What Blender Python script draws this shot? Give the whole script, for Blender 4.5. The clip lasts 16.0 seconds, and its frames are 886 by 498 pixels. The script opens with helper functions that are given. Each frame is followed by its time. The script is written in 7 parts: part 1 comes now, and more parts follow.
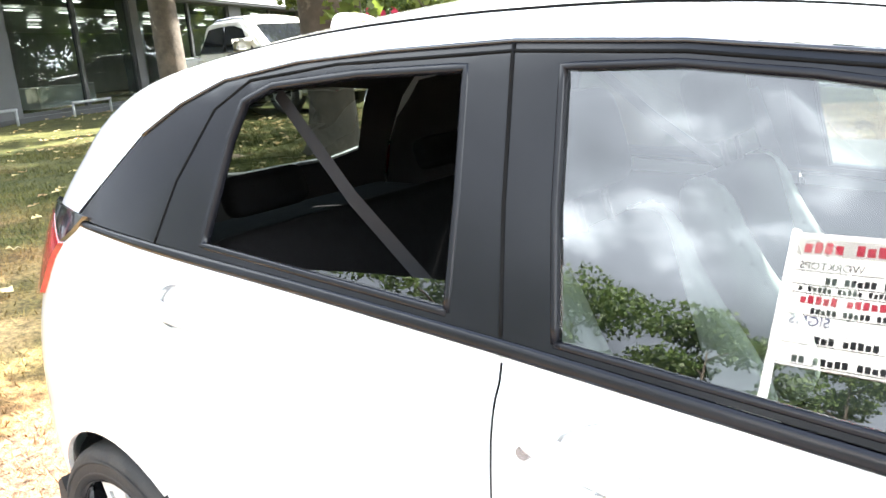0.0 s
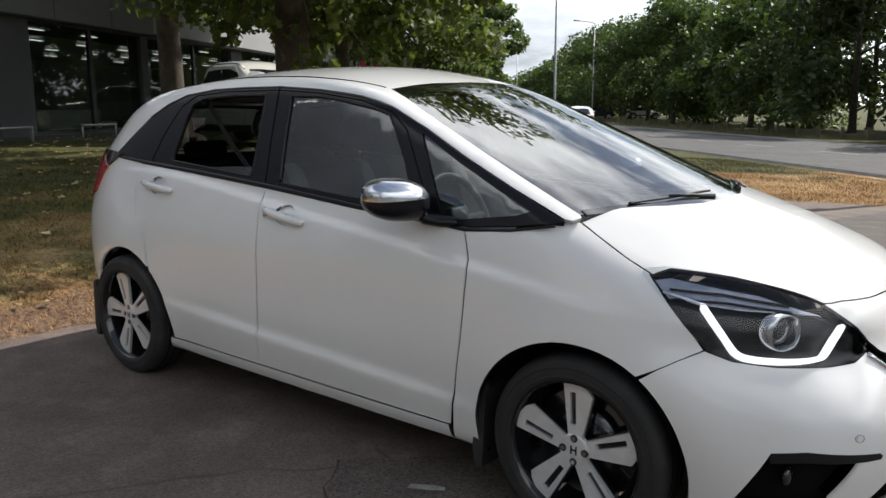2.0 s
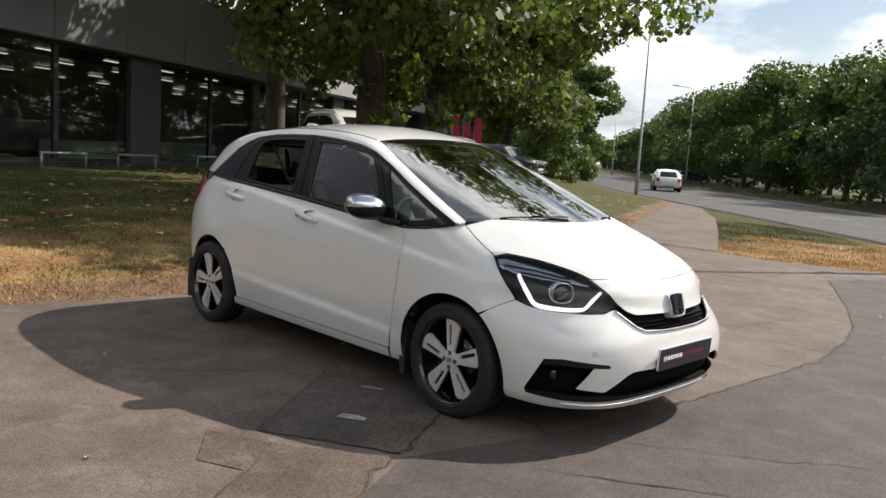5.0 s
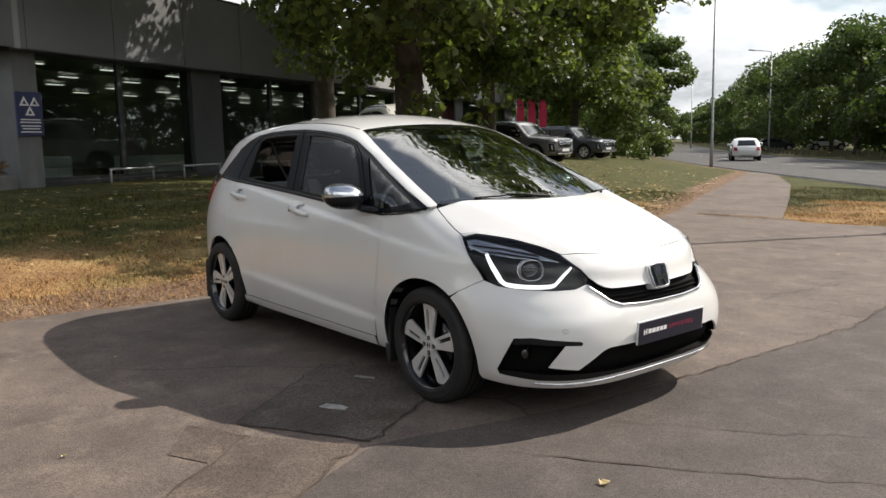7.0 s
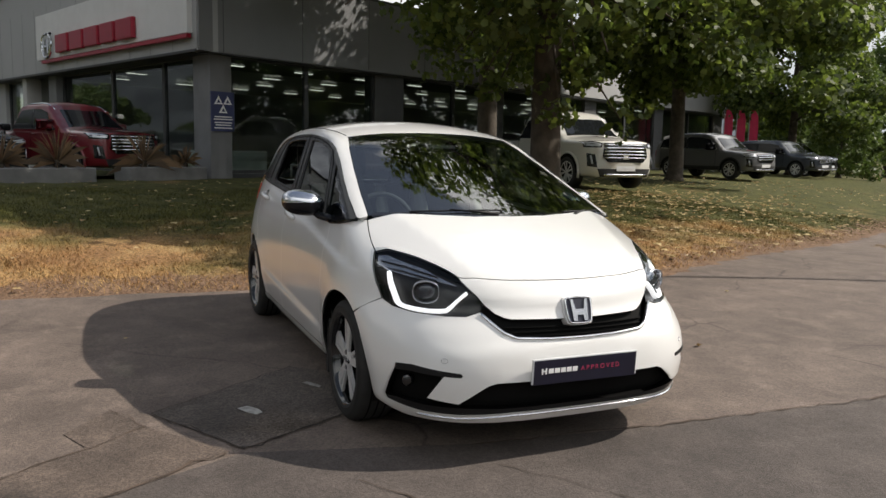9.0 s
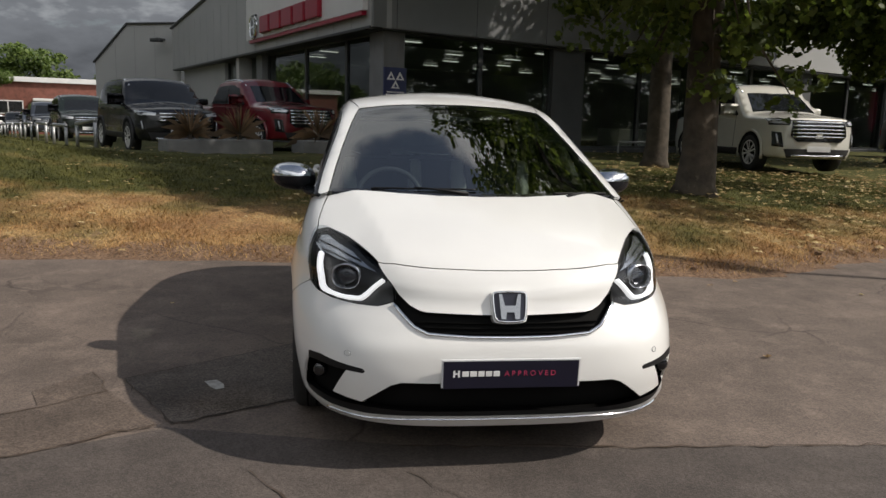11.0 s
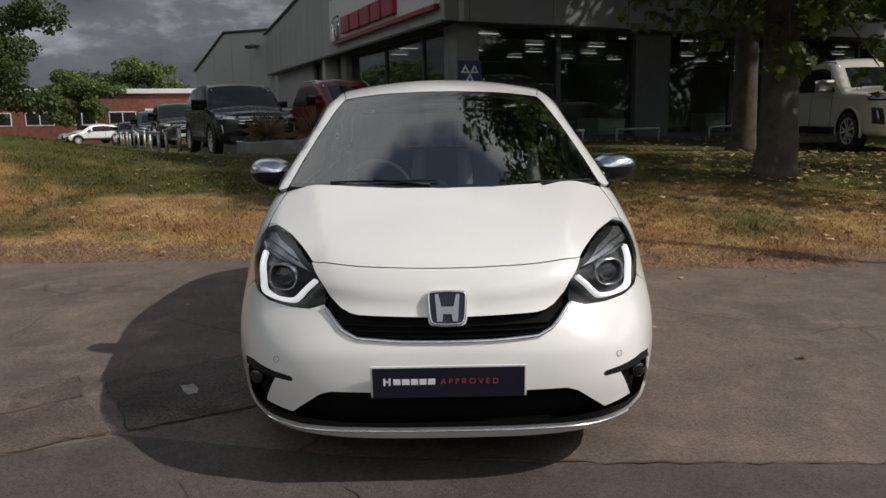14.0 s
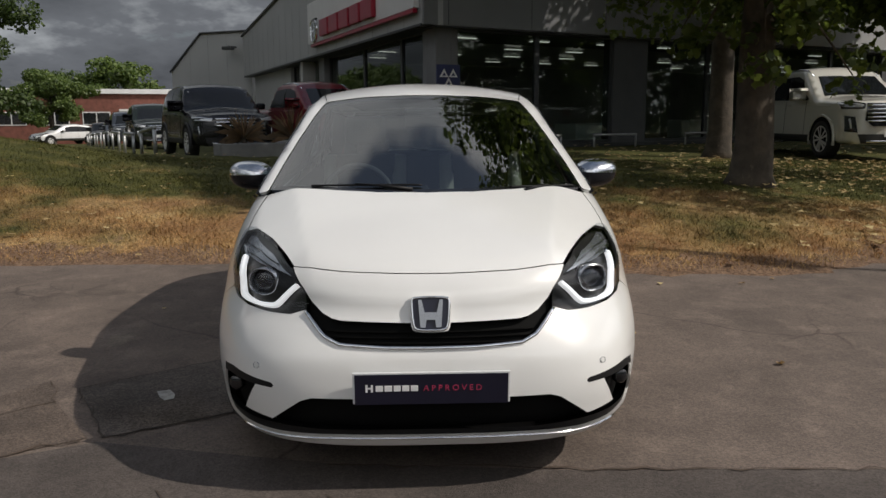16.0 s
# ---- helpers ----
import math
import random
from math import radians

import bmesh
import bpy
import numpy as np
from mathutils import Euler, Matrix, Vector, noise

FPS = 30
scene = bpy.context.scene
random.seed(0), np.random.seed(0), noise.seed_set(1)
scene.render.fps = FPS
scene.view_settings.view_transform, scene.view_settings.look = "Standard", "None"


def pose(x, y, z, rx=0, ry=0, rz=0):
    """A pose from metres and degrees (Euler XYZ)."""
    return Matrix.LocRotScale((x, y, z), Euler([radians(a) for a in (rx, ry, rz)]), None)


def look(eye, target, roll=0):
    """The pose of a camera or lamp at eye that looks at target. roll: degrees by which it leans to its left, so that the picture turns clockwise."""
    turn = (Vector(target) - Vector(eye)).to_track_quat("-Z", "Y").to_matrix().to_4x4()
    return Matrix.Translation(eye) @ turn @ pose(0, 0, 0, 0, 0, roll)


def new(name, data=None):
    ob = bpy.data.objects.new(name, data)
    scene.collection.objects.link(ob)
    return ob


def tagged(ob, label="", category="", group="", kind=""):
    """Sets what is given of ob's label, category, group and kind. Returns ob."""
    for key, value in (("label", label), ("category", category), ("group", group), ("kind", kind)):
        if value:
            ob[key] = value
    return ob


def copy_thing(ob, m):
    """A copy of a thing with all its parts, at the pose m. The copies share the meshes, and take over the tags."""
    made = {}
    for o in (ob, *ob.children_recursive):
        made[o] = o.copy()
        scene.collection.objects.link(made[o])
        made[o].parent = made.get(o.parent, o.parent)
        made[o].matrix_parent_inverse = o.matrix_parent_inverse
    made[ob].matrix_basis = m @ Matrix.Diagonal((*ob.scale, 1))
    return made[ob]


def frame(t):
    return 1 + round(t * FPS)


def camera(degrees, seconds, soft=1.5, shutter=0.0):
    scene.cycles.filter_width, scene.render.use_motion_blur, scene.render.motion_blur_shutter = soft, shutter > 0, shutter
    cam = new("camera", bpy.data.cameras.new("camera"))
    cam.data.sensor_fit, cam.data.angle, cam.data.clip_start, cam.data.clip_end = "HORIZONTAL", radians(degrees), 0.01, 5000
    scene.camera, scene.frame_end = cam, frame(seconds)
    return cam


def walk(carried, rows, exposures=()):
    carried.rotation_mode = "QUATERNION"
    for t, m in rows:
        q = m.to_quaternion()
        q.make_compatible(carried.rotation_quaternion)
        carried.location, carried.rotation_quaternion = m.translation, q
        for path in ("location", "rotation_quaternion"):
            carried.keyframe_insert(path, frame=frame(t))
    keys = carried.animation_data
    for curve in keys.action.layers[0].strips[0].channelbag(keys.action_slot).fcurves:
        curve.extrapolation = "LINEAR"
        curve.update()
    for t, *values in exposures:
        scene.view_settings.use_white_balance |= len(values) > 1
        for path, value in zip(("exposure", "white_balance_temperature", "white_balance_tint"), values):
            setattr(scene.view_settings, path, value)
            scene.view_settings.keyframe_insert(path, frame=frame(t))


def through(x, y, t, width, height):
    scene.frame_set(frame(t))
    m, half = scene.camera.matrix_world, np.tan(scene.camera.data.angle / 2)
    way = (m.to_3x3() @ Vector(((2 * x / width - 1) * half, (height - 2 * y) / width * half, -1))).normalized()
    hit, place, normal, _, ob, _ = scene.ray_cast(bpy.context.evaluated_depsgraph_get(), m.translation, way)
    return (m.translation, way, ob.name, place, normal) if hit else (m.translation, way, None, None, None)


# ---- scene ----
cam = camera(58.9, 16.0)
PATH = [
    (0, (-0.921, -1.586, 1.428), (-2.144, -0.082, 0.935), -4.4),
    (0.5, (-0.493, -1.885, 1.401), (-1.754, -0.401, 0.944), -3.2),
    (1, (0.099, -2.272, 1.384), (-1.123, -0.717, 1.084), -0.8),
    (1.5, (0.585, -2.619, 1.377), (-0.603, -1.044, 1.049), -0.5),
    (2, (1.091, -2.866, 1.353), (-0.124, -1.319, 0.993), -0.1),
    (2.5, (1.538, -3.242, 1.336), (0.351, -1.669, 0.994), -1.5),
    (3, (1.881, -3.407, 1.348), (0.661, -1.86, 1.009), -0.3),
    (3.5, (2.247, -3.568, 1.379), (0.956, -2.065, 1.101), 1.3),
    (6, (2.919, -3.688, 1.328), (1.454, -2.344, 1.107), 2.0),
    (6.5, (3.029, -3.512, 1.319), (1.519, -2.227, 1.054), -0.5),
    (7, (3.106, -3.226, 1.329), (1.564, -1.981, 1.061), -1.1),
    (7.5, (3.292, -2.954, 1.321), (1.673, -1.8, 1.107), -0.3),
    (8, (3.461, -2.623, 1.335), (1.783, -1.559, 1.107), 0.1),
    (8.5, (3.548, -2.264, 1.356), (1.805, -1.314, 1.11), 0.1),
    (9, (3.693, -1.903, 1.357), (1.871, -1.118, 1.103), 1.2),
    (11.5, (3.658, -0.436, 1.363), (1.697, -0.224, 1.028), 1.5),
    (12, (3.558, -0.249, 1.349), (1.594, -0.08, 1.01), 1.4),
    (12.5, (3.499, -0.1, 1.346), (1.531, -0.003, 1.007), 0.3),
    (13, (3.487, -0.033, 1.336), (1.517, 0.023, 0.996), -0.2),
    (13.5, (3.474, -0.026, 1.332), (1.504, 0.01, 0.99), -0.5),
    (14, (3.459, -0.024, 1.327), (1.488, -0.015, 0.988), -0.9),
    (14.5, (3.461, -0.021, 1.329), (1.49, 0.035, 0.994), -0.4),
    (15, (3.463, -0.03, 1.33), (1.491, 0.032, 1.001), -0.4),
    (15.5, (3.459, -0.038, 1.33), (1.487, 0.029, 1.004), -0.4),
    (16, (3.434, -0.047, 1.328), (1.463, 0.021, 0.998), -0.3),
]
walk(cam, [(t, look(eye, target, roll)) for t, eye, target, roll in PATH],
     exposures=[(0, 3.4, 6600, 9), (.5, 1.55, 6600, 9), (1, 1.0, 6600, 9), (1.5, .68, 6600, 10), (2.5, .26, 6750, 10), (3.5, .32, 6950, 10), (6, .44, 7000, 11), (9, .19, 7000, 11), (11.5, -.25, 7000, 11), (13, -.48, 6900, 11), (16, -.48, 6900, 11)])


# ---------------------------------------------------------------- light
def dot(nodes, links, a, v):
    n = nodes.new("ShaderNodeVectorMath")
    n.operation = "DOT_PRODUCT"
    links.new(a, n.inputs[0])
    n.inputs[1].default_value = v
    return n.outputs["Value"]


SUN_EL, SUN_AZ = 43.0, math.atan2(.957, .288)          # height in degrees, bearing from +x
SUN_DIR = Vector((math.cos(SUN_AZ) * math.cos(radians(SUN_EL)), math.sin(SUN_AZ) * math.cos(radians(SUN_EL)), math.sin(radians(SUN_EL))))
sun = new("sun", bpy.data.lights.new("sun", "SUN"))
sun.data.energy, sun.data.angle, sun.data.color = 4.4, radians(.6), (1, .965, .91)
sun.rotation_euler = SUN_DIR.to_track_quat("Z", "Y").to_euler()
sun.location = (20, 30, 30)

world = bpy.data.worlds.new("sky")
scene.world = world
world.use_nodes = True
wn, wl = world.node_tree.nodes, world.node_tree.links
wn.clear()
sky = wn.new("ShaderNodeTexSky")
sky.sky_type, sky.sun_disc = "NISHITA", False
sky.sun_elevation, sky.sun_rotation = radians(SUN_EL), math.pi / 2 - SUN_AZ
coord = wn.new("ShaderNodeTexCoord")
# broken cloud: the direction is spread over a flat layer overhead
sep = wn.new("ShaderNodeSeparateXYZ")
wl.new(coord.outputs["Generated"], sep.inputs[0])
up = wn.new("ShaderNodeMath")
up.operation = "ADD"
wl.new(sep.outputs["Z"], up.inputs[0])
up.inputs[1].default_value = .34
lift = wn.new("ShaderNodeMath")
lift.operation = "MAXIMUM"
wl.new(up.outputs[0], lift.inputs[0])
lift.inputs[1].default_value = .06
flat = wn.new("ShaderNodeVectorMath")
flat.operation = "DIVIDE"
wl.new(coord.outputs["Generated"], flat.inputs[0])
wl.new(lift.outputs[0], flat.inputs[1])


def cloud_noise(scale, detail, rough, shift):
    mv = wn.new("ShaderNodeVectorMath")
    mv.operation = "ADD"
    wl.new(flat.outputs[0], mv.inputs[0])
    mv.inputs[1].default_value = shift
    n = wn.new("ShaderNodeTexNoise")
    n.inputs["Scale"].default_value, n.inputs["Detail"].default_value, n.inputs["Roughness"].default_value = scale, detail, rough
    wl.new(mv.outputs[0], n.inputs["Vector"])
    return n.outputs["Fac"]


def ramp(nodes, links, fac, stops):
    r = nodes.new("ShaderNodeValToRGB")
    while len(r.color_ramp.elements) < len(stops):
        r.color_ramp.elements.new(.5)
    for e, (p, c) in zip(r.color_ramp.elements, stops):
        e.position, e.color = p, (*c, 1)
    links.new(fac, r.inputs[0])
    return r.outputs["Color"]


tosun = dot(wn, wl, coord.outputs["Generated"], tuple(Vector((SUN_DIR.x, SUN_DIR.y, 0)).normalized()))
# more gaps high up towards the sun
open_up = wn.new("ShaderNodeMath")
open_up.operation = "MULTIPLY_ADD"
wl.new(sep.outputs["Z"], open_up.inputs[0])
open_up.inputs[1].default_value, open_up.inputs[2].default_value = 3.2, .2
gaps = wn.new("ShaderNodeMath")
gaps.operation = "MULTIPLY"
wl.new(tosun, gaps.inputs[0])
wl.new(open_up.outputs[0], gaps.inputs[1])
thin = wn.new("ShaderNodeMath")
thin.operation = "MULTIPLY_ADD"
wl.new(gaps.outputs[0], thin.inputs[0])
thin.inputs[1].default_value = -.12
wl.new(cloud_noise(1.9, 9, .60, (3.1, 1.7, 0)), thin.inputs[2])
cover = ramp(wn, wl, thin.outputs[0], [(.29, (0, 0, 0)), (.43, (1, 1, 1))])
shade = cloud_noise(1.3, 7, .58, (7.3, 2.2, 1))
high = wn.new("ShaderNodeMath")
high.operation = "MULTIPLY_ADD"
wl.new(cloud_noise(3.4, 6, .55, (1.3, 4.4, 2)), high.inputs[0])
high.inputs[1].default_value = -.16
wl.new(sep.outputs["Z"], high.inputs[2])
aside = wn.new("ShaderNodeMath")
aside.operation = "MULTIPLY_ADD"
wl.new(tosun, aside.inputs[0])
aside.inputs[1].default_value = -.04
wl.new(high.outputs[0], aside.inputs[2])
clear = ramp(wn, wl, aside.outputs[0], [(.628, (1, 1, 1)), (.650, (.10, .10, .10))])
cov = wn.new("ShaderNodeMix")
cov.data_type, cov.blend_type = "RGBA", "MULTIPLY"
cov.inputs["Factor"].default_value = 1
wl.new(cover, cov.inputs["A"])
wl.new(clear, cov.inputs["B"])
cover = cov.outputs["Result"]
over = wn.new("ShaderNodeMath")
over.operation = "MULTIPLY_ADD"
wl.new(sep.outputs["Z"], over.inputs[0])
over.inputs[1].default_value = .30
wl.new(shade, over.inputs[2])
mixs = wn.new("ShaderNodeMath")
mixs.operation = "MULTIPLY_ADD"
wl.new(tosun, mixs.inputs[0])
mixs.inputs[1].default_value = .17
wl.new(over.outputs[0], mixs.inputs[2])
tone = ramp(wn, wl, mixs.outputs[0], [(.30, (.80, .90, 1.08)), (.50, (2.15, 2.4, 2.8)), (.60, (6.2, 6.8, 7.5)), (.76, (10.0, 10.4, 10.9))])
# clouds round the sun are the brightest
glow = ramp(wn, wl, dot(wn, wl, coord.outputs["Generated"], tuple(SUN_DIR)), [(.52, (1, 1, 1)), (.74, (1.9, 1.9, 1.9)), (.96, (2.7, 2.68, 2.64))])
# Sky opposite the sun brightened, out of view, to fill the car's shaded side.
side_fill = ramp(wn, wl, dot(wn, wl, coord.outputs["Generated"], (.25, -.92, .30)), [(.25, (1, 1, 1)), (.80, (1.55, 1.55, 1.52))])
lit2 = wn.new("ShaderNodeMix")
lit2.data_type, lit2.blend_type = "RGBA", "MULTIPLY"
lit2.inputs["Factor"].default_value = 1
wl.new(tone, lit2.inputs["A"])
wl.new(side_fill, lit2.inputs["B"])
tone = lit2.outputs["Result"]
lit = wn.new("ShaderNodeMix")
lit.data_type, lit.blend_type = "RGBA", "MULTIPLY"
lit.inputs["Factor"].default_value = 1
wl.new(tone, lit.inputs["A"])
wl.new(glow, lit.inputs["B"])
tone = lit.outputs["Result"]
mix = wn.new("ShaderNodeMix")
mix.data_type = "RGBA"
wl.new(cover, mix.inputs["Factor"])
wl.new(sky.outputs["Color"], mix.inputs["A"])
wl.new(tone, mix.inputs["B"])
bg = wn.new("ShaderNodeBackground")
bg.inputs["Strength"].default_value = .090
wl.new(mix.outputs["Result"], bg.inputs["Color"])
wo = wn.new("ShaderNodeOutputWorld")
wl.new(bg.outputs[0], wo.inputs[0])

# ---------------------------------------------------------------- materials


def pbr(name, color, rough=.5, metal=0.0, vary=.12, scale=6.0, bump=0.0, bump_scale=60.0, color2=None, coat=0.0, wear=None, emit=0.0, spec=.5, island=0.0, rnd=0.0):
    """A surface with broad stains and fine grain at real size."""
    m = bpy.data.materials.new(name)
    m.use_nodes = True
    n, l = m.node_tree.nodes, m.node_tree.links
    b = n["Principled BSDF"]
    b.inputs["Roughness"].default_value, b.inputs["Metallic"].default_value = rough, metal
    b.inputs["Coat Weight"].default_value, b.inputs["Coat Roughness"].default_value = coat, .03
    b.inputs["Specular IOR Level"].default_value = spec
    tc = n.new("ShaderNodeTexCoord")
    big = n.new("ShaderNodeTexNoise")
    big.inputs["Scale"].default_value, big.inputs["Detail"].default_value = scale, 6
    l.new(tc.outputs["Object"], big.inputs["Vector"])
    c2 = color2 or tuple(v * (1 - vary) for v in color)
    c1 = color if color2 else tuple(min(1, v * (1 + vary * .5)) for v in color)
    out = ramp(n, l, big.outputs["Fac"], [(.35, c2), (.65, c1)])
    if wear:                      # (colour, scale, low, high)
        w = n.new("ShaderNodeTexNoise")
        w.inputs["Scale"].default_value, w.inputs["Detail"].default_value, w.inputs["Roughness"].default_value = wear[1], 8, .65
        l.new(tc.outputs["Object"], w.inputs["Vector"])
        fac = ramp(n, l, w.outputs["Fac"], [(wear[2], (0, 0, 0)), (wear[3], (1, 1, 1))])
        mx = n.new("ShaderNodeMix")
        mx.data_type = "RGBA"
        l.new(fac, mx.inputs["Factor"])
        l.new(out, mx.inputs["A"])
        mx.inputs["B"].default_value = (*wear[0], 1)
        out = mx.outputs["Result"]
    if island or rnd:
        g = n.new("ShaderNodeNewGeometry") if island else n.new("ShaderNodeObjectInfo")
        hs = n.new("ShaderNodeHueSaturation")
        mp = n.new("ShaderNodeMapRange")
        amount = island or rnd
        mp.inputs["To Min"].default_value, mp.inputs["To Max"].default_value = 1 - amount, 1 + amount
        l.new(g.outputs["Random Per Island" if island else "Random"], mp.inputs["Value"])
        l.new(mp.outputs[0], hs.inputs["Value"])
        l.new(out, hs.inputs["Color"])
        out = hs.outputs["Color"]
    l.new(out, b.inputs["Base Color"])
    if bump:
        f = n.new("ShaderNodeTexNoise")
        f.inputs["Scale"].default_value, f.inputs["Detail"].default_value = bump_scale, 5
        l.new(tc.outputs["Object"], f.inputs["Vector"])
        bp = n.new("ShaderNodeBump")
        bp.inputs["Strength"].default_value, bp.inputs["Distance"].default_value = bump, .01
        l.new(f.outputs["Fac"], bp.inputs["Height"])
        l.new(bp.outputs[0], b.inputs["Normal"])
    if emit:
        b.inputs["Emission Color"].default_value, b.inputs["Emission Strength"].default_value = (*color, 1), emit
    return m


def glass(name, tint, ior=1.5, rough=0.0):
    """A thin pane: tinted see-through with a mirror film that grows with the angle."""
    m = bpy.data.materials.new(name)
    m.use_nodes = True
    n, l = m.node_tree.nodes, m.node_tree.links
    n.clear()
    t, g, mx, o = (n.new("ShaderNode" + k) for k in ("BsdfTransparent", "BsdfGlossy", "MixShader", "OutputMaterial"))
    t.inputs["Color"].default_value = (*tint, 1)
    g.inputs["Roughness"].default_value = rough
    lw, pw, ma = n.new("ShaderNodeLayerWeight"), n.new("ShaderNodeMath"), n.new("ShaderNodeMath")
    pw.operation, ma.operation = "POWER", "MULTIPLY_ADD"
    low = ((ior - 1) / (ior + 1)) ** 2
    lw.inputs["Blend"].default_value = .5
    pw.inputs[1].default_value = 5.0
    ma.inputs[1].default_value, ma.inputs[2].default_value = 1 - low, low
    l.new(lw.outputs["Facing"], pw.inputs[0])
    l.new(pw.outputs[0], ma.inputs[0])
    l.new(ma.outputs[0], mx.inputs[0])
    l.new(t.outputs[0], mx.inputs[1])
    l.new(g.outputs[0], mx.inputs[2])
    l.new(mx.outputs[0], o.inputs[0])
    return m


def leafy(name, c1, c2, through=.35):
    """Leaves: dull upper side, some light through them."""
    m = bpy.data.materials.new(name)
    m.use_nodes = True
    n, l = m.node_tree.nodes, m.node_tree.links
    b = n["Principled BSDF"]
    b.inputs["Roughness"].default_value = .55
    g = n.new("ShaderNodeNewGeometry")
    col = ramp(n, l, g.outputs["Random Per Island"], [(0, c2), (.55, tuple((a + d) / 2 for a, d in zip(c1, c2))), (1, c1)])
    l.new(col, b.inputs["Base Color"])
    tr = n.new("ShaderNodeBsdfTranslucent")
    hs = n.new("ShaderNodeHueSaturation")
    hs.inputs["Value"].default_value, hs.inputs["Saturation"].default_value = 1.5, 1.1
    l.new(col, hs.inputs["Color"])
    l.new(hs.outputs[0], tr.inputs["Color"])
    mx = n.new("ShaderNodeMixShader")
    mx.inputs[0].default_value = through
    l.new(b.outputs[0], mx.inputs[1])
    l.new(tr.outputs[0], mx.inputs[2])
    l.new(mx.outputs[0], n["Material Output"].inputs[0])
    return m


M_WHITE = pbr("pearl_white_paint", (.775, .775, .765), .28, 0, .02, 3, coat=1.0)
M_TRIM = pbr("satin_black_trim", (.010, .0105, .013), .20, 0, .15, 8, spec=.26)
M_GLOSSBLACK = pbr("gloss_black", (.010, .010, .012), .08, 0, .1, 8, coat=.6)
M_PLASTIC = pbr("rough_black_plastic", (.024, .024, .025), .6, 0, .2, 12, bump=.1, bump_scale=400)
M_RUBBER = pbr("tyre_rubber", (.020, .020, .020), .72, 0, .25, 14, bump=.15, bump_scale=120, wear=((.05, .045, .04), 5, .55, .8))
M_CHROME = pbr("bright_chrome", (.80, .81, .83), .09, 1, .04, 20)
M_SILVER = pbr("brushed_silver_cap", (.66, .68, .72), .2, 1, .05, 20)
M_ALLOY = pbr("machined_alloy", (.74, .735, .73), .36, .35, .1, 20, bump=.03, bump_scale=500)
M_GAP = pbr("shut_line_black", (.006, .006, .006), .8, 0, .1, 5, spec=.1)
M_RED_LENS = pbr("red_lens", (.42, .012, .028), .12, 0, .15, 30, coat=.8)
M_LAMPBACK = pbr("dark_lamp_housing", (.012, .011, .011), .35, 0, .2, 20, spec=.3)
M_LAMP_BODY = pbr("lamp_chrome_grey", (.46, .47, .50), .2, .8, .2, 30)
M_DRL = pbr("lit_white_strip", (.95, .97, 1.0), .3, 0, .01, 5, emit=.9)
M_PLATE = pbr("navy_plate", (.009, .009, .024), .3, 0, .1, 10, coat=.15)
M_PLATE_EDGE = pbr("pale_plate_edge", (.70, .71, .72), .4, 0, .05, 10)
M_WHITE_INK = pbr("white_print", (.82, .82, .83), .5, 0, .03, 20)
M_PINK_INK = pbr("red_pink_print", (.42, .04, .10), .5, 0, .03, 20)
M_RED_SIGN = pbr("red_sign_paint", (.31, .010, .030), .35, 0, .1, 3)
M_NAVY_SIGN = pbr("navy_sign_panel", (.035, .045, .13), .45, 0, .1, 3)
M_SEAT = pbr("cream_leather", (.52, .50, .45), .5, 0, .1, 10, bump=.1, bump_scale=80)
M_CLOTH = pbr("charcoal_cloth", (.010, .010, .011), .85, 0, .2, 30, bump=.15, bump_scale=300, spec=.15)
M_DASH = pbr("dark_dash", (.010, .010, .012), .55, 0, .2, 15, bump=.1, bump_scale=300)
M_LINING = pbr("grey_headlining", (.30, .30, .29), .9, 0, .05, 20)
M_BELT = pbr("seat_belt_webbing", (.022, .022, .025), .7, 0, .1, 40)
M_DULL = pbr("dull_black_plastic", (.010, .010, .011), .55, 0, .2, 12, spec=.25)
M_SCREEN = glass("windscreen_glass", (.50, .57, .57), 2.9)
M_SIDE = glass("side_glass", (.36, .42, .40), 2.5)
M_PRIVACY = glass("privacy_glass", (.05, .06, .058), 2.2)
M_REAR = glass("rear_screen_glass", (.24, .28, .27), 2.0)
M_CLEAR = glass("clear_lens", (.86, .88, .90), 1.45)
M_SHOW = glass("showroom_glass", (.72, .78, .76), 1.65)

# ---------------------------------------------------------------- car shape
def curve(xs, ys):
    """A smooth function through the given stations."""
    xs, ys = np.array(xs, float), np.array(ys, float)
    m = np.gradient(ys, xs)

    def at(x):
        x = np.clip(x, xs[0], xs[-1])
        i = np.clip(np.searchsorted(xs, x) - 1, 0, len(xs) - 2)
        h = xs[i + 1] - xs[i]
        t = (x - xs[i]) / h
        return ((1 + 2 * t) * (1 - t) ** 2 * ys[i] + t * (1 - t) ** 2 * h * m[i]
                + t * t * (3 - 2 * t) * ys[i + 1] + t * t * (t - 1) * h * m[i + 1])
    return at


def smax(a, b, k):
    h = np.maximum(k - np.abs(a - b), 0) / k
    return np.maximum(a, b) + h * h * k / 4


HALF = curve([.10, .22, .30, .45, .65, .82, .94, 1.0, 1.2, 1.35, 1.42, 1.55],
             [.71, .800, .822, .848, .855, .833, .799, .780, .715, .666, .643, .590])
NOSE = curve([.10, .19, .26, .34, .44, .52, .58, .66, .74, .82, .95],
             [.70, .80, .845, .862, .862, .850, .825, .785, .765, .735, .68])
FULL = curve([.10, .30, .46, .56, .66, .80, 1.1], [3.4, 3.5, 3.5, 3.1, 2.6, 2.55, 2.3])
TAIL = curve([.10, .25, .40, .60, .90, 1.1, 1.25, 1.4, 1.52], [-2.98, -3.08, -3.14, -3.17, -3.16, -3.10, -2.96, -2.80, -2.66])
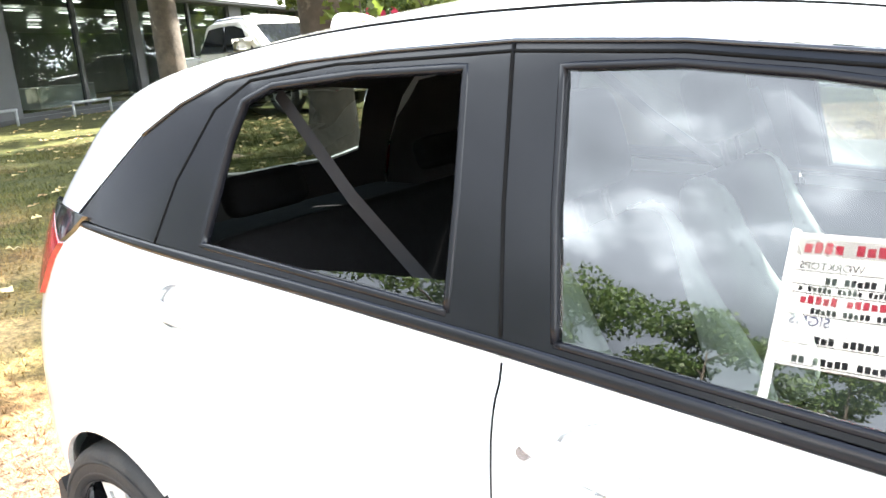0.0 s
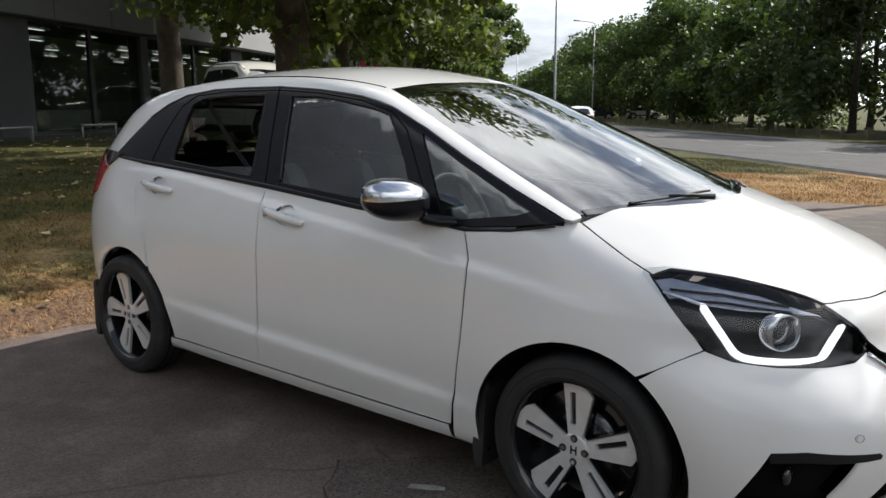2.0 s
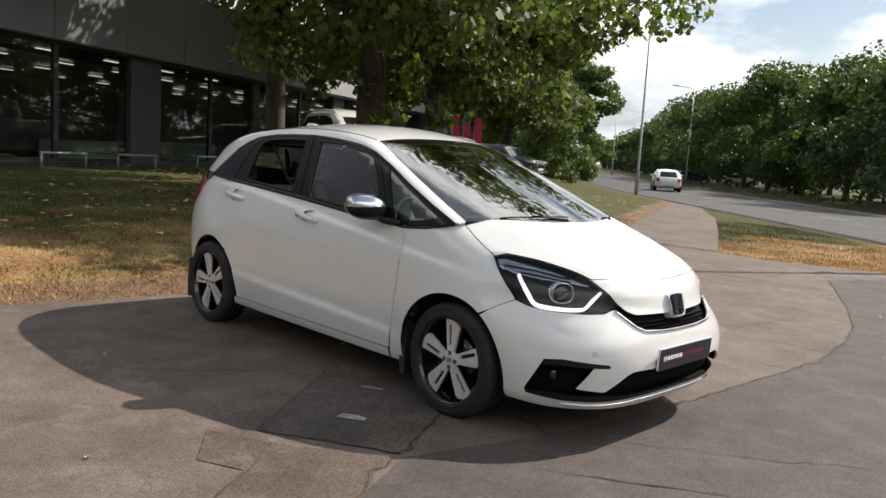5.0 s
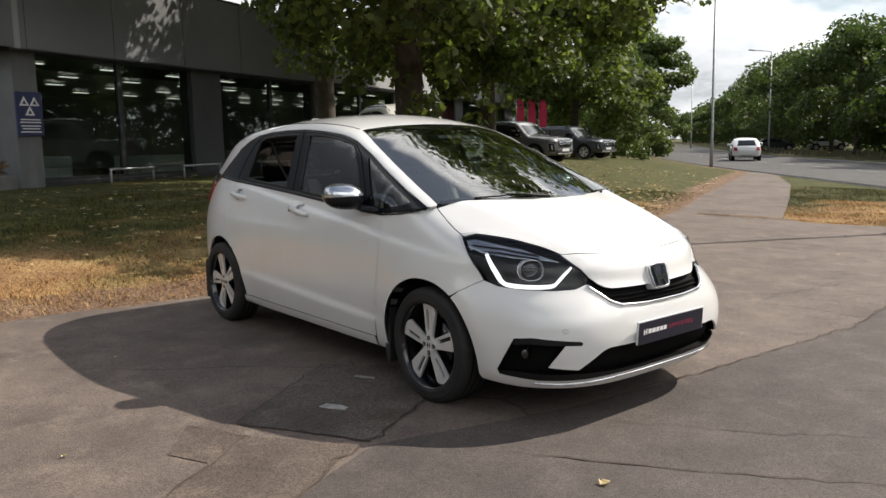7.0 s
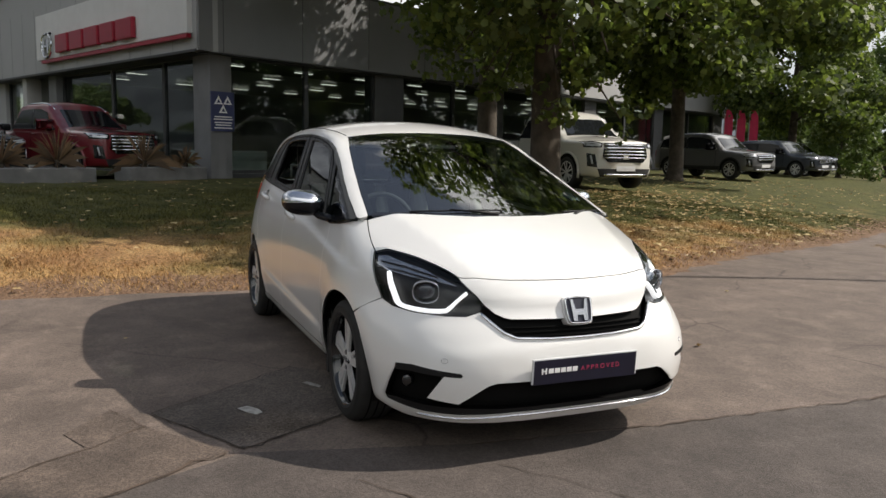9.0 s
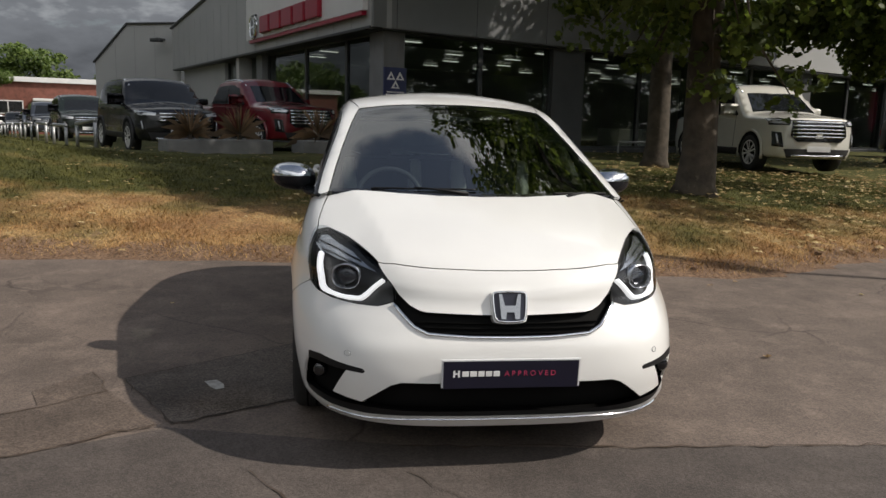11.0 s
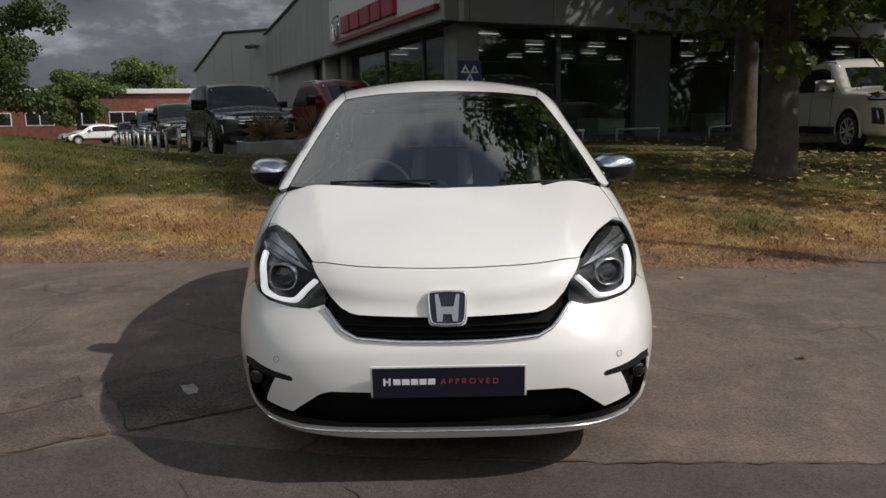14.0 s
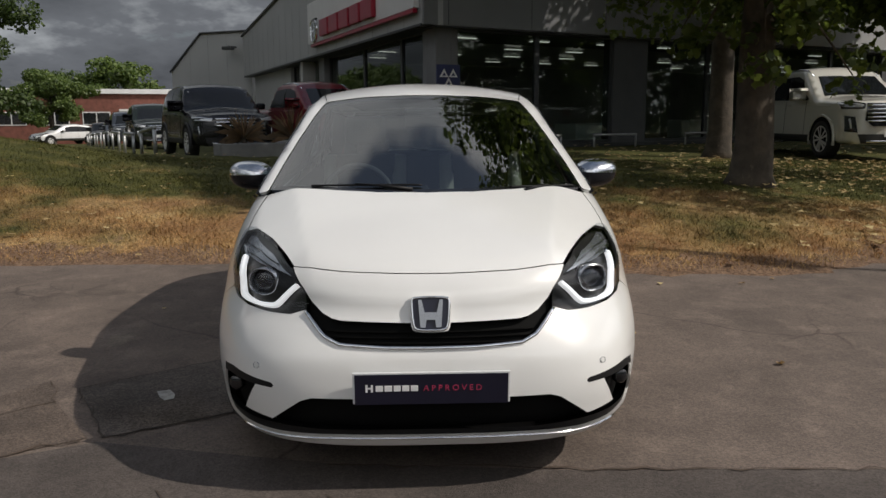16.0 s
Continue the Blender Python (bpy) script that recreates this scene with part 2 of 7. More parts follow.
BONNET = curve([-.6, -.2, .1, .4, .6, .70, .76, .82], [1.24, 1.125, 1.035, .937, .857, .808, .77, .72])
GLASS = curve([-2.9, -2.6, -2.1, -1.6, -1.25, -1.0, -.7, -.4, .1, .3], [1.36, 1.44, 1.508, 1.528, 1.508, 1.460, 1.350, 1.232, 1.035, .955])
XF, XR = -.2, -1.6


def plan(x, y, z):
    """Sides, nose and tail, seen from above."""
    w, a = HALF(z), np.abs(y)
    line = .790 - .112 * np.maximum(x, -2.2)
    w = w + .0065 * np.tanh((line - z) / .013) * np.exp(-((x + 1.2) / 1.35) ** 6)
    w = w - .008 * np.exp(-((z - .60) / .12) ** 2) * np.exp(-((x + 1.27) / .85) ** 4)
    low = .37 - .045 * (x + .5)
    w = w + .010 * np.tanh((low - z) / .016) * np.exp(-((x + 1.27) / .85) ** 6)
    w = w + .016 * np.exp(-((np.hypot(x - .05, z - .3) - .36) / .11) ** 2) * (z > .2) + .010 * np.exp(-((np.hypot(x + 2.53, z - .3) - .36) / .10) ** 2) * (z > .2)
    w = w + .030 * np.clip((x - .30) / .25, 0, 1) * np.clip((.46 - z) / .22, 0, 1)
    n = FULL(z)
    f = (np.power(a / w, n) + np.power(np.maximum(x - XF, 0) / (NOSE(z) - XF), n)) ** (1 / n) - 1
    r = (np.power(a / w, 5.4) + np.power(np.maximum(XR - x, 0) / (XR - TAIL(z)), 5.4)) ** (1 / 5.4) - 1
    return .8 * np.where(x > -1, f, r)


def lower(x, y, z):
    d = np.abs(y) - .575 + .22 * x                  # two soft ridges along the bonnet
    side = (np.sqrt(d * d + .00012) + d) / 2
    return smax(plan(x, y, z), z - BONNET(x) + .12 * y * y + .30 * side, .07)


def cabin(x, y, z):
    return smax(plan(x, y, z), z - GLASS(x) + .18 * y * y, .06)


def solve(f, origin, way, lo, hi):
    """Where rays leave the solid f < 0."""
    lo, hi = np.full(len(origin), float(lo)), np.full(len(origin), float(hi))
    for _ in range(32):
        mid = (lo + hi) / 2
        p = origin + way * mid[:, None]
        out = f(p[:, 0], p[:, 1], p[:, 2]) > 0
        hi, lo = np.where(out, mid, hi), np.where(out, lo, mid)
    return origin + way * lo[:, None]


def slope(f, p, e=.002):
    x, y, z = p.T
    g = np.stack([f(x + e, y, z) - f(x - e, y, z), f(x, y + e, z) - f(x, y - e, z), f(x, y, z + e) - f(x, y, z - e)], 1)
    return g / np.maximum(np.linalg.norm(g, axis=1), 1e-9)[:, None]


def on_side(f, q):
    """Points (x, z) cast onto the right side, y < 0."""
    o = np.stack([q[:, 0], 0 * q[:, 0], q[:, 1]], 1)
    return solve(f, o, np.array([[0, -1, 0]]), .05, 1.1)


def on_top(f, q):
    o = np.stack([q[:, 0], q[:, 1], 0 * q[:, 0]], 1)
    return solve(f, o, np.array([[0, 0, 1]]), .45, 1.7)


def on_nose(f, q):
    """Points (angle round the nose, z); the angle is 0 ahead, negative on the right."""
    c, s = np.cos(q[:, 0]), np.sin(q[:, 0])
    o = np.stack([0 * c + XF, 0 * c, q[:, 1]], 1)
    return solve(f, o, np.stack([c, s, 0 * c], 1), .1, 1.6)

# ---------------------------------------------------------------- mesh tools


def mesh_ob(name, verts, faces, mat, parent=None, normals=None, smooth=True, label=""):
    me = bpy.data.meshes.new(name)
    me.from_pydata([tuple(v) for v in verts], [], [tuple(f) for f in faces])
    me.materials.append(mat)
    if smooth:
        me.polygons.foreach_set("use_smooth", [True] * len(me.polygons))
    if normals is not None:
        me.normals_split_custom_set_from_vertices([tuple(v) for v in normals])
    ob = new(name, me)
    ob.parent = parent
    return tagged(ob, label)


def part(name, bm, mat, parent=None, label="", smooth=False):
    """One bmesh as one mesh object under a thing or a part."""
    me = bpy.data.meshes.new(name)
    bm.to_mesh(me)
    bm.free()
    for m in (mat if isinstance(mat, (list, tuple)) else [mat]):
        me.materials.append(m)
    if smooth:
        me.polygons.foreach_set("use_smooth", [True] * len(me.polygons))
    ob = new(name, me)
    ob.parent = parent
    return tagged(ob, label)


def thing(name, m, label, category, group="", kind=""):
    ob = new(name)
    ob.empty_display_size = .2
    ob.matrix_world = m
    return tagged(ob, label, category, group, kind)


def box(bm, lo, hi, bevel=0.0, seg=2, m=None, mi=0):
    """A box from lo to hi, its edges rounded."""
    r = bmesh.ops.create_cube(bm, size=1)
    vs = r["verts"]
    lo, hi = Vector(lo), Vector(hi)
    for v in vs:
        v.co = Vector([(a + b) / 2 + c * (b - a) for a, b, c in zip(lo, hi, v.co)])
    fs = {f for v in vs for f in v.link_faces}
    if bevel:
        es = list({e for v in vs for e in v.link_edges})
        r = bmesh.ops.bevel(bm, geom=es, offset=bevel, segments=seg, affect="EDGES", profile=.5)
        vs = list({v for f in r["faces"] for v in f.verts} | {v for v in vs if v.is_valid})
        fs = {f for v in vs for f in v.link_faces}
    for f in fs:
        f.material_index = mi
    if m is not None:
        bmesh.ops.transform(bm, matrix=m, verts=vs)
    return vs


def tube(bm, pts, radii, n=8, cap=True, flat=1.0):
    """A round bar along points."""
    pts = [Vector(p) for p in pts]
    rings = []
    for i, p in enumerate(pts):
        d = (pts[min(i + 1, len(pts) - 1)] - pts[max(i - 1, 0)]).normalized()
        a = d.orthogonal().normalized() if abs(d.z) > .95 else d.cross(Vector((0, 0, 1))).normalized()
        b = d.cross(a)
        r = radii[i] if isinstance(radii, (list, tuple)) else radii
        rings.append([bm.verts.new(p + r * (math.cos(2 * math.pi * k / n) * a + flat * math.sin(2 * math.pi * k / n) * b)) for k in range(n)])
    for s, t in zip(rings, rings[1:]):
        for k in range(n):
            bm.faces.new((s[k], s[(k + 1) % n], t[(k + 1) % n], t[k]))
    if cap:
        bm.faces.new(rings[0][::-1])
        bm.faces.new(rings[-1])
    return rings


def lathe(bm, profile, n=48, axis="y", m=None):
    """Turns (radius, along) about the y axis."""
    rings = []
    for r, a in profile:
        rings.append([bm.verts.new((r * math.cos(2 * math.pi * k / n), a, r * math.sin(2 * math.pi * k / n))) for k in range(n)])
    for s, t in zip(rings, rings[1:]):
        for k in range(n):
            bm.faces.new((s[k], s[(k + 1) % n], t[(k + 1) % n], t[k]))
    if m is not None:
        bmesh.ops.transform(bm, matrix=m, verts=[v for r in rings for v in r])
    return rings


def slab(bm, outline, lo, hi, m=None):
    """An outline in the xz plane, thick from y = lo to y = hi."""
    a = [bm.verts.new((x, lo, z)) for x, z in outline]
    b = [bm.verts.new((x, hi, z)) for x, z in outline]
    bm.faces.new(a)
    bm.faces.new(b[::-1])
    for i in range(len(a)):
        j = (i + 1) % len(a)
        bm.faces.new((a[i], b[i], b[j], a[j]))
    if m is not None:
        bmesh.ops.transform(bm, matrix=m, verts=a + b)


from mathutils.geometry import delaunay_2d_cdt


def soft(p, n=2, closed=True):
    """Rounds the corners of an outline."""
    p = [np.array(q, float) for q in p]
    for _ in range(n):
        out = [] if closed else [p[0]]
        for i in range(len(p) if closed else len(p) - 1):
            a, b = p[i], p[(i + 1) % len(p)]
            out += [.75 * a + .25 * b, .25 * a + .75 * b]
        p = out if closed else out + [p[-1]]
    return [tuple(q) for q in p]


def dense(p, g):
    """An outline cut into steps of about g."""
    out = []
    for i in range(len(p)):
        a, b = np.array(p[i], float), np.array(p[(i + 1) % len(p)], float)
        k = max(1, int(round(np.linalg.norm(b - a) / g)))
        out += [tuple(a + (b - a) * j / k) for j in range(k)]
    return out


def inside(q, poly):
    x, y, p = q[:, 0], q[:, 1], np.array(poly)
    odd = np.zeros(len(q), bool)
    for (x1, y1), (x2, y2) in zip(p, np.roll(p, -1, 0)):
        if y1 != y2:
            odd ^= ((y1 > y) != (y2 > y)) & (x < (x2 - x1) * (y - y1) / (y2 - y1) + x1)
    return odd


def fill(poly, g, holes=()):
    """Triangles inside an outline, with points every g. Returns points, triangles, and the loops as indices."""
    loops = [dense(poly, g)] + [dense(h, g) for h in holes]
    pts, edges = [], []
    for lp in loops:
        s = len(pts)
        pts += lp
        edges += [(s + i, s + (i + 1) % len(lp)) for i in range(len(lp))]
    a = np.array(pts)
    lo, hi = a.min(0), a.max(0)
    gx, gy = np.meshgrid(np.arange(lo[0] + g / 2, hi[0], g), np.arange(lo[1] + g / 2, hi[1], g * .9))
    gx[::2] += g * .4
    q = np.stack([gx.ravel(), gy.ravel()], 1)
    ok = inside(q, loops[0])
    for h in loops[1:]:
        ok &= ~inside(q, h)
    q = q[ok]
    if len(q):
        near = np.full(len(q), 9.0)
        for s in range(0, len(a), 200):
            near = np.minimum(near, np.sqrt(((q[:, None] - a[None, s:s + 200]) ** 2).sum(2)).min(1))
        q = q[near > g * .45]
    allp = [Vector(p) for p in pts] + [Vector(p) for p in q]
    vs, _, fs, ov, _, _ = delaunay_2d_cdt(allp, edges, [], 0, 1e-7)
    v = np.array([tuple(p) for p in vs])
    f = np.array([t for t in fs if len(t) == 3])
    c = v[f].mean(1)
    ok = inside(c, loops[0])
    for h in loops[1:]:
        ok &= ~inside(c, h)
    f = f[ok]
    where = {}
    for i, o in enumerate(ov):
        for k in o:
            where[k] = i
    idx, s = [], 0
    for lp in loops:
        idx.append([where.get(s + i, 0) for i in range(len(lp))])
        s += len(lp)
    return v, f, idx


def panel(name, mat, parent, cast, f, poly, g=.03, off=0.0, rim=.012, holes=(), mirror=False, label="", wide=.85, back=False):
    """A skin panel on the surface f = 0, cut out by an outline in the cast's own view, its rims turned inwards."""
    k = wide if cast in (on_nose, on_tail) else 1.0
    sc = lambda pl: [(p[0] * k, p[1]) for p in pl]
    q, tri, loops = fill(sc(poly), g, [sc(h) for h in holes])
    p = cast(f, q / np.array([k, 1.0]))
    nrm = slope(f, p)
    p = p + nrm * off
    a, b, c = p[tri[:, 0]], p[tri[:, 1]], p[tri[:, 2]]
    turn = (np.cross(b - a, c - a) * nrm[tri[:, 0]]).sum(1) < 0
    tri[turn] = tri[turn][:, ::-1]
    verts, norms, faces = [*p], [*nrm], [tuple(t) for t in tri]
    if rim:
        for lp in loops:
            s = len(verts)
            ring = p[lp]
            side = np.roll(ring, -1, 0) - np.roll(ring, 1, 0)
            verts += [*ring, *(ring - nrm[lp] * rim)]
            norms += [*nrm[lp], *nrm[lp]]
            m = len(lp)
            faces += [(s + i, s + (i + 1) % m, s + m + (i + 1) % m, s + m + i) for i in range(m)]
    verts, norms = np.array(verts), np.array(norms)
    ob = mesh_ob(name, verts, faces, mat, parent, norms, label=label)
    if mirror:
        fl = np.array([1, -1, 1])
        mesh_ob(name, verts * fl, [t[::-1] for t in faces], mat, parent, norms * fl, label=label)
    return ob


def strip(name, mat, parent, cast, f, line, width, off=.004, thick=.006, mirror=False, label="", step=.02, round_=False):
    """A narrow moulding that follows a line on the surface."""
    k = []
    line = [np.array(q, float) for q in line]
    for a, b in zip(line, line[1:]):
        n = max(1, int(np.linalg.norm(b - a) / step))
        k += [a + (b - a) * i / n for i in range(n)]
    k.append(line[-1])
    q = np.array(k)
    p = cast(f, q)
    nrm = slope(f, p)
    d = np.gradient(p, axis=0)
    d /= np.linalg.norm(d, axis=1)[:, None]
    s = np.cross(d, nrm)
    w = np.asarray(width) if np.ndim(width) else np.full(len(p), width)
    if np.ndim(width):
        w = np.interp(np.linspace(0, 1, len(p)), np.linspace(0, 1, len(w)), w)
    w = w[:, None] / 2
    rows = [p + s * w + nrm * (off - thick), p + s * w + nrm * off * .8, p + s * w * .5 + nrm * (off + .001), p - s * w * .5 + nrm * (off + .001), p - s * w + nrm * off * .8, p - s * w + nrm * (off - thick)]
    m, verts, faces = len(p), np.concatenate(rows), []
    for r in range(5):
        faces += [(r * m + i, r * m + i + 1, (r + 1) * m + i + 1, (r + 1) * m + i) for i in range(m - 1)]
    faces += [tuple(r * m for r in range(6)), tuple(r * m + m - 1 for r in range(5, -1, -1))]
    ob = mesh_ob(name, verts, faces, mat, parent, label=label)
    if mirror:
        mesh_ob(name, verts * np.array([1, -1, 1]), [t[::-1] for t in faces], mat, parent, label=label)
    return ob


def on_tail(f, q):
    """Points (angle round the tail, z); negative angles on the right."""
    c, s = np.cos(q[:, 0]), np.sin(q[:, 0])
    o = np.stack([0 * c + XR, 0 * c, q[:, 1]], 1)
    return solve(f, o, np.stack([-c, s, 0 * c], 1), .1, 2.0)


def to_nose(f, pts):
    p = on_side(f, np.array(pts, float))
    return [(float(math.atan2(a[1], a[0] - XF)), float(a[2])) for a in p]


def arc(cx, cz, r, a0, a1, n=14):
    return [(cx + r * math.cos(radians(a0 + (a1 - a0) * i / n)), cz + r * math.sin(radians(a0 + (a1 - a0) * i / n))) for i in range(n + 1)]


def both(half):
    """A whole outline from the right half, from centre to centre."""
    half = list(half)
    other = [(-a, b) for a, b in half[::-1]]
    return half + other[(1 if abs(half[-1][0]) < 1e-6 else 0):(-1 if abs(half[0][0]) < 1e-6 else None)]


def flip(half):
    """As both(), for outlines in x and y."""
    half = list(half)
    other = [(a, -b) for a, b in half[::-1]]
    return half + other[(1 if abs(half[-1][1]) < 1e-6 else 0):(-1 if abs(half[0][1]) < 1e-6 else None)]

# ---------------------------------------------------------------- the white hatchback
car = thing("hatchback_car", pose(0, 0, 0, 0, .33, 0), "pearl white five-door hatchback with black pillars and alloy wheels", "car")
AR, AX = .360, -2.485                        # wheel arch radius, rear arch centre
BAND = [(-2.715, 1.100), (-2.60, 1.185), (-2.46, 1.285), (-2.33, 1.345), (-2.195, 1.388), (-2.0, 1.412), (-1.80, 1.420), (-1.55, 1.422), (-1.30, 1.408),
        (-1.06, 1.380), (-.90, 1.340), (-.72, 1.266), (-.50, 1.166), (-.30, 1.082), (-.10, 1.002)]
FRONT_EDGE = [(-.455, .938), (-.418, .85), (-.409, .80), (-.412, .68), (-.422, .576), (-.446, .42), (-.478, .262)]
MID_EDGE = [(-1.509, 1.008), (-1.503, .90), (-1.49, .80), (-1.485, .70), (-1.488, .5), (-1.498, .262)]
REAR_EDGE = [(-2.415, 1.06), (-2.452, .985), (-2.42, .905), (-2.385, .79), (-2.29, .70)]
GAP = .0035
shift = lambda line, d: [(x + d, z) for x, z in line]

# doors, with round cups behind the handles
HANDLES = ((-1.470, -1.208, .927, .894), (-2.382, -2.114, .982, .957))


def cup(x0, x1, z0, z1):
    mid = (x0 + x1) / 2 - .005
    return [(mid + .062 * math.cos(a), (z0 + z1) / 2 + .003 + .040 * math.sin(a)) for a in np.linspace(0, 2 * math.pi, 29)[:-1]]


panel("front_door", M_WHITE, car, on_side, lower,
                   shift(FRONT_EDGE, -GAP) + shift(MID_EDGE, GAP)[::-1] + [(-1.0, .968)], g=.017, holes=[cup(*HANDLES[0])], mirror=True)
panel("rear_door", M_WHITE, car, on_side, lower,
                  shift(MID_EDGE, -GAP) + [(-2.0, .262), (AX + AR * math.cos(radians(-6)), .262)] + arc(AX, .3, AR, 0, 50, 9)
                  + shift(REAR_EDGE, GAP)[::-1] + [(-2.1, 1.044)], g=.017, holes=[cup(*HANDLES[1])], mirror=True)
for edge in (FRONT_EDGE, MID_EDGE, REAR_EDGE):
    strip("shut_line", M_GAP, car, on_side, lower, [(x, z - (.012 if i == 0 else 0)) for i, (x, z) in enumerate(edge)], .018, off=-.006, thick=.004, mirror=True)
# rear quarter, with the pillar that runs up into the roof
TA = .42
tail_edge = [tuple(on_tail(cabin, np.array([[-TA, z]]))[0][[0, 2]]) for z in np.linspace(.30, 1.36, 14)]
panel("rear_quarter", M_WHITE, car, on_side, cabin,
                shift(REAR_EDGE, -GAP) + arc(AX, .3, AR, 54, 172, 16) + [(-2.86, .25)] + [tail_edge[0]] + tail_edge[1:9]
                + [(-2.93, .985), (-2.80, 1.06), (-2.715, 1.082), (-2.55, 1.072)], g=.02, mirror=True)
panel("rear_pillar", M_WHITE, car, on_side, cabin, [(-2.722, 1.106)] + [(x - .004, z + .004) for x, z in BAND[1:5]] + tail_edge[9:][::-1] + [(-2.93, 1.108)], mirror=True)
# front wing
HOOD_GAP = [(-.070, -.700), (0.02, -.722), (.11, -.738), (.19, -.742)]
hood_gap_3d = on_top(lower, np.array(HOOD_GAP))
wing_top = [(float(p[0]), float(p[2]) - .0015) for p in hood_gap_3d]
panel("front_wing", M_WHITE, car, on_side, lower,
             shift(FRONT_EDGE, GAP)[:-1] + [(-.475, .21), (-.37, .205)] + arc(0, .295, AR, 195, 56, 22) + [(.255, .622), (.305, .652), (.360, .683), (.326, .725), (.270, .785), (.218, .838), (.178, .874)]
             + wing_top[::-1] + [(-.09, .994), (-.27, .962)], g=.018, mirror=True)
# sills
panel("sill", M_WHITE, car, on_side, lower, [(-.372, .202), (-.49, .206), (-.49, .256), (-2.16, .256), (-2.19, .20)], mirror=True)
# bonnet
hood_side = HOOD_GAP + [(.225, -.696), (.375, -.608), (.480, -.556), (.575, -.508)]
front_x = curve([-.52, -.497, -.43, -.345, -.175, 0, .175], [.575, .597, .638, .671, .703, .712, .703])
HOOD_FRONT = [(float(front_x(y)), float(y)) for y in np.linspace(-.494, 0, 26)]
hood_half = [(.148, 0), (.13, -.20), (.078, -.372), (.01, -.53)] + [(x + (.004 if i == 0 else 0), y + .0015) for i, (x, y) in enumerate(hood_side)] + HOOD_FRONT
panel("bonnet", M_WHITE, car, on_top, lower, flip(hood_half))
# nose between bonnet and grille
hood_front = on_top(lower, np.array(HOOD_FRONT[::-1]))
nose_half = [(float(math.atan2(p[1], p[0] - XF)), float(p[2]) - .003) for p in hood_front] + [(-.466, .733), (-.432, .695), (-.385, .660), (-.345, .644), (-.315, .639), (0, .632)]
panel("nose_panel", M_WHITE, car, on_nose, lower, both(nose_half), g=.025)
# bumper cover with its lower openings
gap_pts = to_nose(lower, [(.536, .645), (.431, .657), (.364, .680), (.305, .649), (.2565, .6195)])
arch_pts = to_nose(lower, arc(0, .295, AR, 54, -16, 12))
bumper_half = [(0, .553), (-.15, .555), (-.298, .564), (-.353, .587), (-.450, .664), (-.507, .645), (-.6, .642)] + gap_pts + arch_pts + [(-.85, .192), (-.5, .188), (0, .186)]
low_half = [(0, .386), (-.378, .384), (-.414, .371), (-.522, .288), (-.645, .304), (-.578, .408), (-.512, .407), (-.505, .416), (-.515, .425), (-.71, .443), (-.79, .434), (-.868, .270), (-.858, .246), (-.69, .226), (-.518, .224), (-.304, .233), (0, .232)]
bumper = panel("front_bumper", M_WHITE, car, on_nose, lower, both(bumper_half), g=.022, rim=.010, holes=[both(low_half)])
panel("lower_intake", M_GAP, bumper, on_nose, lower, both(low_half), g=.03, off=-.050, rim=-.038)
panel("lip_spoiler", M_DULL, bumper, on_nose, lower, both([(0, .258), (-.35, .256), (-.53, .262), (-.65, .262), (-.80, .270), (-.862, .262), (-.855, .246), (-.69, .227), (-.518, .225), (-.304, .234), (0, .233)]), g=.03, off=-.010, rim=.02)
strip("lip_chrome", M_CHROME, bumper, on_nose, lower, [(-.70, .2195), (-.524, .216), (-.306, .228), (0, .2285), (.306, .228), (.524, .216), (.70, .2195)], .0055, off=.005, thick=.008)
panel("fog_blade", M_DULL, bumper, on_nose, lower, [(-.79, .433), (-.71, .442), (-.515, .424), (-.506, .416), (-.512, .407), (-.60, .409), (-.72, .413), (-.79, .405)], g=.03, off=.001, rim=.02, mirror=True)
for s in (-1, 1):
    bm = bmesh.new()
    bmesh.ops.create_uvsphere(bm, u_segments=16, v_segments=8, radius=.030, matrix=pose(*on_nose(lower, np.array([[s * .705, .362]]))[0]) @ pose(-.050, 0, 0) @ Matrix.Diagonal((.5, 1, 1, 1)))
    part("fog_lamp", bm, M_GLOSSBLACK, bumper, smooth=True)
    bm = bmesh.new()
    c = on_nose(lower, np.array([[s * .578, .474]]))
    n = slope(lower, c)[0]
    bmesh.ops.create_cone(bm, cap_ends=True, segments=16, radius1=.0095, radius2=.009, depth=.002, matrix=Matrix.Translation(Vector(c[0]) + Vector(n) * .0006) @ Vector(n).to_track_quat("Z", "Y").to_matrix().to_4x4())
    part("parking_sensor", bm, pbr("sensor_white", (.70, .70, .69), .35, 0, .05), bumper)
    strip("sensor_ring", M_LAMP_BODY, bumper, on_nose, lower, [(s * (.578 + .0125 * math.cos(a)), .474 + .0102 * math.sin(a)) for a in np.linspace(0, 2 * math.pi, 17)], .0012, off=.0010, thick=.002, step=.003)
# grille
grille_half = [(0, .632), (-.315, .639), (-.345, .644), (-.385, .660), (-.432, .695), (-.467, .733), (-.452, .668), (-.353, .589), (-.298, .566), (-.15, .557), (0, .555)]
grille = panel("grille", M_GAP, car, on_nose, lower, both(grille_half), g=.02, off=-.030, rim=-.022)
for z, a in ((.572, .30), (.590, .34), (.608, .36)):
    strip("grille_bar", M_GAP, grille, on_nose, lower, [(-a, z + .004), (0, z), (a, z + .004)], .004, off=-.016, thick=.012, step=.04)
strip("grille_chrome", M_CHROME, grille, on_nose, lower, [(-.449, .660), (-.40, .622), (-.353, .587), (-.30, .565), (-.15, .556), (0, .554), (.15, .556), (.30, .565), (.353, .587), (.40, .622), (.449, .660)], .013, off=.008, thick=.014)
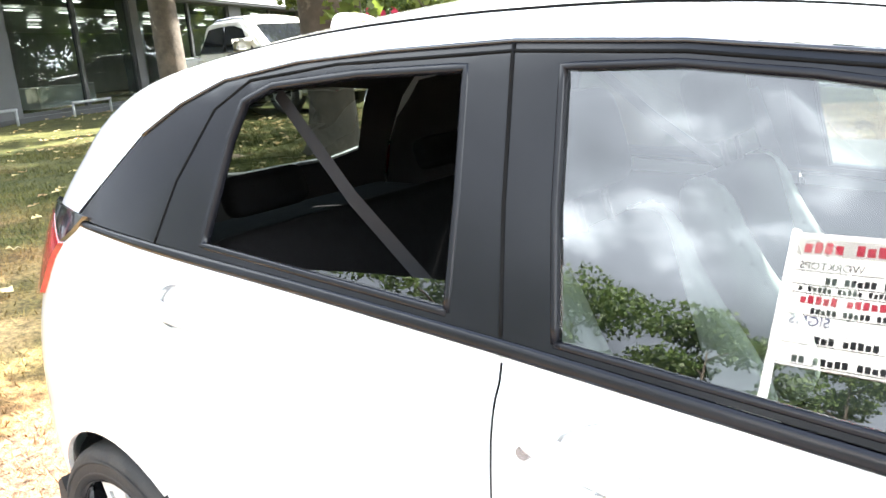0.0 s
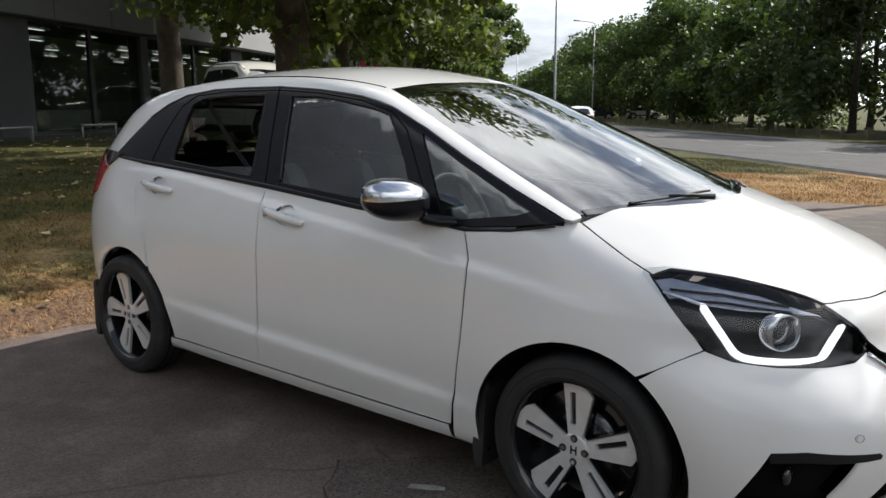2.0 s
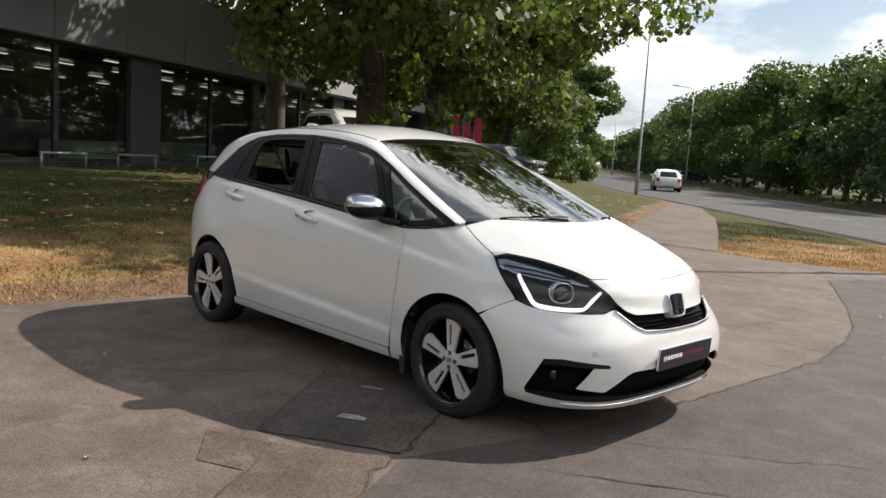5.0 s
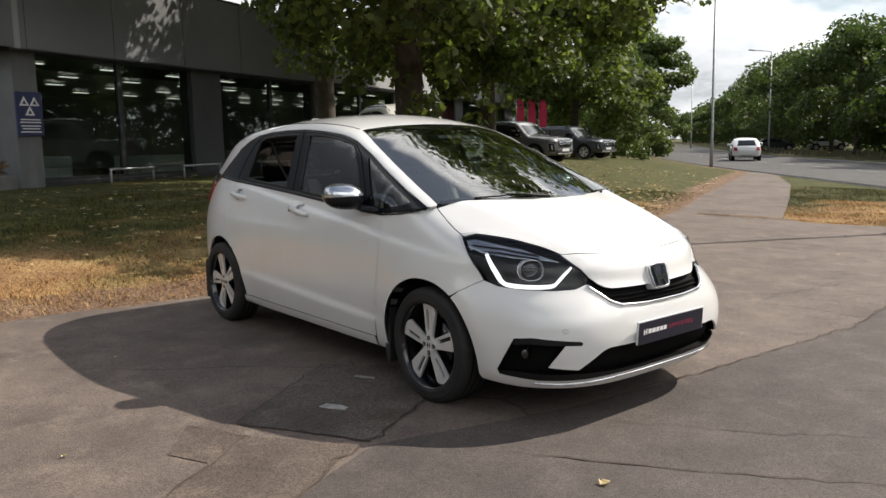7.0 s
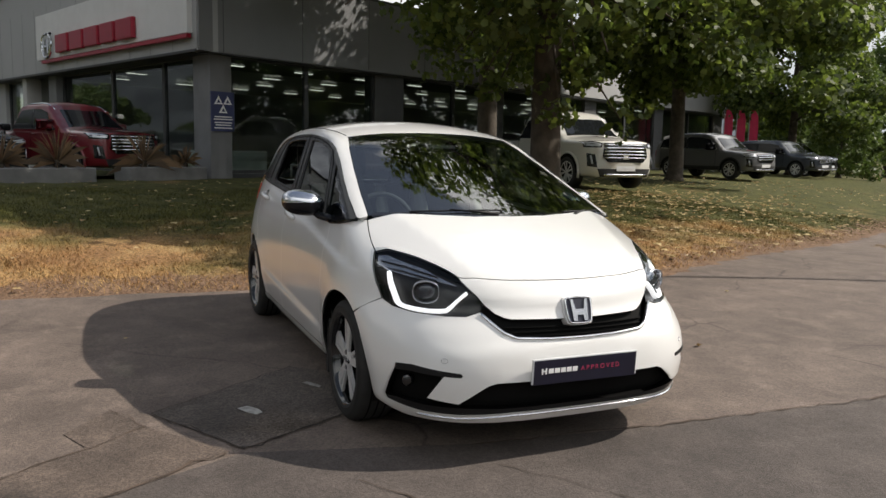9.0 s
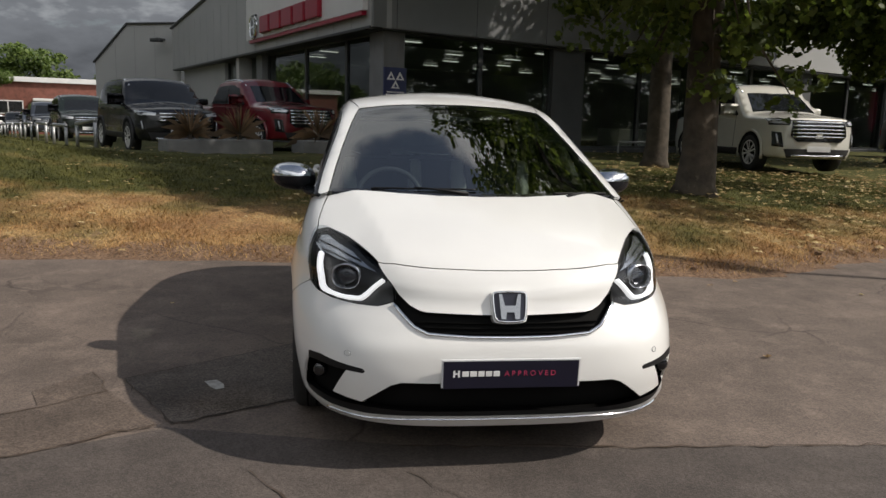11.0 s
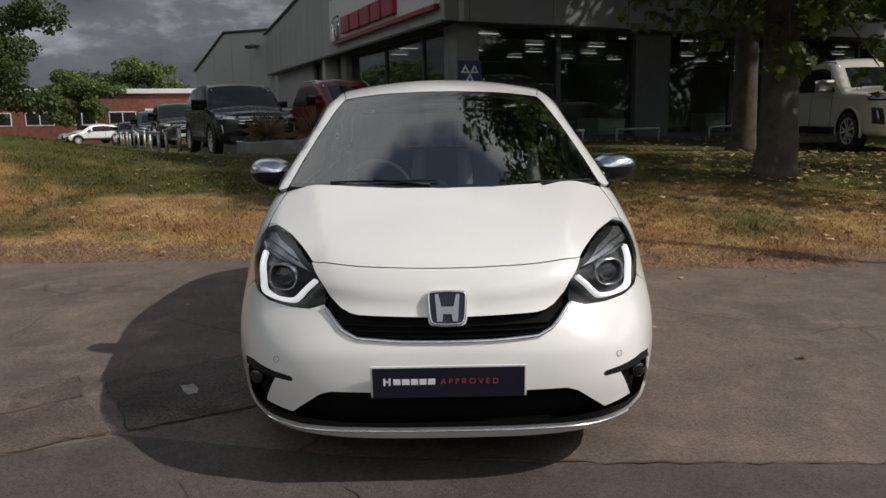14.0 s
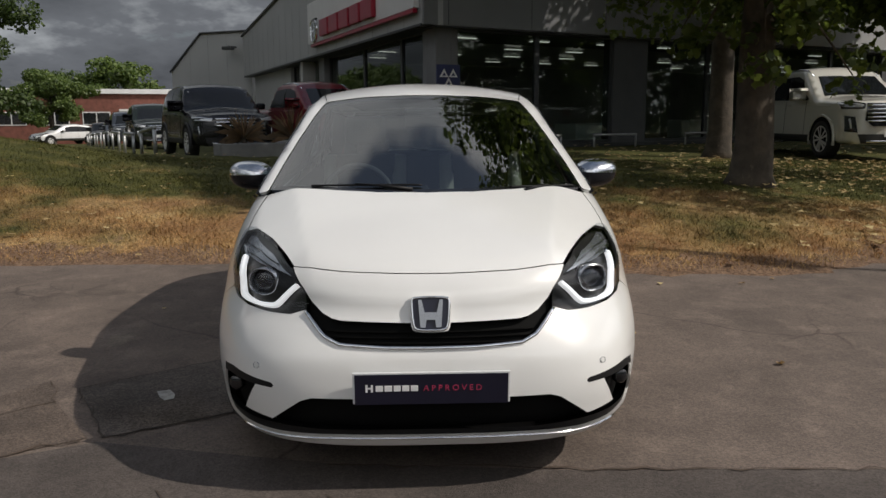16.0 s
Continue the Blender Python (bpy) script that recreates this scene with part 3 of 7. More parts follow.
# badge: an upright rounded shield with two posts and a bar
badge_m = pose(.788, 0, .662) @ pose(0, 0, 0, 0, -19.8, 0)
badge_shape = lambda w, h: soft([(-w * .86, h), (w * .86, h), (w, h * .84), (w * .985, h * .2), (w * .92, -h * .70), (w * .76, -h), (-w * .76, -h), (-w * .92, -h * .70), (-w * .985, h * .2), (-w, h * .84)], 2)


def upright(outline, lo, hi, m):
    bm = bmesh.new()
    slab(bm, outline, lo, hi)
    bmesh.ops.recalc_face_normals(bm, faces=bm.faces)
    bmesh.ops.transform(bm, matrix=m @ pose(0, 0, 0, 0, 0, 90), verts=bm.verts)
    return bm


badge = part("badge", upright(badge_shape(.074, .064), -.010, .03, badge_m), M_WHITE, car, "chrome framed badge on a white boss", smooth=False)
part("badge_field", upright(badge_shape(.063, .055), -.016, -.011, badge_m), pbr("badge_blue_black", (.010, .012, .028), .4, 0, .1), badge)
bm = upright([(-.043, .048), (-.031, .048), (-.021, .004), (.021, .004), (.031, .048), (.043, .048), (.036, -.048), (.018, -.048), (.015, -.022), (-.015, -.022), (-.018, -.048), (-.036, -.048)], -.024, -.014, badge_m)
part("badge_emblem", bm, pbr("dark_chrome", (.40, .41, .43), .18, 1, .05), badge)
bm = bmesh.new()
rim_pts = badge_shape(.065, .057)
tube(bm, [badge_m @ Vector((.017, y, z)) for y, z in rim_pts + rim_pts[:2]], .0045, 6, cap=False)
part("badge_rim", bm, M_CHROME, badge, smooth=True)

# number plate: navy panel in a pale holder, print in bars and one word
plate_m = pose(.878, 0, .4285) @ pose(0, 0, 0, 0, 3, 0)
bm = bmesh.new()
box(bm, (-.006, -.268, -.056), (.002, .268, .056), .002)
bmesh.ops.transform(bm, matrix=plate_m, verts=bm.verts)
plate = part("show_plate", bm, M_PLATE_EDGE, car, "navy show plate with white and red print")
bm = bmesh.new()
box(bm, (.002, -.261, -.058), (.0045, .261, .050), .001)
bmesh.ops.transform(bm, matrix=plate_m, verts=bm.verts)
part("plate_face", bm, M_PLATE, plate)
bm = bmesh.new()
box(bm, (.0045, -.224, -.012), (.006, -.217, .014))
box(bm, (.0045, -.206, -.012), (.006, -.199, .014))
box(bm, (.0045, -.217, -.001), (.006, -.206, .004))
bmesh.ops.transform(bm, matrix=plate_m, verts=bm.verts)
part("plate_mark", bm, M_WHITE_INK, plate)
for y0, w in ((-.190, .025), (-.160, .026), (-.129, .024), (-.100, .024), (-.071, .025)):
    bm = bmesh.new()
    box(bm, (.0045, y0, -.010), (.006, y0 + w, .011), .001, 1)
    bmesh.ops.transform(bm, matrix=plate_m, verts=bm.verts)
    part("print_bar", bm, M_WHITE_INK, plate)


def lettering(name, text, size, mat, m, parent=None, extrude=.0006, spacing=1.0, align="LEFT"):
    cu = bpy.data.curves.new(name, "FONT")
    cu.body, cu.size, cu.extrude, cu.space_character, cu.align_x = text, size, extrude, spacing, align
    tmp = bpy.data.objects.new(name + "_tmp", cu)
    me = bpy.data.meshes.new_from_object(tmp)
    bpy.data.objects.remove(tmp)
    me.materials.clear()
    me.materials.append(mat)
    me.transform(m)
    ob = new(name, me)
    ob.parent = parent
    return ob


lettering("plate_word", "APPROVED", .029, M_PINK_INK, plate_m @ pose(.0055, -.028, -.009) @ pose(0, 0, 0, 90, 0, 90), plate, spacing=1.55)

# headlamps
LAMP = [(-1.118, .884), (-1.122, .872), (-1.085, .838), (-1.030, .785), (-.975, .725), (-.925, .682), (-.855, .660), (-.750, .648), (-.610, .645), (-.507, .648), (-.455, .668), (-.436, .692), (-.469, .733), (-.553, .793), (-.746, .853), (-.88, .876), (-1.045, .890)]
for s in (-1, 1):
    side = [(a * -s, z) for a, z in LAMP]
    lamp = panel("headlamp", M_LAMPBACK, car, on_nose, lower, side, g=.025, off=-.042, rim=0, label="black headlamp with a white light strip")
    panel("lens", M_CLEAR, lamp, on_nose, lower, side, g=.02, off=.002, rim=.006)
    drl = [(-.935, .803), (-.905, .752), (-.868, .698), (-.850, .676), (-.815, .665), (-.70, .660), (-.612, .664), (-.590, .672), (-.545, .715), (-.512, .746)]
    strip("light_strip", M_DRL, lamp, on_nose, lower, [(a * -s, z) for a, z in soft(drl, 1, False)], [.014, .019, .019, .017, .014, .014, .013, .010], off=-.006, thick=.02)
    panel("upper_reflector", M_LAMP_BODY, lamp, on_nose, lower, [(a * -s, z) for a, z in [(-1.075, .868), (-1.02, .874), (-.74, .833), (-.565, .778), (-.66, .792), (-.81, .800), (-.93, .812), (-1.035, .822)]], g=.02, off=-.020, rim=.006, label="grey reflector above the projector")
    for z0, z1 in ((.845, .805), (.820, .790)):
        strip("reflector_fin", M_TRIM, lamp, on_nose, lower, [(-1.03 * -s, z0), (-.86 * -s, (z0 + z1) / 2 + .010), (-.66 * -s, z1)], .004, off=-.016, thick=.006)
    strip("reflector_lip", M_CHROME, lamp, on_nose, lower, [(-1.055 * -s, .836), (-.99 * -s, .822), (-.925 * -s, .806)], [.004, .007, .009], off=-.014, thick=.006)
    c = on_nose(lower, np.array([[-.712 * -s, .742]]))[0]
    nn = Vector(slope(lower, c[None])[0])
    aim = Vector((nn.x * .8 + .5, nn.y * .6, .05)).normalized()
    lm = Matrix.Translation(Vector(c) - nn * .03) @ aim.to_track_quat("Z", "X").to_matrix().to_4x4()
    bm = bmesh.new()
    ring = soft([(-.050, -.060), (.050, -.060), (.050, .060), (-.050, .060)], 3)
    lo = [bm.verts.new((x, y, -.02)) for x, y in ring]
    hi = [bm.verts.new((x, y, .024)) for x, y in ring]
    up_in = [bm.verts.new((x * .90, y * .92, .020)) for x, y in ring]
    dp = [bm.verts.new((x * .86, y * .88, -.012)) for x, y in ring]
    for A, B in ((lo, hi), (hi, up_in), (up_in, dp)):
        for i in range(len(ring)):
            bm.faces.new((A[i], A[(i + 1) % len(ring)], B[(i + 1) % len(ring)], B[i]))
    bmesh.ops.recalc_face_normals(bm, faces=bm.faces)
    bmesh.ops.transform(bm, matrix=lm, verts=bm.verts)
    part("projector_housing", bm, M_LAMP_BODY, lamp, smooth=True)
    bm = bmesh.new()
    slab(bm, [(x * .88, y * .90) for x, y in ring], -.003, .003, lm @ pose(0, 0, -.012) @ Matrix(((1, 0, 0, 0), (0, 0, 1, 0), (0, 1, 0, 0), (0, 0, 0, 1))))
    bmesh.ops.recalc_face_normals(bm, faces=bm.faces)
    part("projector_back", bm, M_GLOSSBLACK, lamp)
    bm = bmesh.new()
    bmesh.ops.create_uvsphere(bm, u_segments=20, v_segments=10, radius=1, matrix=lm @ Matrix.Diagonal((.036, .044, .014, 1)))
    part("projector_lens", bm, pbr("dark_projector_lens", (.02, .022, .03), .04, 0, .1, coat=1), lamp, smooth=True)

# windscreen, roof and pillars
SCREEN_SIDE = [(-.074, -.694), (-.30, -.664), (-.55, -.624), (-.80, -.577), (-1.0, -.528)]
screen_half = [(.152, 0), (.135, -.20), (.083, -.372), (.015, -.535)] + SCREEN_SIDE + [(-.975, -.35), (-.95, -.18), (-.942, 0)]
windscreen = panel("windscreen", M_SCREEN, car, on_top, cabin, flip(screen_half), g=.045, off=-.002, rim=0)
panel("screen_top_band", M_GAP, windscreen, on_top, cabin, flip([(-.932, 0), (-.94, -.18), (-.965, -.35), (-.995, -.520), (-.93, -.515), (-.90, -.2), (-.89, 0)]), g=.04, off=-.006, rim=0)
panel("screen_side_band", M_GAP, windscreen, on_top, cabin, [(x, y) for x, y in SCREEN_SIDE] + [(x + .01, y + .03) for x, y in SCREEN_SIDE[::-1]], g=.04, off=-.006, rim=0, mirror=True)
panel("cowl", M_GLOSSBLACK, car, on_top, cabin, flip([(.150, 0), (.133, -.20), (.080, -.372), (.012, -.535), (-.060, -.680), (-.085, -.672), (-.025, -.532), (.045, -.37), (.098, -.2), (.115, 0)]), g=.04, off=.0015, rim=.01)
band_y = lambda pts: [(float(p[0]), float(p[1])) for p in on_side(cabin, np.array(pts, float))]
roof_side = band_y([(x, z + .004) for x, z in BAND[4:]])
rear_corner = band_y([(-2.40, 1.375), (-2.58, 1.365)])
tail_top = [tuple(p[:2]) for p in on_tail(cabin, np.array([[-a, 1.362] for a in (TA, .3, .2, .1, 0)]))]
roof_half = tail_top[::-1] + rear_corner[::-1] + roof_side + [(-.076, -.738), (-.064, -.708)] + [(x - (0.006 if i == 4 else 0), y - .004) for i, (x, y) in enumerate(SCREEN_SIDE)] + [(-.985, -.35), (-.958, -.18), (-.95, 0)]
panel("roof", M_WHITE, car, on_top, cabin, flip(roof_half), g=.04)
strip("roof_ditch", M_GAP, car, on_top, cabin, [(-1.03, -.535), (-1.3, -.575), (-1.8, -.575), (-2.3, -.55)], .004, off=.0015, thick=.003, mirror=True)
# black side band with the glass set into it
FW = soft([(-1.43, 1.034), (-1.455, 1.2), (-1.470, 1.386), (-1.31, 1.384), (-1.15, 1.366), (-.97, 1.336), (-.90, 1.315), (-.86, 1.27), (-.775, 1.15), (-.69, .995), (-1.05, 1.008)], 0)
RW = [(-1.612, 1.048), (-1.618, 1.2), (-1.632, 1.391), (-1.85, 1.389), (-2.06, 1.376), (-2.135, 1.350), (-2.165, 1.28), (-2.185, 1.18), (-2.205, 1.088), (-1.9, 1.066)]
QW = [(-.728, 1.252), (-.55, 1.165), (-.36, 1.082), (-.215, 1.022), (-.26, 1.006), (-.47, .975), (-.56, .968)]
band_outline = [(-.10, .998), (-.27, .972), (-.455, .953)] + [(-1.0, .992), (-1.513, 1.028), (-2.1, 1.064), (-2.712, 1.098)] + BAND[1:]
side_band = panel("window_band", M_TRIM, car, on_side, cabin, band_outline, g=.03, off=.0005, rim=.02, holes=[FW, RW, QW], mirror=True)
panel("front_side_glass", M_SIDE, side_band, on_side, cabin, FW, g=.06, off=-.008, rim=0, mirror=True)
panel("quarter_glass", M_SIDE, side_band, on_side, cabin, QW, g=.06, off=-.006, rim=0, mirror=True)
shut = panel("rear_side_glass", M_PRIVACY, side_band, on_side, cabin, RW, g=.06, off=-.008, rim=0, mirror=True)
bpy.data.objects.remove(shut)          # only the far one is closed
# the rear window is wound down: a lip of glass stands above the sill
panel("lowered_glass", M_SIDE, side_band, on_side, cabin, [(-1.62, 1.045), (-1.62, 1.092), (-1.80, 1.083), (-2.00, 1.068), (-2.1, 1.072), (-1.9, 1.055)], g=.04, off=-.012, rim=0, mirror=True)
for pts, w in ((FW, .010), (RW, .013)):
    strip("window_seal", M_TRIM, side_band, on_side, cabin, pts + pts[:1], w, off=.001, thick=.014, mirror=True)
strip("waist_moulding", M_TRIM, car, on_side, cabin, [(-.12, .986), (-.27, .958), (-.455, .942), (-1.0, .980), (-1.513, 1.017), (-2.1, 1.053), (-2.712, 1.088)], [.006, .012, .020, .022, .022, .020, .014], off=.004, thick=.010, mirror=True)
strip("pillar_gap", M_GAP, car, on_side, cabin, [(-1.513, 1.03), (-1.535, 1.2), (-1.553, 1.42)], .006, off=.0022, thick=.004, mirror=True)
strip("door_frame_line", M_GAP, car, on_side, cabin, [(-2.36, 1.075), (-2.31, 1.20), (-2.215, 1.335), (-2.12, 1.386), (-1.9, 1.405), (-1.553, 1.409), (-1.3, 1.396), (-1.06, 1.367), (-.895, 1.326), (-.80, 1.262), (-.66, 1.05), (-.60, .965)], .005, off=.0018, thick=.004, mirror=True)
strip("cant_seal", M_GLOSSBLACK, car, on_side, cabin, BAND[2:13], .007, off=.004, thick=.008, mirror=True)
# tail
tx = lambda z, d=.004: (float(np.interp(z, [p[1] for p in tail_edge], [p[0] for p in tail_edge])) + d, z)
panel("rear_lamp", M_RED_LENS, car, on_side, cabin, [(-2.785, 1.030), (-2.835, .990), (-2.868, .940), (-2.90, .895), (-2.95, .880), tx(.880), tx(.95), tx(1.0), tx(1.05), tx(1.082), (-2.88, 1.084)], g=.02, off=.013, rim=.022, mirror=True, label="red rear lamp")
panel("rear_lamp_top", M_GLOSSBLACK, car, on_side, cabin, [(-2.66, 1.103), (-2.715, 1.067), (-2.782, 1.034), (-2.878, 1.088), tx(1.086), tx(1.108), (-2.80, 1.110)], g=.02, off=.012, rim=.022, mirror=True, label="smoked black top of the rear lamp")
tail_win = [(0, 1.055), (-.30, 1.05), (-.375, 1.08), (-.36, 1.2), (-.335, 1.325), (-.2, 1.345), (0, 1.35)]
panel("tailgate", M_WHITE, car, on_tail, cabin, both([(0, .30), (-TA + .003, .30), (-TA + .003, 1.355), (0, 1.358)]), g=.05, holes=[both(tail_win)])
panel("rear_screen", M_REAR, car, on_tail, cabin, both(tail_win), g=.06, off=-.006, rim=0)
bm = bmesh.new()
tube(bm, [(-3.06, .05, 1.05), (-3.05, -.10, 1.075), (-3.02, -.30, 1.085)], [.012, .009, .005], 6)
part("rear_wiper", bm, M_PLASTIC, car, smooth=True)
# mud guards, arch liners and underside
for x in (0, AX):
    for s in (-1, 1):
        bm = bmesh.new()
        ring = []
        for a in range(-18, 199, 12):
            c, sn = math.cos(radians(a)), math.sin(radians(a))
            ring.append([bm.verts.new((x + r * c, s * y, .3 + r * sn)) for r, y in ((AR - .004, .80), (AR + .01, .70), (AR + .01, .48))])
        for A, B in zip(ring, ring[1:]):
            for i in range(2):
                bm.faces.new((A[i], A[i + 1], B[i + 1], B[i]))
        bmesh.ops.solidify(bm, geom=bm.faces, thickness=.004)
        part("arch_liner", bm, M_PLASTIC, car, smooth=True)
        bm = bmesh.new()
        slab(bm, [(x - .385, .20), (x - .372, .42), (x - .348, .44), (x - .335, .40), (x - .345, .14), (x - .372, .14)], s * .67, s * .828)
        bmesh.ops.recalc_face_normals(bm, faces=bm.faces)
        part("mud_flap", bm, M_PLASTIC, car)
bm = bmesh.new()
box(bm, (-2.15, -.72, .17), (-.42, .72, .215), .01)
box(bm, (-.42, -.46, .17), (.66, .46, .235), .01)
box(bm, (-3.0, -.46, .21), (-2.15, .46, .26), .01)
part("underside", bm, M_PLASTIC, car)
# door handles
for x0, x1, z0, z1 in HANDLES:
    for s in (-1, 1):
        pts = np.array([(x0 + .012 + (x1 - x0 - .024) * t, z0 + (z1 - z0) * t) for t in np.linspace(0, 1, 9)])
        p = on_side(lower, pts)
        p[:, 1] -= .004 + .020 * np.sin(np.linspace(.12, math.pi - .12, 9)) ** .5
        p[:, 1] *= -s
        bm = bmesh.new()
        tube(bm, [tuple(v) for v in p], [.012, .017, .018, .0175, .0175, .0175, .018, .017, .012], 12, flat=.95)
        part("door_handle", bm, M_WHITE, car, smooth=True)
    panel("handle_cup", M_WHITE, car, on_side, lower, cup(x0, x1, z0, z1), g=.012, off=-.016, rim=-.0155, mirror=True)
bm = bmesh.new()
c = on_side(lower, np.array([[-1.437, .910]]))[0]
bmesh.ops.create_cone(bm, cap_ends=True, segments=12, radius1=.011, radius2=.010, depth=.008, matrix=pose(c[0], c[1] - .0215, c[2], 90))
part("key_lock", bm, M_LAMP_BODY, car)
# mirrors
for s in (-1, 1):
    mm = pose(-.680, s * .884, 1.034, 0, 0, s * 27)
    bm = bmesh.new()
    bmesh.ops.create_uvsphere(bm, u_segments=32, v_segments=20, radius=1)
    for v in bm.verts:
        x, y, z = v.co
        k = 1 if z > 0 else .95
        v.co = Vector((.097 * math.copysign(abs(x) ** .75, x) * (1.1 if x > 0 else .70), .118 * math.copysign(abs(y) ** .8, y), .074 * math.copysign(abs(z) ** .85, z) * k + .012 * y * s))
    top = bm.copy()
    for b, keep in ((top, 1), (bm, -1)):
        bmesh.ops.bisect_plane(b, geom=b.verts[:] + b.edges[:] + b.faces[:], plane_co=(0, 0, .008), plane_no=(0, .04 * s, 1), clear_inner=keep > 0, clear_outer=keep < 0)
        bmesh.ops.transform(b, matrix=mm, verts=b.verts)
    mirror_body = part("door_mirror", bm, M_TRIM, car, "door mirror with a silver cap over black", smooth=True)
    part("mirror_cap", top, M_SILVER, mirror_body, smooth=True)
    bm = bmesh.new()
    tube(bm, [mm @ Vector((.02, -s * .05, -.030)), (-.615, s * .800, .968), (-.555, s * .772, .960), (-.47, s * .748, .958)], [.040, .046, .044, .018], 12, flat=.5)
    part("mirror_arm", bm, M_TRIM, mirror_body, smooth=True)
    bm = bmesh.new()
    tube(bm, [mm @ Vector((.080, s * y, -.006 + .012 * y)) for y in (-.08, -.03, .03, .075)], .004, 6)
    part("indicator_line", bm, M_TRIM, mirror_body, smooth=True)
# wipers, parked flat along the foot of the screen
for pivot, blade in (((.118, -.06), [(.088, -.02), (.062, -.28), (-.005, -.50)]), ((.075, .42), [(.062, .36), (.010, .52), (-.058, .655)])):
    q = on_top(cabin, np.array(soft(blade, 2, False)))
    q[:, 2] += .007
    bm = bmesh.new()
    tube(bm, [tuple(v) for v in q], [.0045] * len(q), 6)
    wiper = part("wiper", bm, M_DULL, car, "flat black wiper blade", smooth=True)
    a = on_top(cabin, np.array([pivot]))[0]
    bm = bmesh.new()
    tube(bm, [tuple(a + np.array([0, 0, .004])), tuple((a + q[len(q) // 2]) / 2 + np.array([0, 0, .008])), tuple(q[len(q) // 2] + np.array([0, 0, .006]))], [.010, .007, .004], 6)
    part("wiper_arm", bm, M_DULL, wiper, smooth=True)
# aerial fin and camera pod behind the screen
bm = bmesh.new()
slab(bm, soft([(-2.42, 1.452), (-2.36, 1.49), (-2.45, 1.525), (-2.53, 1.53), (-2.55, 1.45)], 2), -.018, .018)
bmesh.ops.recalc_face_normals(bm, faces=bm.faces)
part("aerial_fin", bm, M_WHITE, car)
bm = bmesh.new()
box(bm, (-.98, -.11, 1.33), (-.80, .11, 1.375), .02)
box(bm, (-.90, -.10, 1.27), (-.88, .12, 1.33), .01)
part("mirror_pod", bm, M_DASH, car)

# wheels
def wheel(x, s, spin):
    m = pose(x, s * .745, .302) @ (Matrix() if s < 0 else pose(0, 0, 0, 0, 0, 180))
    bm = bmesh.new()
    prof = [(.218, .085), (.224, .098), (.238, .102), (.262, .101), (.285, .094), (.297, .080), (.3015, .06), (.302, .03), (.302, -.03), (.3015, -.06), (.297, -.080), (.285, -.094), (.25, -.102), (.224, -.098), (.218, -.085)]
    lathe(bm, [(r, -a) for r, a in prof], 64)
    for r in (.268, .24):
        lathe(bm, [(r - .004, -.1015), (r, -.1040), (r + .004, -.1012)], 64)
    bmesh.ops.recalc_face_normals(bm, faces=bm.faces)
    bmesh.ops.transform(bm, matrix=m, verts=bm.verts)
    w = part("wheel", bm, M_RUBBER, car, "black tyre on a five-spoke alloy wheel", smooth=True)
    # tread grooves
    bm = bmesh.new()
    for y in (-.04, 0, .04):
        lathe(bm, [(.3026, y - .004), (.3035, y), (.3026, y + .004)], 64)
    bmesh.ops.transform(bm, matrix=m, verts=bm.verts)
    part("tread_groove", bm, M_GAP, w)
    bm = bmesh.new()
    lathe(bm, [(.224, -.098), (.219, -.094), (.213, -.080), (.205, -.05), (.198, .0), (.198, .08)], 48)
    lathe(bm, [(.175, .0), (.06, -.01), (.05, -.02), (.001, -.02)], 32)
    bmesh.ops.recalc_face_normals(bm, faces=bm.faces)
    bmesh.ops.transform(bm, matrix=m, verts=bm.verts)
    rim = part("rim", bm, M_GLOSSBLACK, w, "gloss black rim with machined spokes", smooth=True)
    bm = bmesh.new()
    lathe(bm, [(.2225, -.0985), (.2185, -.0965), (.2155, -.088)], 48)
    lathe(bm, [(.135, -.018), (.135, -.03), (.05, -.03)], 40)
    bmesh.ops.transform(bm, matrix=m, verts=bm.verts)
    part("rim_edge", bm, M_GLOSSBLACK, rim, smooth=True)
    for k in range(5):
        t = m @ pose(0, 0, 0, 0, spin + 72 * k, 0)
        bm = bmesh.new()
        slab(bm, [(-.027, .03), (.027, .03), (.053, .182), (-.006, .2195), (-.054, .208)], -.066, -.045)
        bmesh.ops.transform(bm, matrix=t, verts=bm.verts)
        bmesh.ops.recalc_face_normals(bm, faces=bm.faces)
        part("spoke_base", bm, M_GLOSSBLACK, rim)
        bm = bmesh.new()
        bl, br, tr, tl = (-.018, .078), (.001, .080), (-.008, .186), (-.028, .184)
        slab(bm, [(-.024, .045), bl, tl, (-.028, .213), (-.051, .2065)], -.078, -.066)
        slab(bm, [tl, tr, (-.006, .2177), (-.028, .213)], -.078, -.066)
        slab(bm, [(.024, .045), (.050, .183), (.034, .201), (-.006, .2177), tr, br], -.078, -.066)
        slab(bm, [(-.024, .045), (.024, .045), br, bl], -.078, -.066)
        bmesh.ops.recalc_face_normals(bm, faces=bm.faces)
        bmesh.ops.transform(bm, matrix=t, verts=bm.verts)
        part("spoke", bm, M_ALLOY, rim)
    bm = bmesh.new()
    lathe(bm, [(.052, -.066), (.050, -.0795), (.047, -.081), (.030, -.0815), (.001, -.0815)], 32)
    bmesh.ops.recalc_face_normals(bm, faces=bm.faces)
    bmesh.ops.transform(bm, matrix=m, verts=bm.verts)
    part("hub_cap", bm, M_ALLOY, rim)
    bm = bmesh.new()
    for u in (-.011, .006):
        box(bm, (u, -.0835, -.014), (u + .005, -.081, .014))
    box(bm, (-.008, -.0835, -.002), (.008, -.081, .003))
    bmesh.ops.transform(bm, matrix=m, verts=bm.verts)
    part("hub_mark", bm, M_GLOSSBLACK, rim)
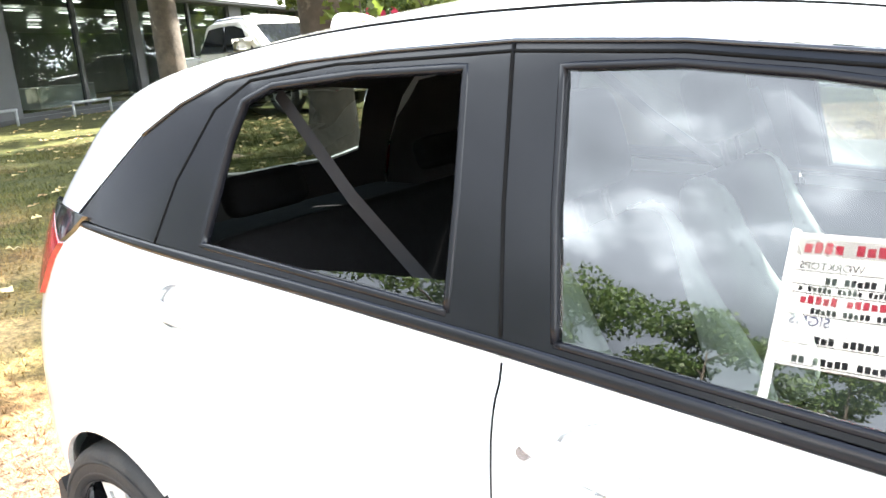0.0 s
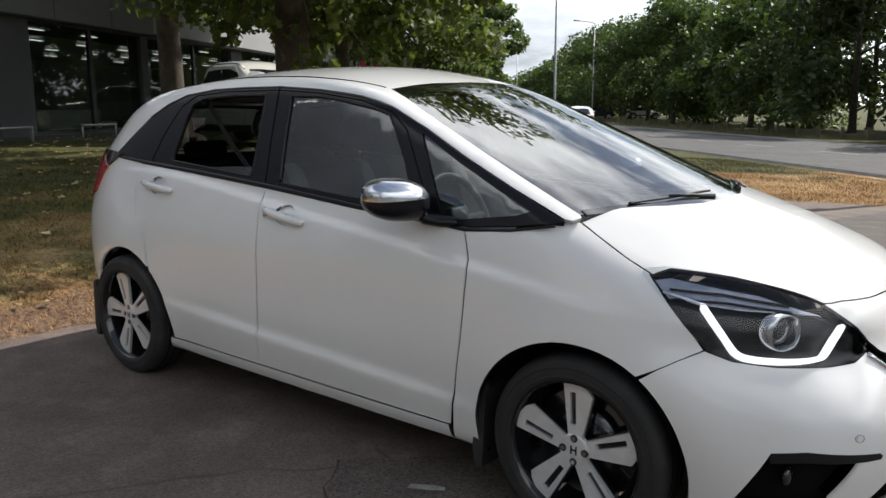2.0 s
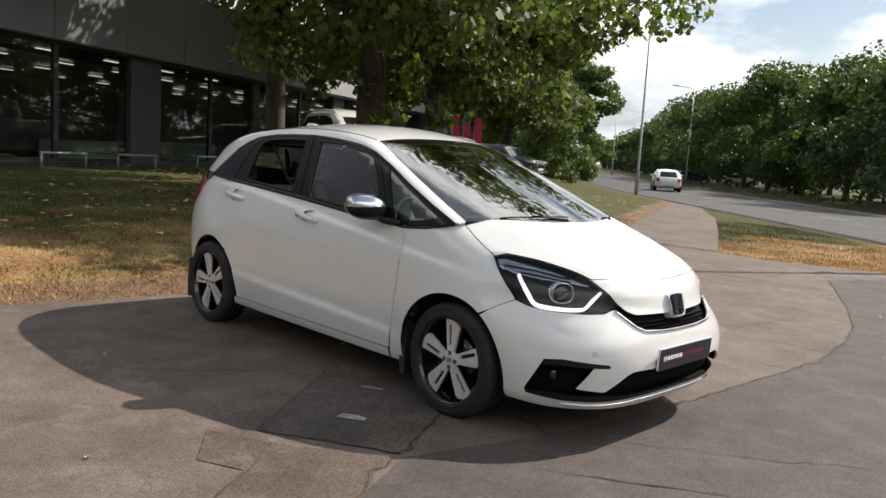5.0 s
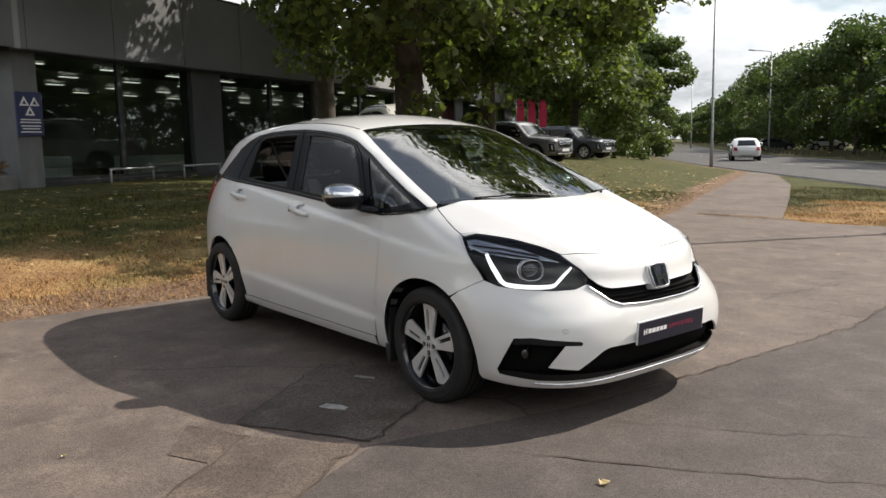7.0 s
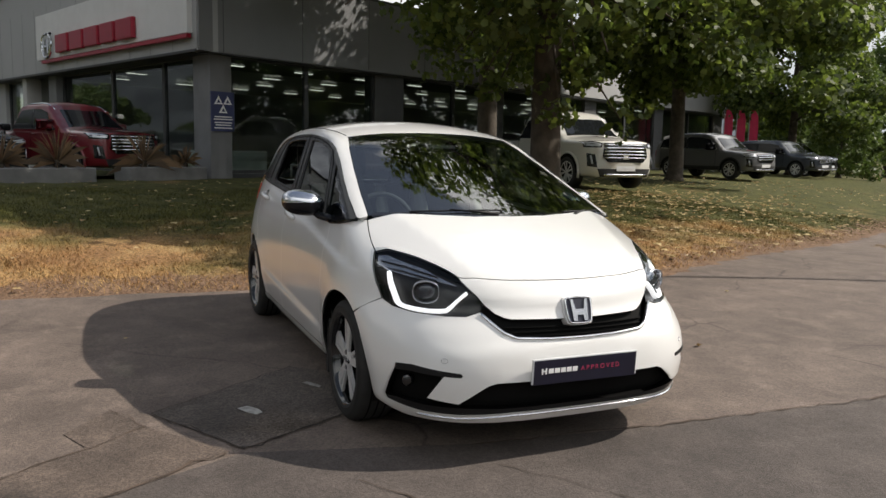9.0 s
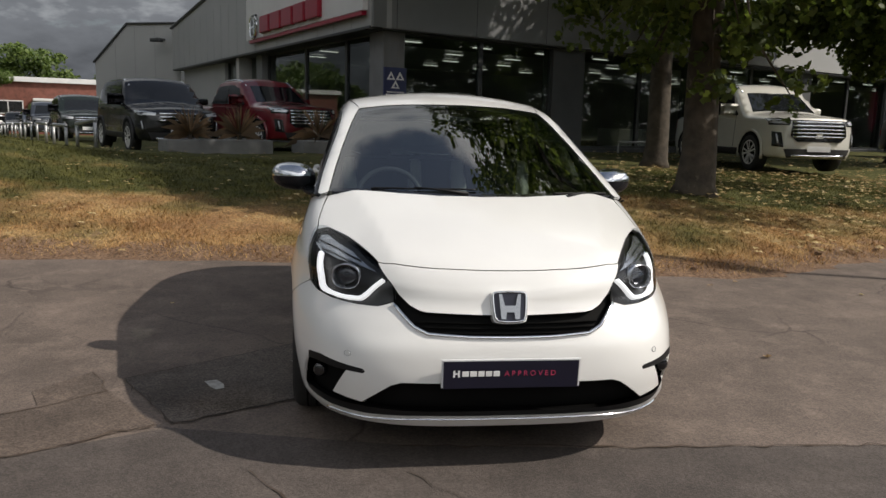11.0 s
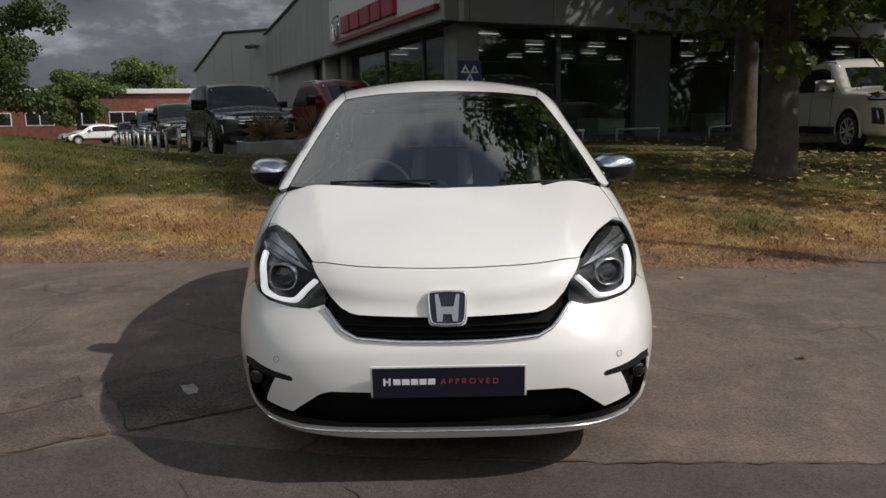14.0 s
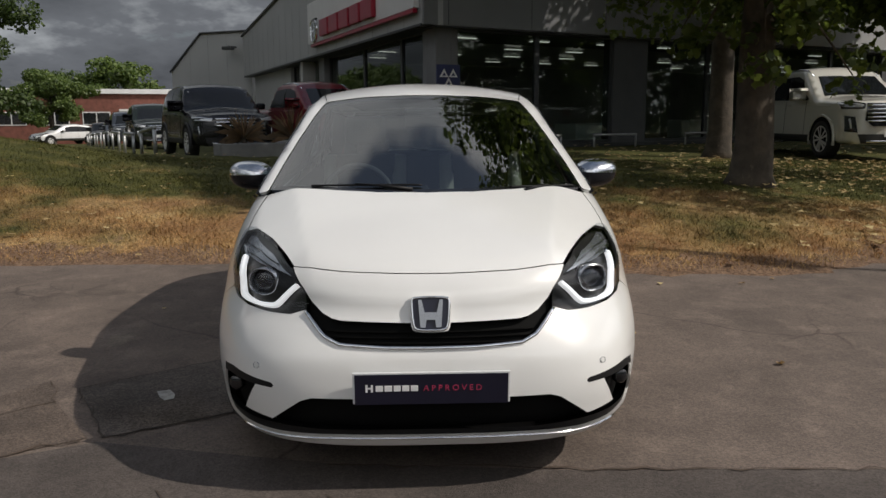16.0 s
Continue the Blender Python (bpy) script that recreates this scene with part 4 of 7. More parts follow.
    for k in range(4):
        a = radians(90 * k)
        bm = bmesh.new()
        bmesh.ops.create_cone(bm, cap_ends=True, segments=10, radius1=.013, radius2=.0125, depth=.006, matrix=m @ pose(.038 * math.cos(a), -.0805, .038 * math.sin(a), 90))
        part("nut_well", bm, M_GLOSSBLACK, rim)
        bm = bmesh.new()
        bmesh.ops.create_cone(bm, cap_ends=True, segments=6, radius1=.0085, radius2=.008, depth=.010, matrix=m @ pose(.038 * math.cos(a), -.082, .038 * math.sin(a), 90))
        part("wheel_nut", bm, M_CHROME, rim)


for x, spin in ((0, 2), (-2.53, -14)):
    wheel(x, -1, spin)
    wheel(x, 1, spin)

# inside
panel("door_lining", M_DASH, car, on_side, cabin, [(-.40, .93), (-.36, .25), (-2.15, .25), (-2.15, .62), (-2.3, .74), (-2.8, .74), (-2.8, 1.07), (-1.5, 1.0), (-.46, .94)], g=.12, off=-.055, rim=0, mirror=True)
panel("pillar_lining", M_DASH, car, on_side, cabin, [(-2.70, 1.10), (-2.45, 1.26), (-2.19, 1.37), (-2.55, 1.37), tx(1.34, .03), tx(1.2, .03), tx(1.1, .03), tx(.95, .03), tx(.75, .03), (-2.7, .75)], g=.1, off=-.03, rim=0, mirror=True)
panel("tailgate_lining", M_DASH, car, on_tail, cabin, both([(0, .35), (-TA - .02, .35), (-TA - .02, 1.36), (0, 1.365)]), g=.08, off=-.03, rim=0, holes=[both([(a * .97, z * .99 + .012) for a, z in tail_win])])
# Unseen black sheets added behind the skin to keep the panel gaps dark.
panel("wing_lining", M_GAP, car, on_side, lower, [(-.42, .93), (-.40, .35), (-.37, .35), (-.26, .62), (0, .70), (.25, .64), (.22, .80), (.15, .87), (-.1, .96)], g=.1, off=-.03, rim=0, mirror=True)
panel("front_lining", M_GAP, car, on_nose, lower, both([(0, .86), (-.5, .82), (-.95, .80), (-.95, .62), (-.85, .20), (0, .20)]), g=.08, off=-.07, rim=0)
panel("bonnet_lining", M_GAP, car, on_top, lower, flip([(.15, 0), (-.09, -.69), (.15, -.72), (.55, -.5), (.68, 0)]), g=.1, off=-.03, rim=0)
panel("headlining", M_LINING, car, on_top, cabin, flip([(-.98, 0), (-1.05, -.52), (-1.5, -.57), (-2.2, -.56), (-2.62, -.45), (-2.66, 0)]), g=.12, off=-.035, rim=0)
bm = bmesh.new()
box(bm, (-2.95, -.70, .26), (-.25, .70, .34), .01)
part("cabin_floor", bm, M_CLOTH, car)
bm = bmesh.new()
box(bm, (-.62, -.70, .62), (-.20, .70, .93), .05, 3)
box(bm, (-.35, -.66, .86), (.02, .66, .965), .03, 3)
box(bm, (-.66, -.22, .66), (-.58, .02, .98), .015)
part("dashboard", bm, M_DASH, car)
bm = bmesh.new()
c, t = Vector((-.80, -.36, .90)), pose(-.80, -.36, .90, 0, 66, 0)
tube(bm, [t @ Vector((.185 * math.cos(a), .185 * math.sin(a), 0)) for a in np.linspace(0, 2 * math.pi, 33)], .015, 8, cap=False)
box(bm, (-.05, -.06, -.02), (.05, .06, .02), .015, m=t)
box(bm, (-.012, -.18, -.006), (.012, .18, .006), .004, m=t)
box(bm, (.0, -.02, -.006), (.18, .02, .006), .004, m=t)
part("steering_wheel", bm, pbr("grey_leather_wheel", (.10, .10, .105), .45, 0, .1, 30), car, smooth=True)


def seat(x, y):
    m = pose(x, y, .34)
    bm = bmesh.new()
    box(bm, (-.26, -.25, .08), (.26, .25, .26), .06, 3, m)
    st = part("seat", bm, M_CLOTH, car, "dark cloth front seat with cream leather side bolsters", smooth=True)
    b = m @ pose(-.22, 0, .18, 0, -16, 0)
    bm = bmesh.new()
    box(bm, (-.07, -.20, 0), (.05, .20, .60), .05, 3, b)
    part("backrest", bm, M_CLOTH, st, smooth=True)
    for s in (-1, 1):
        bm = bmesh.new()
        slab(bm, soft([(-.06, .04), (.13, .06), (.14, .22), (.06, .42), (.04, .58), (-.06, .62), (-.075, .35)], 2), s * .17, s * .255)
        bmesh.ops.recalc_face_normals(bm, faces=bm.faces)
        bmesh.ops.bevel(bm, geom=bm.edges[:], offset=.012, segments=2, affect="EDGES")
        bmesh.ops.transform(bm, matrix=b, verts=bm.verts)
        part("side_bolster", bm, M_SEAT, st, smooth=True)
    bm = bmesh.new()
    box(bm, (-.045, -.13, .66), (.045, .13, .84), .035, 3, b)
    part("headrest", bm, M_CLOTH, st, smooth=True)
    bm = bmesh.new()
    for yy in (-.05, .05):
        tube(bm, [b @ Vector((0, yy, .56)), b @ Vector((0, yy, .70))], .007, 8)
    part("headrest_post", bm, M_DULL, st, smooth=True)


seat(-1.18, -.36)
seat(-1.18, .36)
bm = bmesh.new()
box(bm, (-2.30, -.58, .36), (-1.82, .58, .60), .06, 3)
box(bm, (-.07, -.58, 0), (.07, .58, .50), .05, 3, pose(-2.26, 0, .56, 0, -20, 0))
rear_seat = part("rear_bench", bm, M_CLOTH, car, smooth=True)
for y in (-.36, .36):
    bm = bmesh.new()
    box(bm, (-.04, -.12, 0), (.04, .12, .10), .03, 3, pose(-2.46, y, 1.06, 0, -18, 0))
    part("rear_headrest", bm, M_CLOTH, rear_seat, smooth=True)


def webbing(a, b, w=.030):
    bm = bmesh.new()
    a, b = Vector(a), Vector(b)
    s = (b - a).cross(Vector((0, 1, 0))).normalized() * w / 2
    vs = [bm.verts.new(p + k) for p in (a, (a + b) / 2 + Vector((0, -.01, -.01)), b) for k in (-s, s)]
    bm.faces.new((vs[0], vs[1], vs[3], vs[2]))
    bm.faces.new((vs[2], vs[3], vs[5], vs[4]))
    bmesh.ops.solidify(bm, geom=bm.faces, thickness=.002)
    part("seat_belt", bm, M_BELT, car)


for s in (-1, 1):
    webbing((-2.10, s * .60, 1.36), (-1.68, s * .66, 1.02))
    webbing((-1.62, s * .64, 1.25), (-1.35, s * .60, .60), .045)
bm = bmesh.new()
box(bm, (-2.95, -.55, .92), (-2.42, .55, .95), .01)
part("parcel_shelf", bm, M_CLOTH, car)

# ---------------------------------------------------------------- ground
EDGE = [(-5.2, -60), (-4.4, -20), (-3.85, -7), (-3.72, -3), (-3.6, -1), (-3.05, 1.5), (-2.9, 3.2), (-3.5, 4.3), (-4.7, 6.8), (-5.7, 9.4), (-8.4, 14.6), (-12.6, 23.3), (-15.4, 29.2), (-23, 36.4), (-37.6, 51.4), (-50, 67.4), (-66, 89), (-94, 127), (-144, 193), (-224, 297)]
ROAD = [(60, -39), (34, -13), (18, 2.6), (6, 14.6), (-2.5, 23.2), (-9.5, 30.2), (-19, 39.5), (-34, 54.9), (-46, 70), (-62, 91.6), (-90, 130), (-140, 196), (-220, 300), (-520, 690)]


def seg_dist(x, y, line):
    """Distance to a line, and on which side (left of its course is positive)."""
    best, sign = np.full(np.shape(x), 1e9), np.ones(np.shape(x))
    for (x1, y1), (x2, y2) in zip(line, line[1:]):
        dx, dy = x2 - x1, y2 - y1
        t = np.clip(((x - x1) * dx + (y - y1) * dy) / (dx * dx + dy * dy), 0, 1)
        d = np.hypot(x - x1 - t * dx, y - y1 - t * dy)
        s = np.sign(dx * (y - y1) - dy * (x - x1))
        hit = d < best
        best, sign = np.where(hit, d, best), np.where(hit, s, sign)
    return best * sign


def base(x, y):
    """The tarmac falls gently towards the road."""
    t = np.clip(y - 4.0, 0, 8)
    rise = .0057 * np.clip(-.2 - np.asarray(x, float), 0, 2.8) * np.clip(1 - (np.abs(y) - 4) / 4, 0, 1)
    return rise - .0245 * t + .0245 * 2.0 * (1 - np.exp(-t / 2.0)) - .004 * np.clip(y - 12, 0, 20)


def height(x, y):
    x, y = np.asarray(x, float), np.asarray(y, float)
    s = np.maximum(seg_dist(x, y, EDGE), 0)
    far = np.clip(y - 10, 0, 60)
    bank = (.52 + .006 * np.minimum(far, 20)) * (1 - np.exp(-s / (2.6 + .2 * far))) * np.clip(1 - (y - 48) / 30, 0, 1)
    drop = base(x, y) * np.exp(-s / 5.0)
    mound = .80 * np.exp(-((x + 9.3) / 3.6) ** 2 - ((y + 9.0) / np.where(y > -9, 3.6, 4.6)) ** 2) * np.clip(s / 2, 0, 1)
    fall = -.25 * np.clip((-x - 14) / 6, 0, 1) * np.clip((-y - 1) / 5, 0, 1)
    yard = -.0246 * np.clip(-x - 25.4, 0, 60) * np.clip((-y - 4) / 6, 0, 1)      # the yard falls away behind the bank
    return np.where(s > 0, bank + drop + mound + fall + yard, base(x, y))


def h(x, y):
    return float(height(x, y))


def spread(core, step, far):
    a = list(np.arange(-core, core + .01, step))
    d, v = step, core
    while v < far:
        d *= 1.22
        v += d
        a += [v, -v]
    return np.array(sorted(a))


gx, gy = spread(26, .4, 2500) - 6, spread(26, .4, 2500) + 2
X, Y = np.meshgrid(gx, gy)
near = np.exp(-np.hypot(X + 6, Y) / 30)
Z = height(X, Y) - .012
rng = np.random.default_rng(4)
Z += np.where(seg_dist(X, Y, EDGE) > .3, rng.normal(0, .012, X.shape), 0) * near
idx = np.arange(X.size).reshape(X.shape)
faces = np.stack([idx[:-1, :-1], idx[:-1, 1:], idx[1:, 1:], idx[1:, :-1]], -1).reshape(-1, 4)


def grass_mat(name, blade=False):
    """Parched grass: straw and earth near the tarmac, greener up the bank, in patches."""
    m = bpy.data.materials.new(name)
    m.use_nodes = True
    n, l = m.node_tree.nodes, m.node_tree.links
    b = n["Principled BSDF"]
    b.inputs["Roughness"].default_value, b.inputs["Specular IOR Level"].default_value = .9, .2
    tc = n.new("ShaderNodeTexCoord")

    def noise_at(scale, detail):
        t = n.new("ShaderNodeTexNoise")
        t.inputs["Scale"].default_value, t.inputs["Detail"].default_value, t.inputs["Roughness"].default_value = scale, detail, .62
        l.new(tc.outputs["Object"], t.inputs["Vector"])
        return t.outputs["Fac"]

    def blend(fac, a, c, mode="MIX"):
        x = n.new("ShaderNodeMix")
        x.data_type, x.blend_type = "RGBA", mode
        if isinstance(fac, float):
            x.inputs["Factor"].default_value = fac
        else:
            l.new(fac, x.inputs["Factor"])
        for v, k in ((a, "A"), (c, "B")):
            if isinstance(v, tuple):
                x.inputs[k].default_value = (*v, 1)
            else:
                l.new(v, x.inputs[k])
        return x.outputs["Result"]

    sp = n.new("ShaderNodeSeparateXYZ")
    l.new(tc.outputs["Object"], sp.inputs[0])
    mr = n.new("ShaderNodeMapRange")
    mr.inputs["From Min"].default_value, mr.inputs["From Max"].default_value = -3.6, -8.5
    mr.inputs["To Min"].default_value, mr.inputs["To Max"].default_value = -.14, .22
    far = n.new("ShaderNodeMath")
    far.operation = "SUBTRACT"
    l.new(sp.outputs["Y"], far.inputs[0])
    far.inputs[1].default_value = 12.0
    pos = n.new("ShaderNodeMath")
    pos.operation = "MAXIMUM"
    l.new(far.outputs[0], pos.inputs[0])
    pos.inputs[1].default_value = 0
    away = n.new("ShaderNodeMath")
    away.operation = "MULTIPLY_ADD"
    l.new(pos.outputs[0], away.inputs[0])
    away.inputs[1].default_value = -.55
    l.new(sp.outputs["X"], away.inputs[2])
    l.new(away.outputs[0], mr.inputs["Value"])
    ad = n.new("ShaderNodeMath")
    l.new(mr.outputs[0], ad.inputs[0])
    l.new(noise_at(.55, 5), ad.inputs[1])
    dry = ramp(n, l, noise_at(1.9, 6), [(.36, (.27, .155, .078)), (.5, (.36, .225, .108)), (.64, (.43, .305, .155))])
    # The bank's green is darkened further to stand in for tree shade.
    green = ramp(n, l, noise_at(2.6, 5), [(.36, (.050, .056, .017)), (.62, (.098, .100, .031))])
    fac = ramp(n, l, ad.outputs[0], [(.42, (0, 0, 0)), (.62, (1, 1, 1))])
    col = blend(fac, dry, green)
    at_edge = n.new("ShaderNodeAttribute")
    at_edge.attribute_name = "bare"
    bare = n.new("ShaderNodeMath")
    bare.operation = "MULTIPLY_ADD"
    l.new(noise_at(3.5, 5), bare.inputs[0])
    bare.inputs[1].default_value = 1.1
    l.new(at_edge.outputs["Fac"], bare.inputs[2])
    soil = ramp(n, l, noise_at(7, 5), [(.35, (.16, .100, .068)), (.65, (.25, .165, .115))])
    col = blend(ramp(n, l, bare.outputs[0], [(.88, (0, 0, 0)), (1.12, (1, 1, 1))]), col, soil)
    if blade:
        g = n.new("ShaderNodeNewGeometry")
        k = ramp(n, l, g.outputs["Random Per Island"], [(0, (.65, .62, .55)), (1, (1.5, 1.42, 1.25))])
        col = blend(1.0, col, k, "MULTIPLY")
    else:
        k = ramp(n, l, noise_at(34, 5), [(.34, (.38, .38, .36)), (.66, (1.35, 1.3, 1.2))])
        col = blend(1.0, col, k, "MULTIPLY")
        bp = n.new("ShaderNodeBump")
        bp.inputs["Strength"].default_value, bp.inputs["Distance"].default_value = .9, .02
        l.new(noise_at(46, 5), bp.inputs["Height"])
        l.new(bp.outputs[0], b.inputs["Normal"])
    l.new(col, b.inputs["Base Color"])
    return m


def tarmac(name, c, fine=.5, crack=.0):
    """Old tarmac: pale stone chips in dark binder, stains and hair cracks."""
    m = pbr(name, c, .85, 0, vary=.22, scale=.7, bump=.5, bump_scale=140, wear=(tuple(v * 1.55 for v in c), 3.4, .50, .80))
    n, l = m.node_tree.nodes, m.node_tree.links
    b = n["Principled BSDF"]
    old = b.inputs["Base Color"].links[0].from_socket
    tc = n.new("ShaderNodeTexCoord")
    v = n.new("ShaderNodeTexVoronoi")
    v.inputs["Scale"].default_value = 130
    l.new(tc.outputs["Object"], v.inputs["Vector"])
    k = ramp(n, l, v.outputs["Color"], [(.2, (1 - fine * .6,) * 3), (.8, (1 + fine * .6,) * 3)])
    mx = n.new("ShaderNodeMix")
    mx.data_type, mx.blend_type = "RGBA", "MULTIPLY"
    mx.inputs["Factor"].default_value = 1
    l.new(old, mx.inputs["A"])
    l.new(k, mx.inputs["B"])
    out = mx.outputs["Result"]
    st = n.new("ShaderNodeTexNoise")
    st.inputs["Scale"].default_value, st.inputs["Detail"].default_value, st.inputs["Roughness"].default_value = 2.6, 8, .66
    l.new(tc.outputs["Object"], st.inputs["Vector"])
    sk = ramp(n, l, st.outputs["Fac"], [(.30, (.74, .73, .72)), (.5, (1, 1, 1)), (.68, (1.18, 1.17, 1.16))])
    ms = n.new("ShaderNodeMix")
    ms.data_type, ms.blend_type = "RGBA", "MULTIPLY"
    ms.inputs["Factor"].default_value = 1
    l.new(out, ms.inputs["A"])
    l.new(sk, ms.inputs["B"])
    out = ms.outputs["Result"]
    if crack:
        w = n.new("ShaderNodeTexNoise")
        w.inputs["Scale"].default_value = 2.2
        l.new(tc.outputs["Object"], w.inputs["Vector"])
        wm = n.new("ShaderNodeMix")
        wm.data_type = "VECTOR"
        wm.inputs["Factor"].default_value = .22
        l.new(tc.outputs["Object"], wm.inputs["A"])
        l.new(w.outputs["Color"], wm.inputs["B"])
        v2 = n.new("ShaderNodeTexVoronoi")
        v2.feature = "DISTANCE_TO_EDGE"
        v2.inputs["Scale"].default_value = .8
        l.new(wm.outputs["Result"], v2.inputs["Vector"])
        line = ramp(n, l, v2.outputs["Distance"], [(.0, (.45, .43, .42)), (.010, (1, 1, 1))])
        gate = n.new("ShaderNodeTexNoise")
        gate.inputs["Scale"].default_value = .5
        l.new(tc.outputs["Object"], gate.inputs["Vector"])
        gr = ramp(n, l, gate.outputs["Fac"], [(.46, (0, 0, 0)), (.56, (1, 1, 1))])
        m2 = n.new("ShaderNodeMix")
        m2.data_type, m2.blend_type = "RGBA", "MULTIPLY"
        l.new(gr, m2.inputs["Factor"])
        l.new(out, m2.inputs["A"])
        l.new(line, m2.inputs["B"])
        out = m2.outputs["Result"]
    l.new(out, b.inputs["Base Color"])
    return m


M_GRASS = grass_mat("dry_summer_grass")
M_TARMAC = tarmac("weathered_tarmac", (.132, .102, .085), .40, crack=1)
M_TARMAC_DARK = tarmac("patched_tarmac", (.098, .080, .068), .7)
M_TARMAC_GREY = tarmac("grey_tarmac", (.076, .062, .055), .42)
M_TARMAC_BROWN = tarmac("trench_tarmac", (.100, .075, .060), .6)
# Road grey is lowered to carry the trees' shade across it.
M_ROAD = tarmac("road_tarmac", (.068, .066, .065), .35)
M_PAINT_OLD = pbr("worn_white_paint", (.34, .33, .31), .8, 0, .3, 30, bump=.3, bump_scale=120)

ground = mesh_ob("ground", np.stack([X.ravel(), Y.ravel(), Z.ravel()], 1), faces, M_GRASS, smooth=True)
bare_at = ground.data.attributes.new("bare", "FLOAT", "POINT")
edge_d = seg_dist(X.ravel(), Y.ravel(), EDGE)
bare_at.data.foreach_set("value", np.where(edge_d > -.6, np.exp(-np.maximum(edge_d, 0) / .55), 0).astype(np.float32))
tagged(ground, "dry summer grass bank and open ground round the tarmac", "ground", kind="structure")


def sheet(name, mat, poly, g, dz, label, category, zf=base, kind="structure", parent=None):
    v, f, _ = fill(poly, g)
    a, b, c = v[f[:, 0]], v[f[:, 1]], v[f[:, 2]]
    cr = (b[:, 0] - a[:, 0]) * (c[:, 1] - a[:, 1]) - (b[:, 1] - a[:, 1]) * (c[:, 0] - a[:, 0])
    f[cr < 0] = f[cr < 0][:, ::-1]
    ob = mesh_ob(name, np.column_stack([v, zf(v[:, 0], v[:, 1]) + dz]), f, mat, parent)
    return tagged(ob, label, category, kind=kind) if label else ob


def wobble(pts, amount, step, seed):
    r = np.random.default_rng(seed)
    out = []
    for a, b in zip(pts, pts[1:]):
        a, b = np.array(a, float), np.array(b, float)
        L = np.linalg.norm(b - a)
        nrm = np.array([-(b - a)[1], (b - a)[0]]) / L
        k = max(1, int(L / step))
        out += [tuple(a + (b - a) * i / k + nrm * r.normal(0, amount)) for i in range(k)]
    return out + [tuple(pts[-1])]


bank_edge = wobble(EDGE[2:10], .05, .25, 3)
PATH_R = [(-3.9, 10.2), (-6.2, 14.9), (-9.2, 20.8), (-13.9, 28.6)]
PATH_L = [(-5.7, 9.4), (-8.4, 14.6), (-12.6, 23.3), (-15.4, 29.2)]
verge_front = [(12, 7.2), (6, 9.0), (2.5, 10.1), (-.5, 10.05), (-2.2, 9.7), (-3.2, 9.6)]
forecourt = bank_edge + PATH_L[1:] + PATH_R[::-1] + wobble(verge_front[::-1], .06, .4, 5) + [(40, -10), (40, -40), (-4.8, -40), (-4.4, -20)]
sheet("forecourt", M_TARMAC, forecourt, .9, 0.004, "weathered brown-grey tarmac forecourt and footpath", "tarmac")
# the road and its verge kerb
r_np = [np.array(p, float) for p in ROAD]


def offset(line, d):
    out = []
    for i, p in enumerate(line):
        a, b = line[max(i - 1, 0)], line[min(i + 1, len(line) - 1)]
        t = (b - a) / np.linalg.norm(b - a)
        out.append(tuple(p + np.array([-t[1], t[0]]) * d))
    return out


near_side, far_side = offset(r_np, 4.5), offset(r_np, -4.5)
sheet("road", M_ROAD, near_side + far_side[::-1], 3.0, .012, "grey tarmac road toned down for tree shade, with worn white lines", "road", kind="structure")
for k, d in (("near", 4.6), ("far", -4.6)):
    bm = bmesh.new()
    ln = offset(r_np[:-1], d)
    dn = []
    for a, b in zip(ln, ln[1:]):
        n = max(1, int(np.hypot(b[0] - a[0], b[1] - a[1]) / 2))
        dn += [(a[0] + (b[0] - a[0]) * i / n, a[1] + (b[1] - a[1]) * i / n) for i in range(n)]
    tube(bm, [(x, y, float(base(x, y)) - .045) for x, y in dn], .10, 4)
    tagged(part("kerb", bm, pbr("grey_kerb_stone", (.26, .25, .235), .85, 0, .2, 4, bump=.3)), "low grey concrete kerb along the road", "kerb", kind="structure")
for i, (t0, t1) in enumerate([(5 * k, 5 * k + 2.2) for k in range(-6, 16)]):
    line = np.array(offset(r_np, .1))
    cum = np.r_[0, np.cumsum(np.hypot(*np.diff(line, axis=0).T))]
    at = lambda s: (np.interp(s, cum, line[:, 0]), np.interp(s, cum, line[:, 1]))
    s0 = 75 + t0
    (x0, y0), (x1, y1) = at(s0), at(s0 + 2.2)
    dx, dy = (x1 - x0) / 2.2 * .06, (y1 - y0) / 2.2 * .06
    bm = bmesh.new()
    vs = [bm.verts.new((x, y, float(base(x, y)) + .02)) for x, y in ((x0 - dy, y0 + dx), (x0 + dy, y0 - dx), (x1 + dy, y1 - dx), (x1 - dy, y1 + dx))]
    bm.faces.new(vs)
    tagged(part("road_line", bm, M_PAINT_OLD), "worn white dash painted on the road", "road marking", "centre line dashes", "structure")
# patches, lids and seams in the tarmac by the car
Q = lambda *p: list(p)
sheet("tarmac_patch", M_TARMAC_GREY, Q((-1.05, 7.65), (.03, 5.1), (.5, 3.85), (.62, 3.2), (.74, 2.3), (.70, 1.67), (.67, 1.1), (.66, .6), (.55, -.4), (.30, -1.38), (.54, -1.90), (1.3, -3.4), (2.2, -6), (14, -10), (14, 5.5), (4, 9.0), (-.6, 9.6)), .7, .006, "grey newer tarmac across the forecourt mouth", "tarmac patch")
sheet("tarmac_patch", M_TARMAC_BROWN, Q((-.49, -1.92), (-.17, -1.757), (.26, -1.44), (.54, -1.90), (1.3, -3.4), (1.9, -4.6), (1.1, -4.2), (.213, -2.30), (.01, -2.02), (-.20, -2.12)), .4, .008, "coarse brown trench strip in the tarmac", "tarmac patch")
